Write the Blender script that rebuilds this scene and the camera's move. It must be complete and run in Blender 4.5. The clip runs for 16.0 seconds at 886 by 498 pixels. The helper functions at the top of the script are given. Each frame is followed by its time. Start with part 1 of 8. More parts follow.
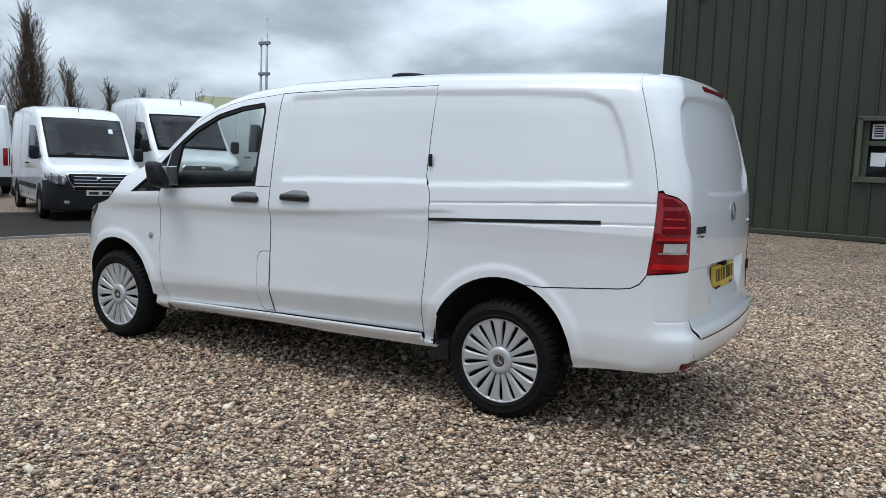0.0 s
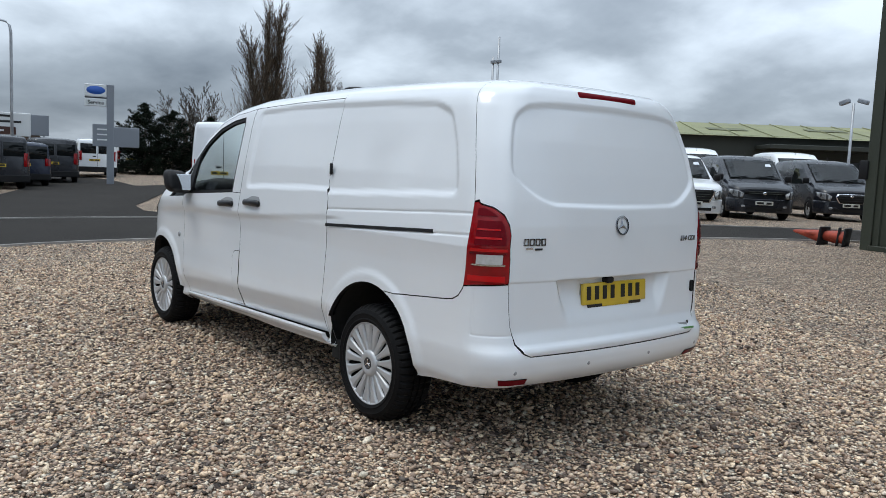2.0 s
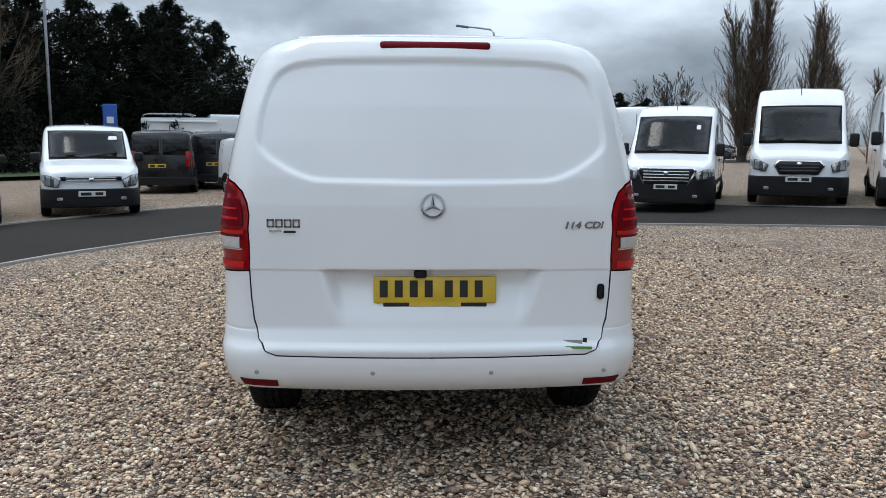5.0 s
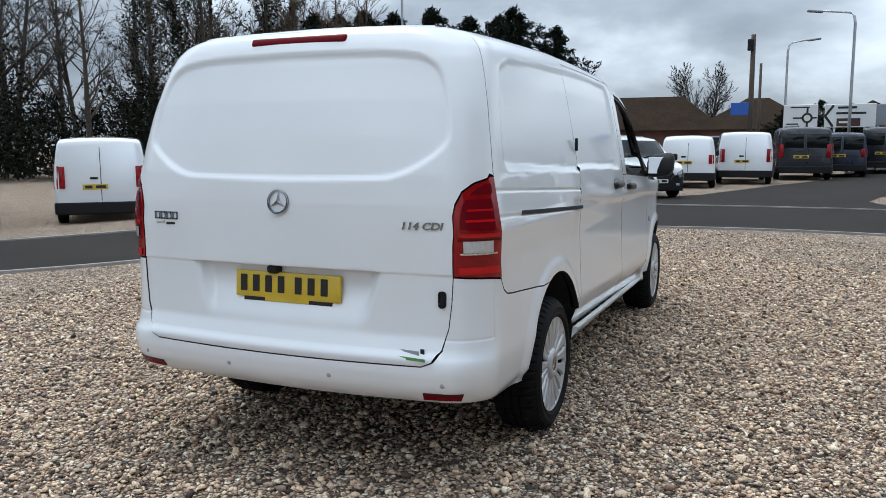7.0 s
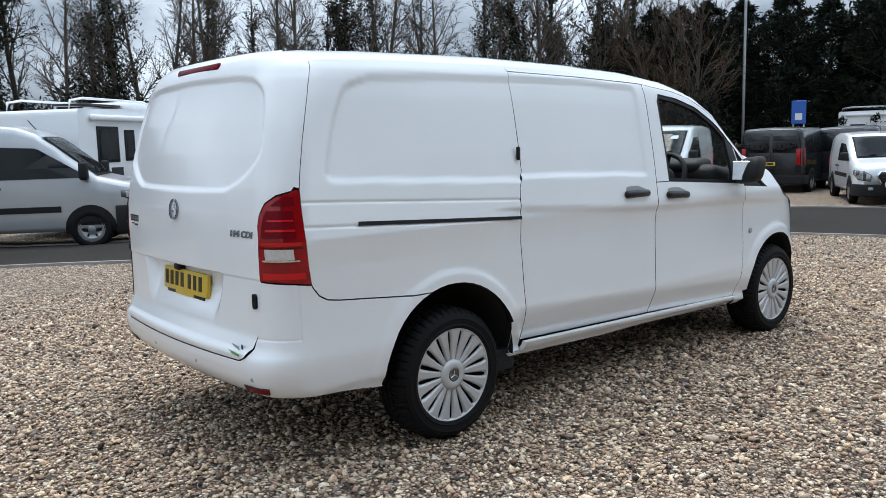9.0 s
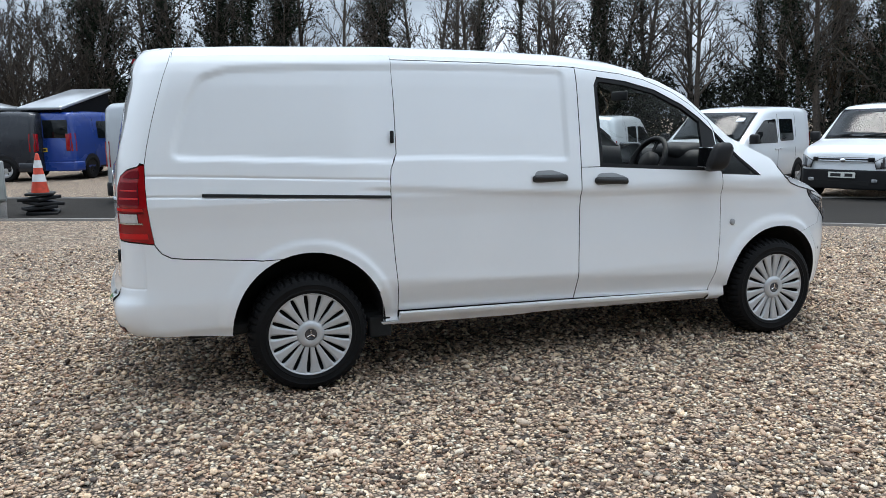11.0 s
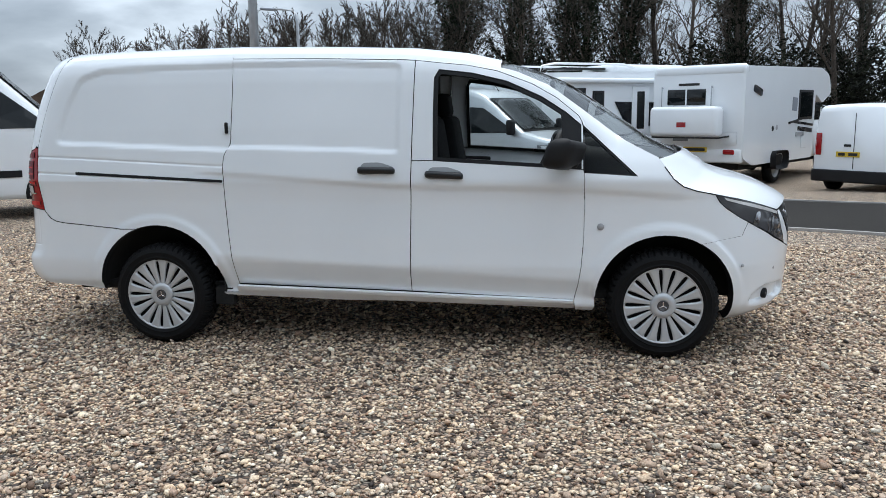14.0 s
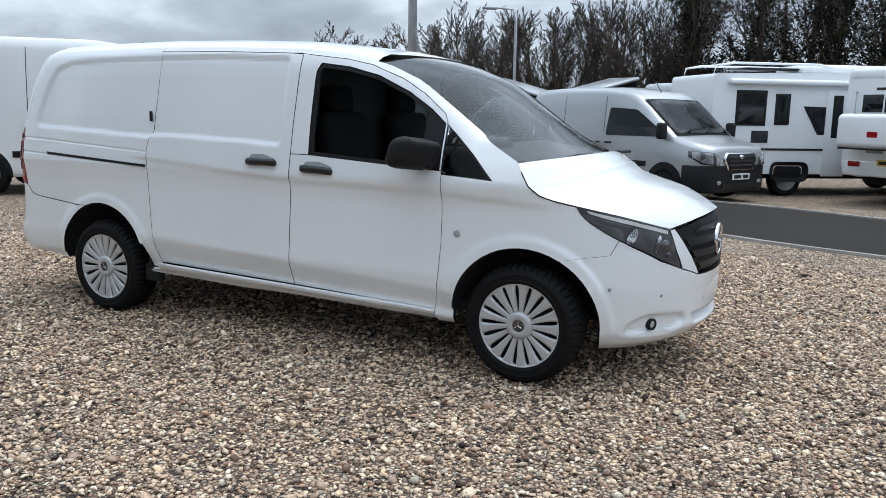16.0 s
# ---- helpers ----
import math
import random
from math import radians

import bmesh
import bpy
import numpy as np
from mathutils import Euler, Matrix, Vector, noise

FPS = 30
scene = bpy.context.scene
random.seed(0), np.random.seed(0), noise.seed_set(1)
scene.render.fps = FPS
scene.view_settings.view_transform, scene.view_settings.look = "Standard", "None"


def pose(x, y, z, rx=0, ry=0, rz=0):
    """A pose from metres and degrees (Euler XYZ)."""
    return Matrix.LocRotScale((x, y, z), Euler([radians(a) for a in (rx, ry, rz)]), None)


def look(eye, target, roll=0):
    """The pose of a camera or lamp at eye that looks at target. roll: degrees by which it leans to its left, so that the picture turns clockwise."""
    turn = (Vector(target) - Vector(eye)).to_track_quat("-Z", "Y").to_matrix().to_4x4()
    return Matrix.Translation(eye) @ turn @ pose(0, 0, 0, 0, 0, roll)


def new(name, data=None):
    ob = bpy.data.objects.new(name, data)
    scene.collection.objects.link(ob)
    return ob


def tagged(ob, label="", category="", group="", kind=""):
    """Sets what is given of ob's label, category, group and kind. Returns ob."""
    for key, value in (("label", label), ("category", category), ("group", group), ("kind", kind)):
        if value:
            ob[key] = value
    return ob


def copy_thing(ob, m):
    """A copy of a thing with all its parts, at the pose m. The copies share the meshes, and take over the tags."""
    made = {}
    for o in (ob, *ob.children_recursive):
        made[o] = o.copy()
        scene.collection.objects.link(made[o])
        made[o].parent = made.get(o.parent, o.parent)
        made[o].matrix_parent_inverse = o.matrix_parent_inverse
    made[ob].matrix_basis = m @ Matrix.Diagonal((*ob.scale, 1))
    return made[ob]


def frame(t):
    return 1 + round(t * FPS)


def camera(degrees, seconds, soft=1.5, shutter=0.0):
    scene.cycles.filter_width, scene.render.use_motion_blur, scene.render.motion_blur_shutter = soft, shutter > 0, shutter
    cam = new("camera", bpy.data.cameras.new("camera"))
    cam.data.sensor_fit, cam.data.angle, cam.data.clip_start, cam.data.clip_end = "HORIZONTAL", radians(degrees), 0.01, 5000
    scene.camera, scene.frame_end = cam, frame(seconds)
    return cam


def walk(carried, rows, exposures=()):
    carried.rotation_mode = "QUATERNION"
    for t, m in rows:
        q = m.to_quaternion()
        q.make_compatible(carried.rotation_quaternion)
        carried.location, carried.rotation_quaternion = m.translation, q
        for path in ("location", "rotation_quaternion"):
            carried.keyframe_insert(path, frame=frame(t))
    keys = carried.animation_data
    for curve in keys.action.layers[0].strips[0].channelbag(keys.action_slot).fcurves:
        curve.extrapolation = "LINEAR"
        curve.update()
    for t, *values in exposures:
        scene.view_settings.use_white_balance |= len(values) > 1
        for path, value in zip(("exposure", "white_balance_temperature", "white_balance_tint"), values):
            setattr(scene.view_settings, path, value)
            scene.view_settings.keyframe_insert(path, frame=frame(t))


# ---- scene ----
cam = camera(57.8, 16.0, soft=0.6)

PATH = [
    (0, (-3.518, 4.787, 1.395), (-2.503, 3.077, 1.183), 2.1),
    (0.5, (-4.047, 4.504, 1.404), (-2.894, 2.881, 1.211), 2.3),
    (1, (-4.469, 4.166, 1.415), (-3.19, 2.64, 1.228), 2.6),
    (1.5, (-4.913, 3.796, 1.421), (-3.506, 2.386, 1.235), 2.7),
    (2, (-5.283, 3.413, 1.445), (-3.742, 2.154, 1.244), 2.5),
    (2.5, (-5.562, 2.917, 1.447), (-3.892, 1.84, 1.221), 2.0),
    (3, (-5.817, 2.396, 1.451), (-4.036, 1.522, 1.197), 1.0),
    (3.5, (-5.905, 1.819, 1.45), (-4.043, 1.143, 1.176), 0.3),
    (4, (-5.986, 1.254, 1.46), (-4.066, 0.771, 1.179), -0.2),
    (4.5, (-5.951, 0.697, 1.456), (-3.991, 0.406, 1.182), -0.2),
    (5, (-5.92, 0.114, 1.446), (-3.94, 0.02, 1.182), 0.4),
    (5.2, (-5.912, -0.096, 1.461), (-3.929, -0.109, 1.198), 0.6),
    (7.3, (-5.252, -2.261, 1.42), (-3.492, -1.348, 1.16), -0.7),
    (7.5, (-5.159, -2.471, 1.421), (-3.445, -1.473, 1.163), -1.0),
    (8, (-4.831, -2.919, 1.411), (-3.249, -1.722, 1.156), -1.4),
    (8.5, (-4.472, -3.387, 1.443), (-3.028, -2.027, 1.183), -1.7),
    (8.7, (-4.346, -3.569, 1.454), (-2.964, -2.146, 1.196), -1.6),
    (10.8, (-2.538, -5.132, 1.485), (-1.816, -3.293, 1.175), -0.6),
    (11, (-2.366, -5.243, 1.489), (-1.699, -3.383, 1.176), -0.8),
    (11.5, (-1.866, -5.471, 1.457), (-1.346, -3.567, 1.139), -1.6),
    (12, (-1.322, -5.677, 1.466), (-0.955, -3.74, 1.133), -2.3),
    (12.5, (-0.783, -5.812, 1.492), (-0.577, -3.853, 1.149), -2.6),
    (13, (-0.179, -5.842, 1.512), (-0.146, -3.871, 1.177), -2.2),
    (13.5, (0.403, -5.876, 1.514), (0.27, -3.907, 1.187), -1.5),
    (14, (1.006, -5.734, 1.497), (0.711, -3.785, 1.159), -0.7),
    (14.5, (1.587, -5.635, 1.494), (1.139, -3.718, 1.138), -0.4),
    (15, (2.114, -5.38, 1.475), (1.512, -3.509, 1.105), -0.2),
    (15.5, (2.67, -5.15, 1.466), (1.916, -3.333, 1.106), 0.0),
    (16, (3.153, -4.866, 1.48), (2.258, -3.109, 1.139), 0.9),
]
walk(cam, [(t, look(eye, target, roll)) for t, eye, target, roll in PATH], exposures=[(0, 0.44), (2, 0.42), (5, 0.47), (7.5, 0.66), (11, 0.83), (13, 0.79), (16, 0.69)])

# ---- sky, sun and exposure ----
scene.view_settings.exposure = 0.0

world = bpy.data.worlds.new("sky")
scene.world = world
world.use_nodes = True
wn, wl = world.node_tree.nodes, world.node_tree.links
wn.clear()


def wnode(kind, **values):
    node = wn.new(kind)
    for key, value in values.items():
        node.inputs[key.replace("_", " ")].default_value = value
    return node


sky = wn.new("ShaderNodeTexSky")
sky.sky_type, sky.sun_disc = "NISHITA", False
sky.sun_elevation, sky.sun_rotation = radians(68), radians(-60)
coord = wn.new("ShaderNodeTexCoord")
split = wn.new("ShaderNodeSeparateXYZ")
wl.new(coord.outputs["Generated"], split.inputs[0])
lift = wn.new("ShaderNodeMath")
lift.operation = "MAXIMUM"
lift.inputs[1].default_value = 0.0
wl.new(split.outputs["Z"], lift.inputs[0])
raise_z = wn.new("ShaderNodeMath")
raise_z.inputs[1].default_value = 0.34
wl.new(lift.outputs[0], raise_z.inputs[0])
flat = []
for axis in "XY":
    div = wn.new("ShaderNodeMath")
    div.operation = "DIVIDE"
    wl.new(split.outputs[axis], div.inputs[0])
    wl.new(raise_z.outputs[0], div.inputs[1])
    flat.append(div)
deck = wn.new("ShaderNodeCombineXYZ")
wl.new(flat[0].outputs[0], deck.inputs[0])
wl.new(flat[1].outputs[0], deck.inputs[1])
big = wnode("ShaderNodeTexNoise", Scale=1.5, Detail=8.0, Roughness=0.5, Distortion=0.12)
wl.new(deck.outputs[0], big.inputs["Vector"])
clouds = wn.new("ShaderNodeValToRGB")
clouds.color_ramp.elements[0].position, clouds.color_ramp.elements[0].color = 0.34, (0.190, 0.233, 0.288, 1)
clouds.color_ramp.elements[1].position, clouds.color_ramp.elements[1].color = 0.66, (0.70, 0.805, 0.92, 1)
mid = clouds.color_ramp.elements.new(0.5)
mid.color = (0.355, 0.418, 0.492, 1)
wl.new(big.outputs["Fac"], clouds.inputs[0])
blue = wn.new("ShaderNodeBackground")
blue.inputs["Strength"].default_value = 0.08
wl.new(sky.outputs[0], blue.inputs["Color"])
# an overcast sky is about three times as bright overhead as at the horizon
zenith = wn.new("ShaderNodeMath")
zenith.operation = "MULTIPLY_ADD"
zenith.inputs[1].default_value, zenith.inputs[2].default_value = 1.52, 0.69
wl.new(lift.outputs[0], zenith.inputs[0])
grey = wn.new("ShaderNodeBackground")
wl.new(zenith.outputs[0], grey.inputs["Strength"])
wl.new(clouds.outputs[0], grey.inputs["Color"])
veil = wn.new("ShaderNodeMixShader")
veil.inputs[0].default_value = 0.93
wl.new(blue.outputs[0], veil.inputs[1])
wl.new(grey.outputs[0], veil.inputs[2])
world_out = wn.new("ShaderNodeOutputWorld")
wl.new(veil.outputs[0], world_out.inputs["Surface"])

sun = new("sun", bpy.data.lights.new("sun", "SUN"))
sun.data.energy, sun.data.angle, sun.data.color = 0.95, radians(25), (1.0, 0.985, 0.95)
sun.rotation_euler = (radians(22), 0, radians(150))


# ---- materials ----
def material(name, color, rough=0.5, metal=0.0, grain=0.0, scale=40.0, bump=0.0, coat=0.0, stain=0.0, stain_scale=1.2, island=0.0, piece=0.0, spec=0.5):
    """A surface with fine grain, larger stains and relief, all in metres."""
    m = bpy.data.materials.new(name)
    m.use_nodes = True
    nt = m.node_tree
    n, l = nt.nodes, nt.links
    p = n["Principled BSDF"]
    p.inputs["Base Color"].default_value = (*color, 1)
    p.inputs["Roughness"].default_value = rough
    p.inputs["Metallic"].default_value = metal
    p.inputs["Specular IOR Level"].default_value = spec
    p.inputs["Coat Weight"].default_value = coat
    p.inputs["Coat Roughness"].default_value = 0.04
    out = None

    def mix(a, fac_socket, amount, dark, light):
        ramp = n.new("ShaderNodeMapRange")
        ramp.inputs["From Min"].default_value, ramp.inputs["From Max"].default_value = 0.3, 0.7
        ramp.inputs["To Min"].default_value, ramp.inputs["To Max"].default_value = 1 - amount * dark, 1 + amount * light
        l.new(fac_socket, ramp.inputs["Value"])
        mul = n.new("ShaderNodeVectorMath")
        mul.operation = "SCALE"
        if a is None:
            mul.inputs[0].default_value = color
        else:
            l.new(a, mul.inputs[0])
        l.new(ramp.outputs[0], mul.inputs["Scale"])
        return mul.outputs[0]

    tc = n.new("ShaderNodeTexCoord")
    if grain or bump:
        fine = n.new("ShaderNodeTexNoise")
        fine.inputs["Scale"].default_value, fine.inputs["Detail"].default_value = scale, 5
        l.new(tc.outputs["Object"], fine.inputs["Vector"])
        if grain:
            out = mix(out, fine.outputs["Fac"], grain, 1, 1)
        if bump:
            b = n.new("ShaderNodeBump")
            b.inputs["Strength"].default_value, b.inputs["Distance"].default_value = bump, 0.01
            l.new(fine.outputs["Fac"], b.inputs["Height"])
            l.new(b.outputs[0], p.inputs["Normal"])
    if stain:
        wide = n.new("ShaderNodeTexNoise")
        wide.inputs["Scale"].default_value, wide.inputs["Detail"].default_value = stain_scale, 6
        l.new(tc.outputs["Object"], wide.inputs["Vector"])
        out = mix(out, wide.outputs["Fac"], stain, 1, 0.6)
        rr = n.new("ShaderNodeMapRange")
        rr.inputs["To Min"].default_value, rr.inputs["To Max"].default_value = max(rough - 0.08, 0.02), min(rough + 0.12, 1)
        l.new(wide.outputs["Fac"], rr.inputs["Value"])
        l.new(rr.outputs[0], p.inputs["Roughness"])
    if island:
        g = n.new("ShaderNodeNewGeometry")
        out = mix(out, g.outputs["Random Per Island"], island, 1, 1)
    if piece:
        oi = n.new("ShaderNodeObjectInfo")
        out = mix(out, oi.outputs["Random"], piece, 1, 1)
    if out is not None:
        l.new(out, p.inputs["Base Color"])
    return m


def glass_material(name, tint, rough=0.02, coat=0.6, coat_ior=1.5):
    m = bpy.data.materials.new(name)
    m.use_nodes = True
    p = m.node_tree.nodes["Principled BSDF"]
    p.inputs["Base Color"].default_value = (*tint, 1)
    p.inputs["Roughness"].default_value = rough
    p.inputs["Transmission Weight"].default_value = 1.0
    p.inputs["IOR"].default_value = 1.001
    p.inputs["Coat Weight"].default_value = coat
    p.inputs["Coat IOR"].default_value = coat_ior
    return m


WHITE = material("white_paint", (0.815, 0.84, 0.862), 0.30, coat=1.0, stain=0.03)
GREYPAINT = material("silver_paint", (0.45, 0.47, 0.49), 0.3, metal=0.5, coat=0.6, stain=0.05)
DARKPAINT = material("dark_grey_paint", (0.016, 0.018, 0.024), 0.25, coat=0.25, stain=0.1)
BLUEPAINT = material("blue_paint", (0.012, 0.045, 0.24), 0.25, coat=0.3, stain=0.1)
NAVYPAINT = material("navy_paint", (0.008, 0.016, 0.038), 0.25, coat=0.25, stain=0.1)
BLACKPAINT = material("black_paint", (0.006, 0.006, 0.007), 0.2, coat=0.2, stain=0.1)
BLACK = material("black_plastic", (0.009, 0.009, 0.010), 0.6, grain=0.15, scale=300, bump=0.05, spec=0.3)
RUBBER = material("tyre_rubber", (0.007, 0.007, 0.0075), 0.65, grain=0.2, scale=120, bump=0.1, stain=0.25, stain_scale=6, spec=0.15)
DARKGLASS = material("dark_glass", (0.006, 0.008, 0.009), 0.05, spec=0.4)
CHROME = material("chrome", (0.75, 0.76, 0.78), 0.12, metal=1.0)
ALLOY = material("silver_wheel", (0.52, 0.53, 0.54), 0.38, metal=0.35, coat=0.3, stain=0.08, stain_scale=9)
GREENWALL = material("green_cladding", (0.036, 0.042, 0.028), 0.5, grain=0.08, scale=20, stain=0.12, stain_scale=0.7)
ASPHALT = material("asphalt", (0.034, 0.031, 0.028), 0.95, grain=0.35, scale=160, bump=0.3, stain=0.2, stain_scale=0.5, spec=0.12)
CONCRETE = material("concrete", (0.33, 0.31, 0.29), 0.85, grain=0.2, scale=60, bump=0.2, stain=0.3)


# ---- ground, road ----
def smooth01(v):
    v = min(max(v, 0.0), 1.0)
    return v * v * (3 - 2 * v)


def ground_z(x, y):
    """Level yard that climbs gently towards the green building and dips beyond the lane."""
    return 0.31 * smooth01((-y - 3.0) / 10.5) - 0.15 * smooth01((y - 8.5) / 3.5) * smooth01((x + 2.5) / 2.5)


def mesh_object(name, verts, faces, mat, smooth=False):
    me = bpy.data.meshes.new(name)
    me.from_pydata(verts, [], faces)
    me.materials.append(mat)
    if smooth:
        me.shade_smooth()
    return new(name, me)


def part(name, bm, mat, parent=None, label="", smooth=False):
    """One bmesh as one mesh object, under a thing or a part."""
    me = bpy.data.meshes.new(name)
    bmesh.ops.recalc_face_normals(bm, faces=bm.faces)
    bm.to_mesh(me)
    bm.free()
    me.materials.append(mat)
    if smooth:
        me.shade_smooth()
    ob = new(name, me)
    ob.parent = parent
    return tagged(ob, label)


def box(bm, x0, x1, y0, y1, z0, z1, bevel=0.0):
    r = bmesh.ops.create_cube(bm, size=1.0, matrix=Matrix.LocRotScale(((x0 + x1) / 2, (y0 + y1) / 2, (z0 + z1) / 2), None, (x1 - x0, y1 - y0, z1 - z0)))
    if bevel:
        edges = list({e for v in r["verts"] for e in v.link_edges})
        bmesh.ops.bevel(bm, geom=edges, offset=bevel, segments=2, profile=0.5, affect="EDGES")
    return bm


def catmull(points, steps):
    out = []
    for i in range(len(points) - 1):
        a, b = points[max(i - 1, 0)], points[i]
        c, d = points[i + 1], points[min(i + 2, len(points) - 1)]
        for k in range(steps):
            s = k / steps
            out.append(tuple(0.5 * (2 * b[j] + (c[j] - a[j]) * s + (2 * a[j] - 5 * b[j] + 4 * c[j] - d[j]) * s * s + (3 * b[j] - a[j] - 3 * c[j] + d[j]) * s ** 3) for j in (0, 1)))
    return out + [tuple(points[-1])]


STONE_COLORS = [(0.0, (0.032, 0.023, 0.019)), (0.09, (0.161, 0.103, 0.071)), (0.20, (0.536, 0.373, 0.260)), (0.32, (0.230, 0.172, 0.139)), (0.43, (0.782, 0.567, 0.373)),
                (0.56, (0.471, 0.362, 0.282)), (0.67, (0.918, 0.735, 0.518)), (0.80, (0.321, 0.174, 0.111)), (0.89, (0.949, 0.840, 0.662)), (0.97, (0.086, 0.065, 0.055))]


def stone_ramp(n):
    ramp = n.new("ShaderNodeValToRGB")
    ramp.color_ramp.interpolation = "LINEAR"
    for i, (at, c) in enumerate(STONE_COLORS):
        e = ramp.color_ramp.elements[i] if i < 2 else ramp.color_ramp.elements.new(at)
        e.position, e.color = at, (*c, 1)
    return ramp


def gravel_bed():
    m = bpy.data.materials.new("gravel_bed")
    m.use_nodes = True
    n, l = m.node_tree.nodes, m.node_tree.links
    p = n["Principled BSDF"]
    p.inputs["Roughness"].default_value = 0.85
    tc = n.new("ShaderNodeTexCoord")
    warp = n.new("ShaderNodeTexNoise")
    warp.inputs["Scale"].default_value = 22
    l.new(tc.outputs["Object"], warp.inputs["Vector"])
    shift = n.new("ShaderNodeMix")
    shift.data_type = "VECTOR"
    shift.inputs[0].default_value = 0.02
    l.new(tc.outputs["Object"], shift.inputs[4])
    l.new(warp.outputs["Color"], shift.inputs[5])
    cell = n.new("ShaderNodeTexVoronoi")
    cell.inputs["Scale"].default_value, cell.inputs["Randomness"].default_value = 40, 1.0
    l.new(shift.outputs[1], cell.inputs["Vector"])
    sep = n.new("ShaderNodeSeparateColor")
    l.new(cell.outputs["Color"], sep.inputs[0])
    ramp = stone_ramp(n)
    l.new(sep.outputs[0], ramp.inputs[0])
    wide = n.new("ShaderNodeTexNoise")
    wide.inputs["Scale"].default_value, wide.inputs["Detail"].default_value = 0.9, 4
    l.new(tc.outputs["Object"], wide.inputs["Vector"])
    tone = n.new("ShaderNodeMapRange")
    tone.inputs["From Min"].default_value, tone.inputs["From Max"].default_value = 0.3, 0.7
    tone.inputs["To Min"].default_value, tone.inputs["To Max"].default_value = 0.82, 1.16
    l.new(wide.outputs["Fac"], tone.inputs["Value"])
    # soil and shade in the gaps between the stones, painted into the colour
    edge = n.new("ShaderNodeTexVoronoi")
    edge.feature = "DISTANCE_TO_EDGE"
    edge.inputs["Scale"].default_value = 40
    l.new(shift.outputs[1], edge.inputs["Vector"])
    gap_shade = n.new("ShaderNodeMapRange")
    gap_shade.inputs["From Max"].default_value = 0.24
    gap_shade.inputs["To Min"].default_value = 0.03
    l.new(edge.outputs["Distance"], gap_shade.inputs["Value"])
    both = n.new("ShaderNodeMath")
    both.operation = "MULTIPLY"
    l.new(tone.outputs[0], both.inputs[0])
    l.new(gap_shade.outputs[0], both.inputs[1])
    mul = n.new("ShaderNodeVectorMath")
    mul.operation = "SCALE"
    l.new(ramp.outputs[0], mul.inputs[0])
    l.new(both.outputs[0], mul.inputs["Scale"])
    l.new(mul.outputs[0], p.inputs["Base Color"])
    bump = n.new("ShaderNodeBump")
    bump.inputs["Strength"].default_value, bump.inputs["Distance"].default_value = 1.0, 0.02
    bump.invert = True
    l.new(cell.outputs["Distance"], bump.inputs["Height"])
    l.new(bump.outputs[0], p.inputs["Normal"])
    return m


def stone_material():
    m = bpy.data.materials.new("loose_stone")
    m.use_nodes = True
    n, l = m.node_tree.nodes, m.node_tree.links
    p = n["Principled BSDF"]
    p.inputs["Roughness"].default_value = 0.75
    g = n.new("ShaderNodeNewGeometry")
    ramp = stone_ramp(n)
    l.new(g.outputs["Random Per Island"], ramp.inputs[0])
    tc = n.new("ShaderNodeTexCoord")
    fine = n.new("ShaderNodeTexNoise")
    fine.inputs["Scale"].default_value, fine.inputs["Detail"].default_value = 130, 4
    l.new(tc.outputs["Object"], fine.inputs["Vector"])
    tone = n.new("ShaderNodeMapRange")
    tone.inputs["From Min"].default_value, tone.inputs["From Max"].default_value = 0.3, 0.7
    tone.inputs["To Min"].default_value, tone.inputs["To Max"].default_value = 0.68, 1.36
    l.new(fine.outputs["Fac"], tone.inputs["Value"])
    mul = n.new("ShaderNodeVectorMath")
    mul.operation = "SCALE"
    l.new(ramp.outputs[0], mul.inputs[0])
    l.new(tone.outputs[0], mul.inputs["Scale"])
    l.new(mul.outputs[0], p.inputs["Base Color"])
    return m


GRAVEL = gravel_bed()
STONE = stone_material()

xs = [-600, -200, -80, -40] + [-30 + 1.0 * i for i in range(71)] + [60, 100, 250, 700]
ys = [-600, -200, -80, -40] + [-30 + 1.0 * i for i in range(71)] + [60, 100, 250, 700]
verts = [(x, y, ground_z(x, y)) for y in ys for x in xs]
nx = len(xs)
faces = [(j * nx + i, j * nx + i + 1, (j + 1) * nx + i + 1, (j + 1) * nx + i) for j in range(len(ys) - 1) for i in range(nx - 1)]
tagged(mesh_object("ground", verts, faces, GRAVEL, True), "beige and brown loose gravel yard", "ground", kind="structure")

NEAR = catmull([(-6, -24), (-1.5, -18.5), (1.5, -14), (4.3, -10.2), (6.8, -7.2), (8.2, -3.8), (8.4, -0.6), (7.2, 2.6), (4.6, 4.3), (1.8, 5.4), (-1.2, 7.5), (-4.8, 9.4), (-9, 10.2), (-20, 11)], 6)
FAR = catmull([(-2, -27), (0.5, -22), (3.5, -17.5), (6.8, -12.6), (9.6, -9.0), (12.0, -6.2), (13.3, -2.8), (12.4, 3.6), (8.6, 6.5), (4.6, 7.8), (0.9, 9.8), (-4.8, 13.6), (-9, 14.6), (-20, 15)], 6)


def strip(name, a, b, lift, mat, label, category):
    verts = []
    for (p, q) in zip(a, b):
        for k in range(5):
            s = k / 4
            x, y = p[0] + (q[0] - p[0]) * s, p[1] + (q[1] - p[1]) * s
            verts.append((x, y, ground_z(x, y) + lift))
    faces = [(i * 5 + k, i * 5 + k + 1, i * 5 + k + 6, i * 5 + k + 5) for i in range(len(a) - 1) for k in range(4)]
    return tagged(mesh_object(name, verts, faces, mat, True), label, category, kind="structure")


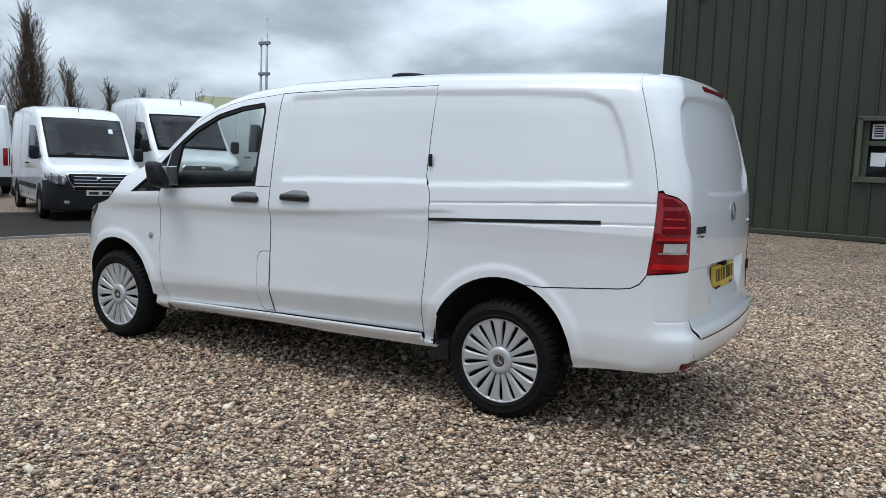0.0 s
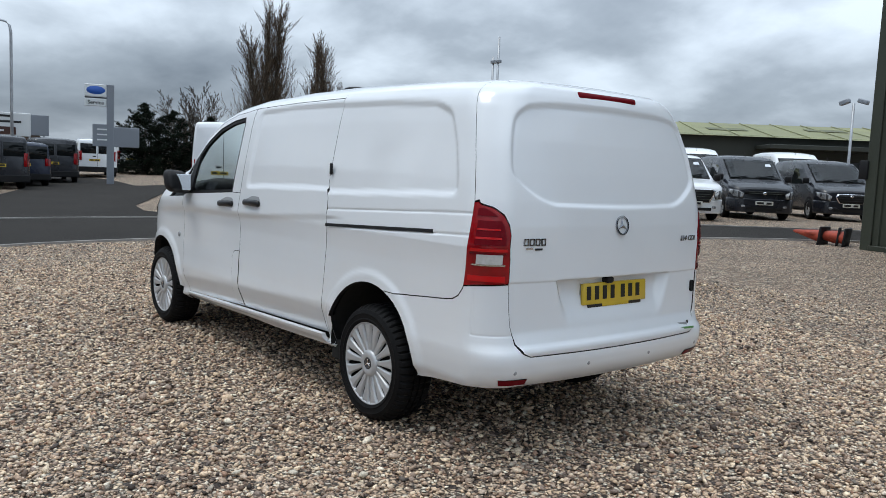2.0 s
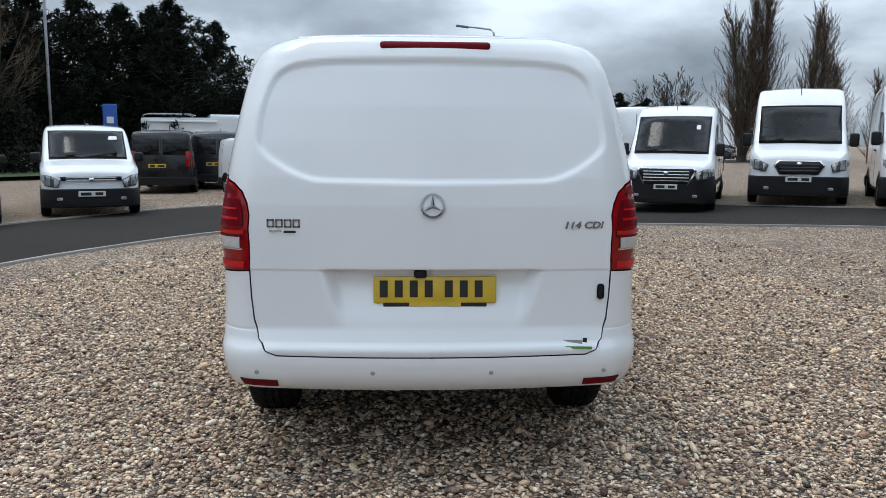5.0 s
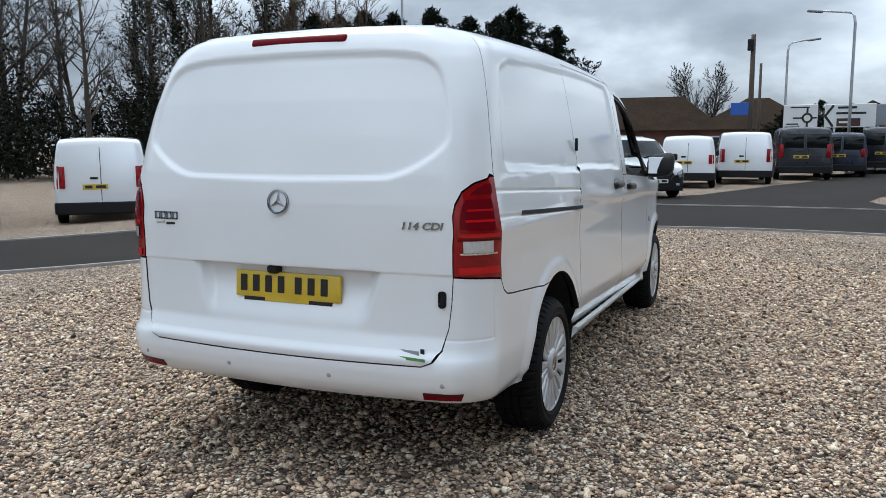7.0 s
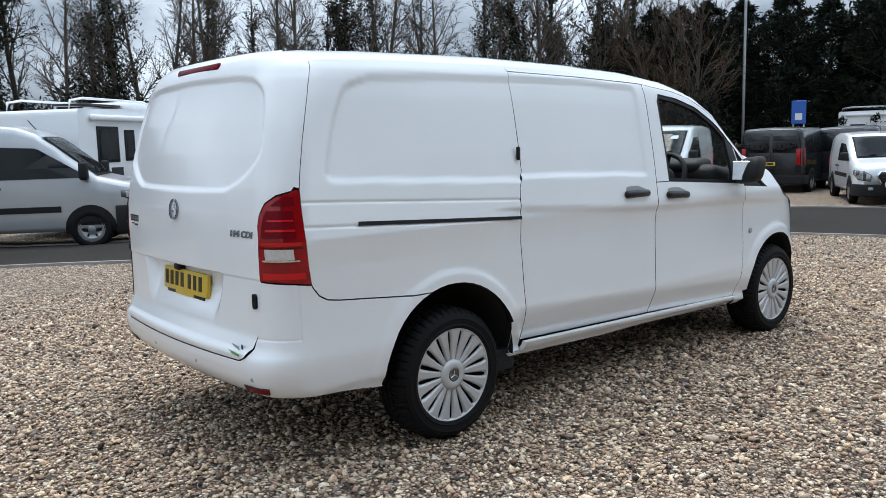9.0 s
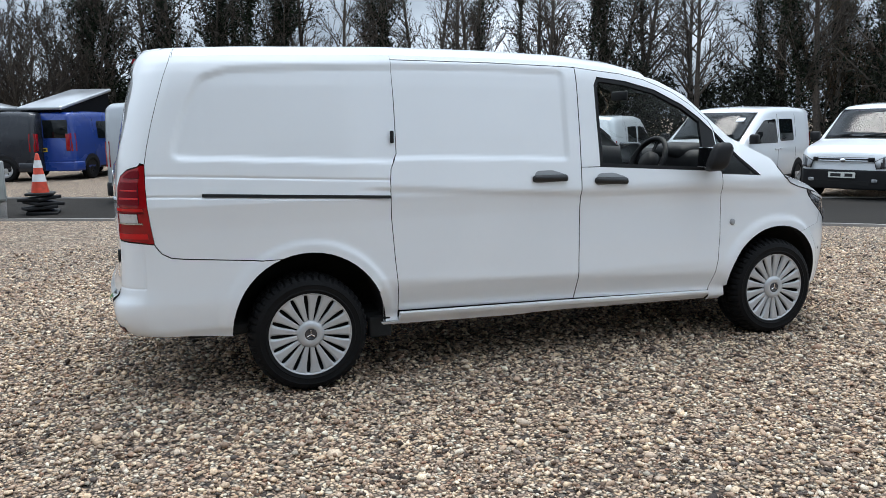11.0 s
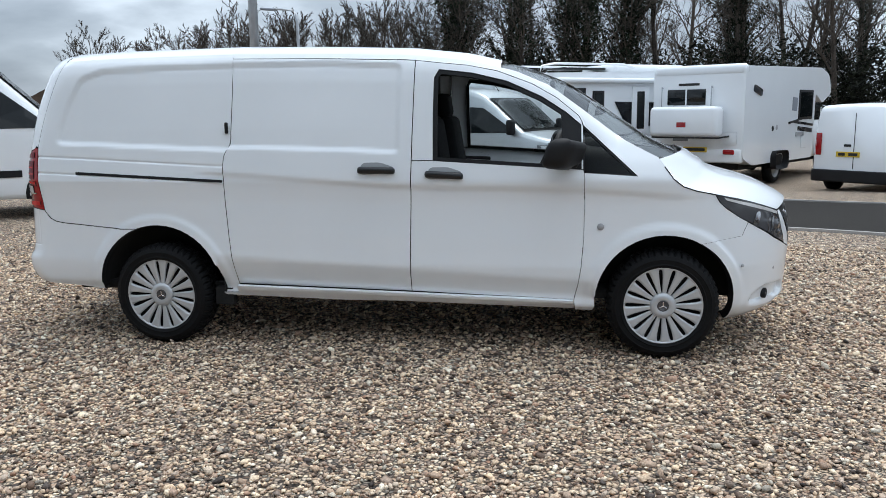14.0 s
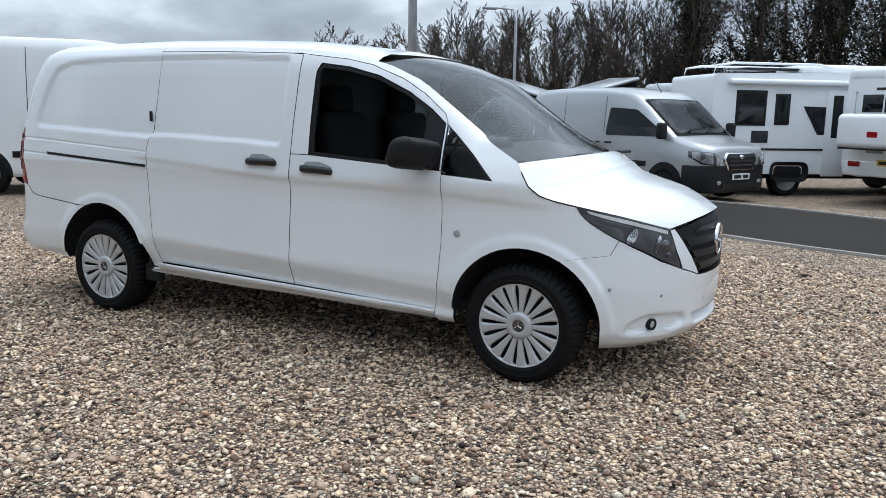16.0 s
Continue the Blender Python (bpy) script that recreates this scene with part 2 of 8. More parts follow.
strip("road", NEAR, FAR, 0.012, ASPHALT, "dark grey asphalt lane curving round the gravel", "road")
strip("road_branch", [(12.7, -4.4), (15.8, -3.7), (17.6, -4.1), (23.2, -6.9), (28, -11.5), (50, -26)], [(12.6, 3.2), (15.2, 1.6), (17.2, 0.2), (22.3, -1.4), (28, -3.4), (60, -8)], 0.010, ASPHALT, "dark grey asphalt side road leading out of the yard", "road")


def kerb(line, name, off):
    """Low concrete edging along one side of the lane."""
    verts, faces = [], []
    for i, (x, y) in enumerate(line):
        a, b = line[max(i - 1, 0)], line[min(i + 1, len(line) - 1)]
        d = Vector((b[0] - a[0], b[1] - a[1])).normalized()
        nx_, ny_ = -d.y * off, d.x * off
        z = ground_z(x, y)
        for k, h in ((0, -0.05), (0, 0.035), (1, 0.035), (1, -0.05)):
            verts.append((x + nx_ * k, y + ny_ * k, z + h))
    for i in range(len(line) - 1):
        for k in range(3):
            faces.append((i * 4 + k, i * 4 + k + 1, i * 4 + k + 5, i * 4 + k + 4))
    return tagged(mesh_object(name, verts, faces, CONCRETE), "low weathered concrete edging beside the lane", "kerb", kind="structure")


kerb(NEAR, "kerb_near", 0.06)
kerb(FAR, "kerb_far", -0.06)


# ---- the white van in the middle: body surface ----
# Van axes: x forward from midway between the axles, y to its left, z up from the ground.
PROFILE_Z = [0.20, 0.26, 0.30, 0.36, 0.42, 0.50, 0.56, 0.64, 0.80, 0.95, 1.04, 1.075, 1.12, 1.20, 1.30, 1.40, 1.55, 1.68, 1.76, 1.81, 1.85, 1.875, 1.90]
PROFILE_W = [0.83, 0.872, 0.893, 0.905, 0.913, 0.925, 0.930, 0.925, 0.921, 0.923, 0.931, 0.935, 0.929, 0.917, 0.902, 0.885, 0.855, 0.829, 0.808, 0.787, 0.754, 0.708, 0.62]
SHOULDER_X = [-2.60, -2.30, -1.90, -1.07, -0.48, 0.08, 0.43, 0.70, 0.92, 1.11, 1.35, 1.55, 1.80, 2.60]
SHOULDER_Z = [1.800, 1.838, 1.852, 1.862, 1.852, 1.832, 1.795, 1.735, 1.640, 1.500, 1.320, 1.215, 1.130, 1.00]
REAR_Z = [0.30, 0.40, 0.46, 0.52, 0.575, 0.60, 0.66, 0.75, 0.92, 1.18, 1.30, 1.45, 1.60, 1.75, 1.83, 1.87, 1.90]
REAR_X = [-2.55, -2.600, -2.637, -2.648, -2.642, -2.618, -2.604, -2.600, -2.597, -2.592, -2.580, -2.553, -2.520, -2.478, -2.448, -2.425, -2.39]
NOSE_Z = [0.20, 0.26, 0.32, 0.40, 0.50, 0.62, 0.72, 0.82, 0.92, 1.00, 1.06, 1.12, 1.20, 1.30]
NOSE_X = [2.33, 2.42, 2.475, 2.475, 2.480, 2.490, 2.490, 2.475, 2.445, 2.39, 2.32, 2.20, 2.05, 1.95]
TURN = 1.50      # where the flanks begin to round into the nose
POWER = 2.3
BOW, CORNER = 0.062, 0.165
REAR_START = -2.10


def flank(x, z):
    """Half width at x and height z, before the rear corner."""
    x, z = np.asarray(x, float), np.asarray(z, float)
    zs = np.interp(x, SHOULDER_X, SHOULDER_Z)
    k = np.minimum(0.74 / np.maximum(zs - 1.10, 0.02), 3.0)
    zz = np.where(z > 1.10, 1.10 + (z - 1.10) * k, z)
    w = np.interp(zz, PROFILE_Z, PROFILE_W)
    w = w - 0.026 * np.clip((-x - 1.2) / 1.2, 0, 1) ** 2
    nose = np.interp(z, NOSE_Z, NOSE_X)
    s = np.clip((x - TURN) / (nose - TURN), 0, 1)
    return w * np.maximum(1 - s ** POWER, 0) ** (1 / POWER)


def rear_outline(z, n=48):
    """For heights z: the plan line from REAR_START round the corner to the middle of the back, as arrays (len, n)."""
    z = np.asarray(z, float)[:, None]
    w = flank(np.full_like(z, REAR_START), z)
    back = np.interp(z, REAR_Z, REAR_X)
    r = np.minimum(CORNER + 0.05 * np.clip((z - 1.55) / 0.3, 0, 1), w * 0.6)
    r = np.minimum(r, REAR_START - 0.01 - back - BOW)
    k = np.linspace(0, 1, n)[None, :]
    straight = np.clip(k / 0.1, 0, 1)
    turn = np.clip((k - 0.1) / 0.55, 0, 1) * math.pi / 2
    across = np.clip((k - 0.65) / 0.35, 0, 1)
    y = (w - r + r * np.cos(turn)) * (1 - across)
    x_corner = back + BOW * (y / w) ** 2 + r * (1 - np.sin(turn))
    start = back + BOW + r
    x = np.where(k < 0.1, REAR_START + (start - REAR_START) * straight, x_corner)
    y = np.where(k < 0.1, w, y)
    return x, y


REAR_LENGTH = 1.25


def skin(q, z):
    """The van's left skin: q is x along the flank; below REAR_START it runs on round the corner to the middle of the back,
    beyond NOSE_START round to the middle of the nose."""
    q, z = np.asarray(q, float), np.asarray(z, float)
    x, y = q.copy(), flank(q, z)
    back = q < REAR_START
    if back.any():
        ox, oy = rear_outline(z[back])
        step = np.hypot(np.diff(ox, axis=1), np.diff(oy, axis=1))
        run = np.concatenate([np.zeros((len(ox), 1)), np.cumsum(step, axis=1)], axis=1)
        want = np.clip((REAR_START - q[back]) / REAR_LENGTH, 0, 1)
        for i in range(len(ox)):
            s = want[i] * run[i, -1]
            xx = np.interp(s, run[i], ox[i])
            yy = np.interp(s, run[i], oy[i])
            j = np.flatnonzero(back)[i]
            x[j], y[j] = xx, yy
    front = q > NOSE_START
    if front.any():
        zf = z[front]
        y0 = flank(np.full_like(zf, NOSE_START), zf)
        yy = y0 * np.clip(1 - (q[front] - NOSE_START) / NOSE_LENGTH, 0, 1)
        w = flank(np.full_like(zf, TURN), zf)
        nose = np.interp(zf, NOSE_Z, NOSE_X)
        x[front] = TURN + (nose - TURN) * np.maximum(1 - (yy / w) ** POWER, 0) ** (1 / POWER)
        y[front] = yy
    return x, y


NOSE_START, NOSE_LENGTH = 2.10, 0.80


def rear_q(y, z):
    """The q of the point of the back at half width y and height z."""
    ox, oy = rear_outline([z])
    run = np.concatenate([[0], np.cumsum(np.hypot(np.diff(ox[0]), np.diff(oy[0])))])
    return REAR_START - REAR_LENGTH * float(np.interp(-y, -oy[0], run)) / run[-1]


def nose_q(y, z):
    y0 = float(flank(NOSE_START, z))
    return NOSE_START + NOSE_LENGTH * (1 - y / y0)


# ---- tools for bodywork ----
def polygon_distance(px, py, poly):
    """Signed distance to a closed polygon, negative inside."""
    a = np.array(poly, float)
    b = np.roll(a, -1, axis=0)
    best = np.full(len(px), 1e9)
    inside = np.zeros(len(px), bool)
    for (ax, ay), (bx, by) in zip(a, b):
        ex, ey = bx - ax, by - ay
        t = np.clip(((px - ax) * ex + (py - ay) * ey) / (ex * ex + ey * ey + 1e-12), 0, 1)
        best = np.minimum(best, np.hypot(px - ax - t * ex, py - ay - t * ey))
        cross = ((ay > py) != (by > py)) & (px < (bx - ax) * (py - ay) / (by - ay + 1e-12) + ax)
        inside ^= cross
    return np.where(inside, -best, best)


def ease(v):
    v = np.clip(v, 0, 1)
    return v * v * (3 - 2 * v)


def arc(cx, cz, r, a0, a1, n=18):
    return [(cx + r * math.cos(radians(a0 + (a1 - a0) * i / n)), cz + r * math.sin(radians(a0 + (a1 - a0) * i / n))) for i in range(n + 1)]


def inset(poly, gap):
    """The polygon shrunk by gap on all sides; counterclockwise in, counterclockwise out."""
    p = [Vector(v) for v in poly]
    area = sum(p[i - 1].x * p[i].y - p[i].x * p[i - 1].y for i in range(len(p)))
    if area < 0:
        p.reverse()
    out = []
    for i in range(len(p)):
        a, b, c = p[i - 1], p[i], p[(i + 1) % len(p)]
        d1, d2 = (b - a).normalized(), (c - b).normalized()
        n1, n2 = Vector((-d1.y, d1.x)), Vector((-d2.y, d2.x))
        m = n1 + n2
        k = gap * 2 / max(m.length_squared, 0.6)
        out.append(b + m * k)
    return out


def rounded(poly, r, n=5):
    """The polygon with its corners rounded."""
    p = [Vector(v) for v in poly]
    out = []
    for i in range(len(p)):
        a, b, c = p[i - 1], p[i], p[(i + 1) % len(p)]
        k = min(r, (a - b).length * 0.45, (c - b).length * 0.45)
        s, e = b + (a - b).normalized() * k, b + (c - b).normalized() * k
        for j in range(n + 1):
            t = j / n
            out.append(s * (1 - t) ** 2 + b * 2 * t * (1 - t) + e * t * t)
    return [tuple(v) for v in out]


def flat_grid(polys, step, cuts_q=(), cuts_z=()):
    """The polygons, joined where they touch and cut into small cells: points (q, z) and faces."""
    bm = bmesh.new()
    for poly in polys:
        bm.faces.new([bm.verts.new((v[0], v[1], 0)) for v in poly])
    lo = [min(v.co[k] for v in bm.verts) for k in (0, 1)]
    hi = [max(v.co[k] for v in bm.verts) for k in (0, 1)]
    for k, cuts in ((0, cuts_q), (1, cuts_z)):
        at = lo[k] + step * 0.5
        lines = list(cuts)
        while at < hi[k]:
            lines.append(round(at, 4))
            at += step
        for c in lines:
            co, no = [0, 0, 0], [0, 0, 0]
            co[k], no[k] = c, 1
            bmesh.ops.bisect_plane(bm, geom=bm.verts[:] + bm.edges[:] + bm.faces[:], dist=1e-5, plane_co=co, plane_no=no)
    bmesh.ops.remove_doubles(bm, verts=bm.verts[:], dist=0.0006)
    bmesh.ops.recalc_face_normals(bm, faces=bm.faces[:])
    if sum(f.normal.z for f in bm.faces) < 0:
        bmesh.ops.reverse_faces(bm, faces=bm.faces[:])
    bm.verts.index_update()
    pts = np.array([v.co[:2] for v in bm.verts])
    faces = [[v.index for v in f.verts] for f in bm.faces]
    border = [(l.vert.index, l.link_loop_next.vert.index) for e in bm.edges if len(e.link_faces) == 1 for l in e.link_loops]
    bm.free()
    return pts, faces, border


def skin_points(q, z, sink=None):
    """Points of the left skin and its outward normals, pushed in by sink(q, z) metres."""
    x, y = skin(q, z)
    h = 0.004
    xa, ya = skin(q + h, z)
    xb, yb = skin(q - h, z)
    xc, yc = skin(q, z + h)
    xd, yd = skin(q, z - h)
    du = np.stack([xa - xb, ya - yb, np.zeros_like(xa)], 1)
    dv = np.stack([xc - xd, yc - yd, np.full_like(xa, 2 * h)], 1)
    n = -np.cross(du, dv)
    n /= np.maximum(np.linalg.norm(n, axis=1), 1e-9)[:, None]
    p = np.stack([x, y, z], 1)
    if sink is not None:
        p = p - n * sink(q, z)[:, None]
    return p, n


def panel(name, polys, mat, parent, side, step=0.025, gap=0.003, sink=None, lip=0.03, raise_by=0.0, both=False, cuts_q=(), cuts_z=(), label="", lip_mat=None):
    """A body panel on the skin: side 1 left, -1 right; both: one part reaching across the middle. Its edges turn in by lip."""
    shapes = [inset(p, gap) for p in polys] if gap else polys
    if both:
        for middle in (REAR_START - REAR_LENGTH, NOSE_START + NOSE_LENGTH):
            shapes = [[(middle if abs(v[0] - middle) < 0.012 else v[0], v[1]) for v in shape] for shape in shapes]
    pts, faces, border = flat_grid(shapes, step, cuts_q, cuts_z)
    p, n = skin_points(pts[:, 0], pts[:, 1], sink)
    p = p + n * raise_by
    way = np.array([-1.2, 0, 1.1]) - p
    way[:, 1] *= 0.8
    way /= np.linalg.norm(way, axis=1)[:, None]
    inner = np.where((p[:, 2] > 1.78)[:, None], p + way * lip * 0.6, p - n * lip)
    verts, out, lips = [], [], []
    for s in ((1, -1) if both else (side,)):
        base = len(verts)
        flip = np.array([1, s, 1])
        verts += list(map(tuple, p * flip))
        out += [[base + i for i in (f[::-1] if s > 0 else f)] for f in faces]
        for a, b in border:
            if both and abs(p[a][1]) < 0.004 and abs(p[b][1]) < 0.004:
                continue
            k = len(verts)
            verts += [tuple(v * flip) for v in (p[a], p[b], inner[b], inner[a])]
            lips.append([k, k + 1, k + 2, k + 3] if s > 0 else [k + 3, k + 2, k + 1, k])
    me = bpy.data.meshes.new(name)
    me.from_pydata(verts, [], out + lips)
    me.materials.append(mat)
    # lips are black by default, which puts the panel gaps' shade into colour
    me.materials.append(lip_mat or BLACK)
    me.polygons.foreach_set("material_index", [0] * len(out) + [1] * len(lips))
    me.shade_smooth()
    if both:
        bm = bmesh.new()
        bm.from_mesh(me)
        bmesh.ops.remove_doubles(bm, verts=[v for v in bm.verts if abs(v.co.y) < 0.004], dist=0.001)
        bm.to_mesh(me)
        bm.free()
    ob = new(name, me)
    ob.parent = parent
    return tagged(ob, label)


def lathe(profile, segments=64, axis="y", ripple=None):
    """A bmesh turned round an axis. profile: (radius, along); ripple(i, k): a change of radius."""
    bm = bmesh.new()
    rings = []
    for k, (r, a) in enumerate(profile):
        ring = []
        for i in range(segments):
            t = 2 * math.pi * i / segments
            rr = r + (ripple(i, k) if ripple else 0)
            co = {"y": (rr * math.cos(t), a, rr * math.sin(t)), "z": (rr * math.cos(t), rr * math.sin(t), a), "x": (a, rr * math.cos(t), rr * math.sin(t))}[axis]
            ring.append(bm.verts.new(co))
        rings.append(ring)
    for r0, r1 in zip(rings, rings[1:]):
        for i in range(segments):
            j = (i + 1) % segments
            bm.faces.new((r0[i], r0[j], r1[j], r1[i]))
    return bm


def tube(points, radius, sides=8, taper=1.0):
    """A bmesh pipe along points."""
    bm = bmesh.new()
    pts = [Vector(p) for p in points]
    rings = []
    for i, p in enumerate(pts):
        d = (pts[min(i + 1, len(pts) - 1)] - pts[max(i - 1, 0)]).normalized()
        up = Vector((0, 0, 1)) if abs(d.z) < 0.9 else Vector((1, 0, 0))
        a = d.cross(up).normalized()
        b = d.cross(a)
        r = radius * (1 + (taper - 1) * i / (len(pts) - 1))
        rings.append([bm.verts.new(p + a * r * math.cos(2 * math.pi * k / sides) + b * r * math.sin(2 * math.pi * k / sides)) for k in range(sides)])
    for r0, r1 in zip(rings, rings[1:]):
        for k in range(sides):
            bm.faces.new((r0[k], r0[(k + 1) % sides], r1[(k + 1) % sides], r1[k]))
    bm.faces.new(rings[0][::-1])
    bm.faces.new(rings[-1])
    return bm


def rounded_box(size, bevel, segments=3, matrix=None):
    bm = bmesh.new()
    bmesh.ops.create_cube(bm, size=1.0, matrix=Matrix.Diagonal((*size, 1)))
    bmesh.ops.bevel(bm, geom=bm.edges[:], offset=bevel, segments=segments, profile=0.5, affect="EDGES")
    if matrix is not None:
        bm.transform(matrix)
    return bm


def empty(name, m, label, category, group=""):
    e = new(name)
    e.empty_display_size = 0.2
    e.matrix_world = m
    return tagged(e, label, category, group)




def words(name, text, size, mat, parent, m, depth=0.002, bold=0.0, shear=0.0, label="", width=1.0):
    """Raised lettering as a mesh part; m: x along the line, y up, z out."""
    cu = bpy.data.curves.new(name, "FONT")
    cu.body, cu.size, cu.extrude, cu.offset, cu.shear = text, size, depth, bold, shear
    cu.align_x, cu.align_y = "CENTER", "CENTER"
    cu.resolution_u = 4
    tmp = bpy.data.objects.new(name, cu)
    scene.collection.objects.link(tmp)
    me = bpy.data.meshes.new_from_object(tmp.evaluated_get(bpy.context.evaluated_depsgraph_get()))
    bpy.data.objects.remove(tmp)
    me.transform(m @ Matrix.Diagonal((width, 1, 1, 1)))
    me.materials.clear()
    me.materials.append(mat)
    me.name = name
    ob = new(name, me)
    ob.parent = parent
    return tagged(ob, label)


# ---- the white van in the middle: panels ----
TAILRED = material("red_lamp_plastic", (0.30, 0.003, 0.006), 0.06, stain=0.25, stain_scale=16, spec=0.35, coat=0.3)
BRIGHTRED = material("bright_red_lens", (0.55, 0.008, 0.010), 0.12, spec=0.4)
DARKRED = material("dark_red_lamp_plastic", (0.15, 0.003, 0.008), 0.25, spec=0.12)
CLEARLAMP = material("clear_lamp_plastic", (0.55, 0.54, 0.53), 0.10, coat=0.5, grain=0.10, scale=60)
# chrome with the dark reflection of the gravel put into its base colour
DARKCHROME = material("reflection_dark_chrome", (0.30, 0.31, 0.33), 0.22, metal=1.0)
PLATE = material("yellow_plate", (0.62, 0.43, 0.03), 0.35, coat=0.3, stain=0.1, stain_scale=12)
INK = material("black_lettering", (0.01, 0.01, 0.01), 0.4)
SEATCLOTH = material("black_seat_cloth", (0.007, 0.007, 0.0075), 0.9, grain=0.3, scale=150, bump=0.2, spec=0.1)
LAMPDARK = material("lamp_housing", (0.05, 0.05, 0.055), 0.25, coat=0.8)
SOIL = material("underbody", (0.008, 0.0078, 0.0075), 0.9, grain=0.3, scale=30)
WINDOW = glass_material("window_glass", (0.74, 0.82, 0.79), 0.0, 0.28)
QUARTERGLASS = glass_material("tinted_glass", (0.04, 0.05, 0.05), 0.03, 0.3)
SCREENGLASS = glass_material("windscreen_glass", (0.70, 0.76, 0.74), 0.03, 0.9, 1.62)
HANDLEBLACK = material("handle_plastic", (0.008, 0.008, 0.009), 0.42, coat=0.08)
FLAPGREY = material("grey_plastic_and_bowl_shade", (0.33, 0.34, 0.35), 0.5)
GREENSTICK = material("green_sticker", (0.10, 0.28, 0.08), 0.4)

van = empty("panel_van", pose(0, 0, 0), "white panel van with silver wheel covers on gravel", "van")


def shoulder(x):
    return float(np.interp(x, SHOULDER_X, SHOULDER_Z))


def top_line(x0, x1, drop, n=14):
    return [(x0 + (x1 - x0) * i / n, shoulder(x0 + (x1 - x0) * i / n) - drop) for i in range(n + 1)]


REAR_ARCH, FRONT_ARCH = (-1.592, 0.368, 0.425), (1.612, 0.348, 0.412)
SLIDE_REAR = [(-1.078, 0.40), (-1.090, 0.55), (-1.105, 0.72), (-1.120, 0.95), (-1.123, 1.17), (-1.115, 1.235), (-1.092, 1.285), (-1.076, 1.32), (-1.070, 1.60), (-1.069, 1.842)]
DOOR_REAR = [(0.069, 0.375), (0.078, 0.80), (0.087, 1.17), (0.096, 1.55), (0.102, shoulder(0.102) - 0.022)]
DOOR_FRONT = [(1.078, 0.348), (1.100, 0.45), (1.117, 0.56), (1.130, 0.74), (1.131, 0.92), (1.126, 1.13)]
PILLAR = [(1.118, 1.395), (1.112, 1.425), (1.090, 1.465), (0.957, 1.572), (0.812, 1.655), (0.602, 1.735), (0.42, 1.772), (0.25, 1.79), (0.102, shoulder(0.102) - 0.022)]
LIGHT_FRONT = [(-2.376, 0.888), (-2.388, 0.98), (-2.398, 1.09), (-2.405, 1.20), (-2.409, 1.288)]
SHUT = [(-2.408, 1.294), (-2.398, 1.38), (-2.378, 1.50), (-2.352, 1.62), (-2.326, 1.73), (-2.298, 1.82), (-2.285, shoulder(-2.285))]
BONNET_GAP = [(1.560, 1.208), (1.590, 1.165), (1.640, 1.095), (1.700, 1.048), (1.778, 1.022), (1.885, 0.999), (2.032, 0.966)]
HEAD_LOW = [(1.885, 0.997), (1.915, 0.950), (1.958, 0.912), (2.039, 0.858), (2.098, 0.825)]


def ring_sink(q, z):
    """Raised lips round the wheel arches and the pressed window shapes of the flank."""
    d = np.zeros_like(q)
    for cx, cz, r in (REAR_ARCH, FRONT_ARCH):
        away = np.hypot(q - cx, (z - cz)) - r
        d -= 0.012 * (1 - ease((away - 0.045) / 0.03)) * ease((z - 0.25) / 0.2)
    low = np.interp(q, [-1.15, 1.10], [0.605, 0.475])
    d += 0.26 * np.maximum(low - z, 0) * (q > -1.2) * (q < 1.2) * ease((z - 0.30) / 0.08)
    ridge = np.interp(q, [-1.2, 0.0, 1.1, 1.9], [1.140, 1.056, 1.036, 0.990])
    under = ridge - z
    d += 0.011 * ease(under / 0.024) * (1 - ease((under - 0.03) / 0.34)) * ease((q + 1.35) / 0.25) * (1 - ease((q - 1.45) / 0.5))
    return d


QUARTER_SHAPE = rounded([(-2.285, 1.318), (-2.262, 1.43), (-2.205, 1.60), (-2.125, 1.735), (-1.97, 1.790), (-1.50, 1.803), (-0.90, 1.812), (-0.90, 1.258)], 0.05)
SLIDE_SHAPE = rounded([(-1.30, 1.290), (-1.30, 1.815), (-0.40, 1.806), (0.018, 1.786), (0.005, 1.250), (-0.40, 1.268)], 0.035)


def pressed(shape, depth=0.015, soft=0.016):
    def sink(q, z):
        dist = polygon_distance(q, z, shape)
        return ring_sink(q, z) + depth * ease(-dist / soft) * ease((-dist + soft) / soft)
    return sink




def quarter_sink(q, z):
    d = pressed(QUARTER_SHAPE)(q, z)
    upper = np.interp(q, [-2.38, -1.12], [1.236, 1.172])
    lower = np.interp(q, [-2.38, -1.12], [1.130, 1.072])
    for line in (upper, lower):
        d += 0.006 * np.exp(-((z - line) / 0.005) ** 2)
    return d


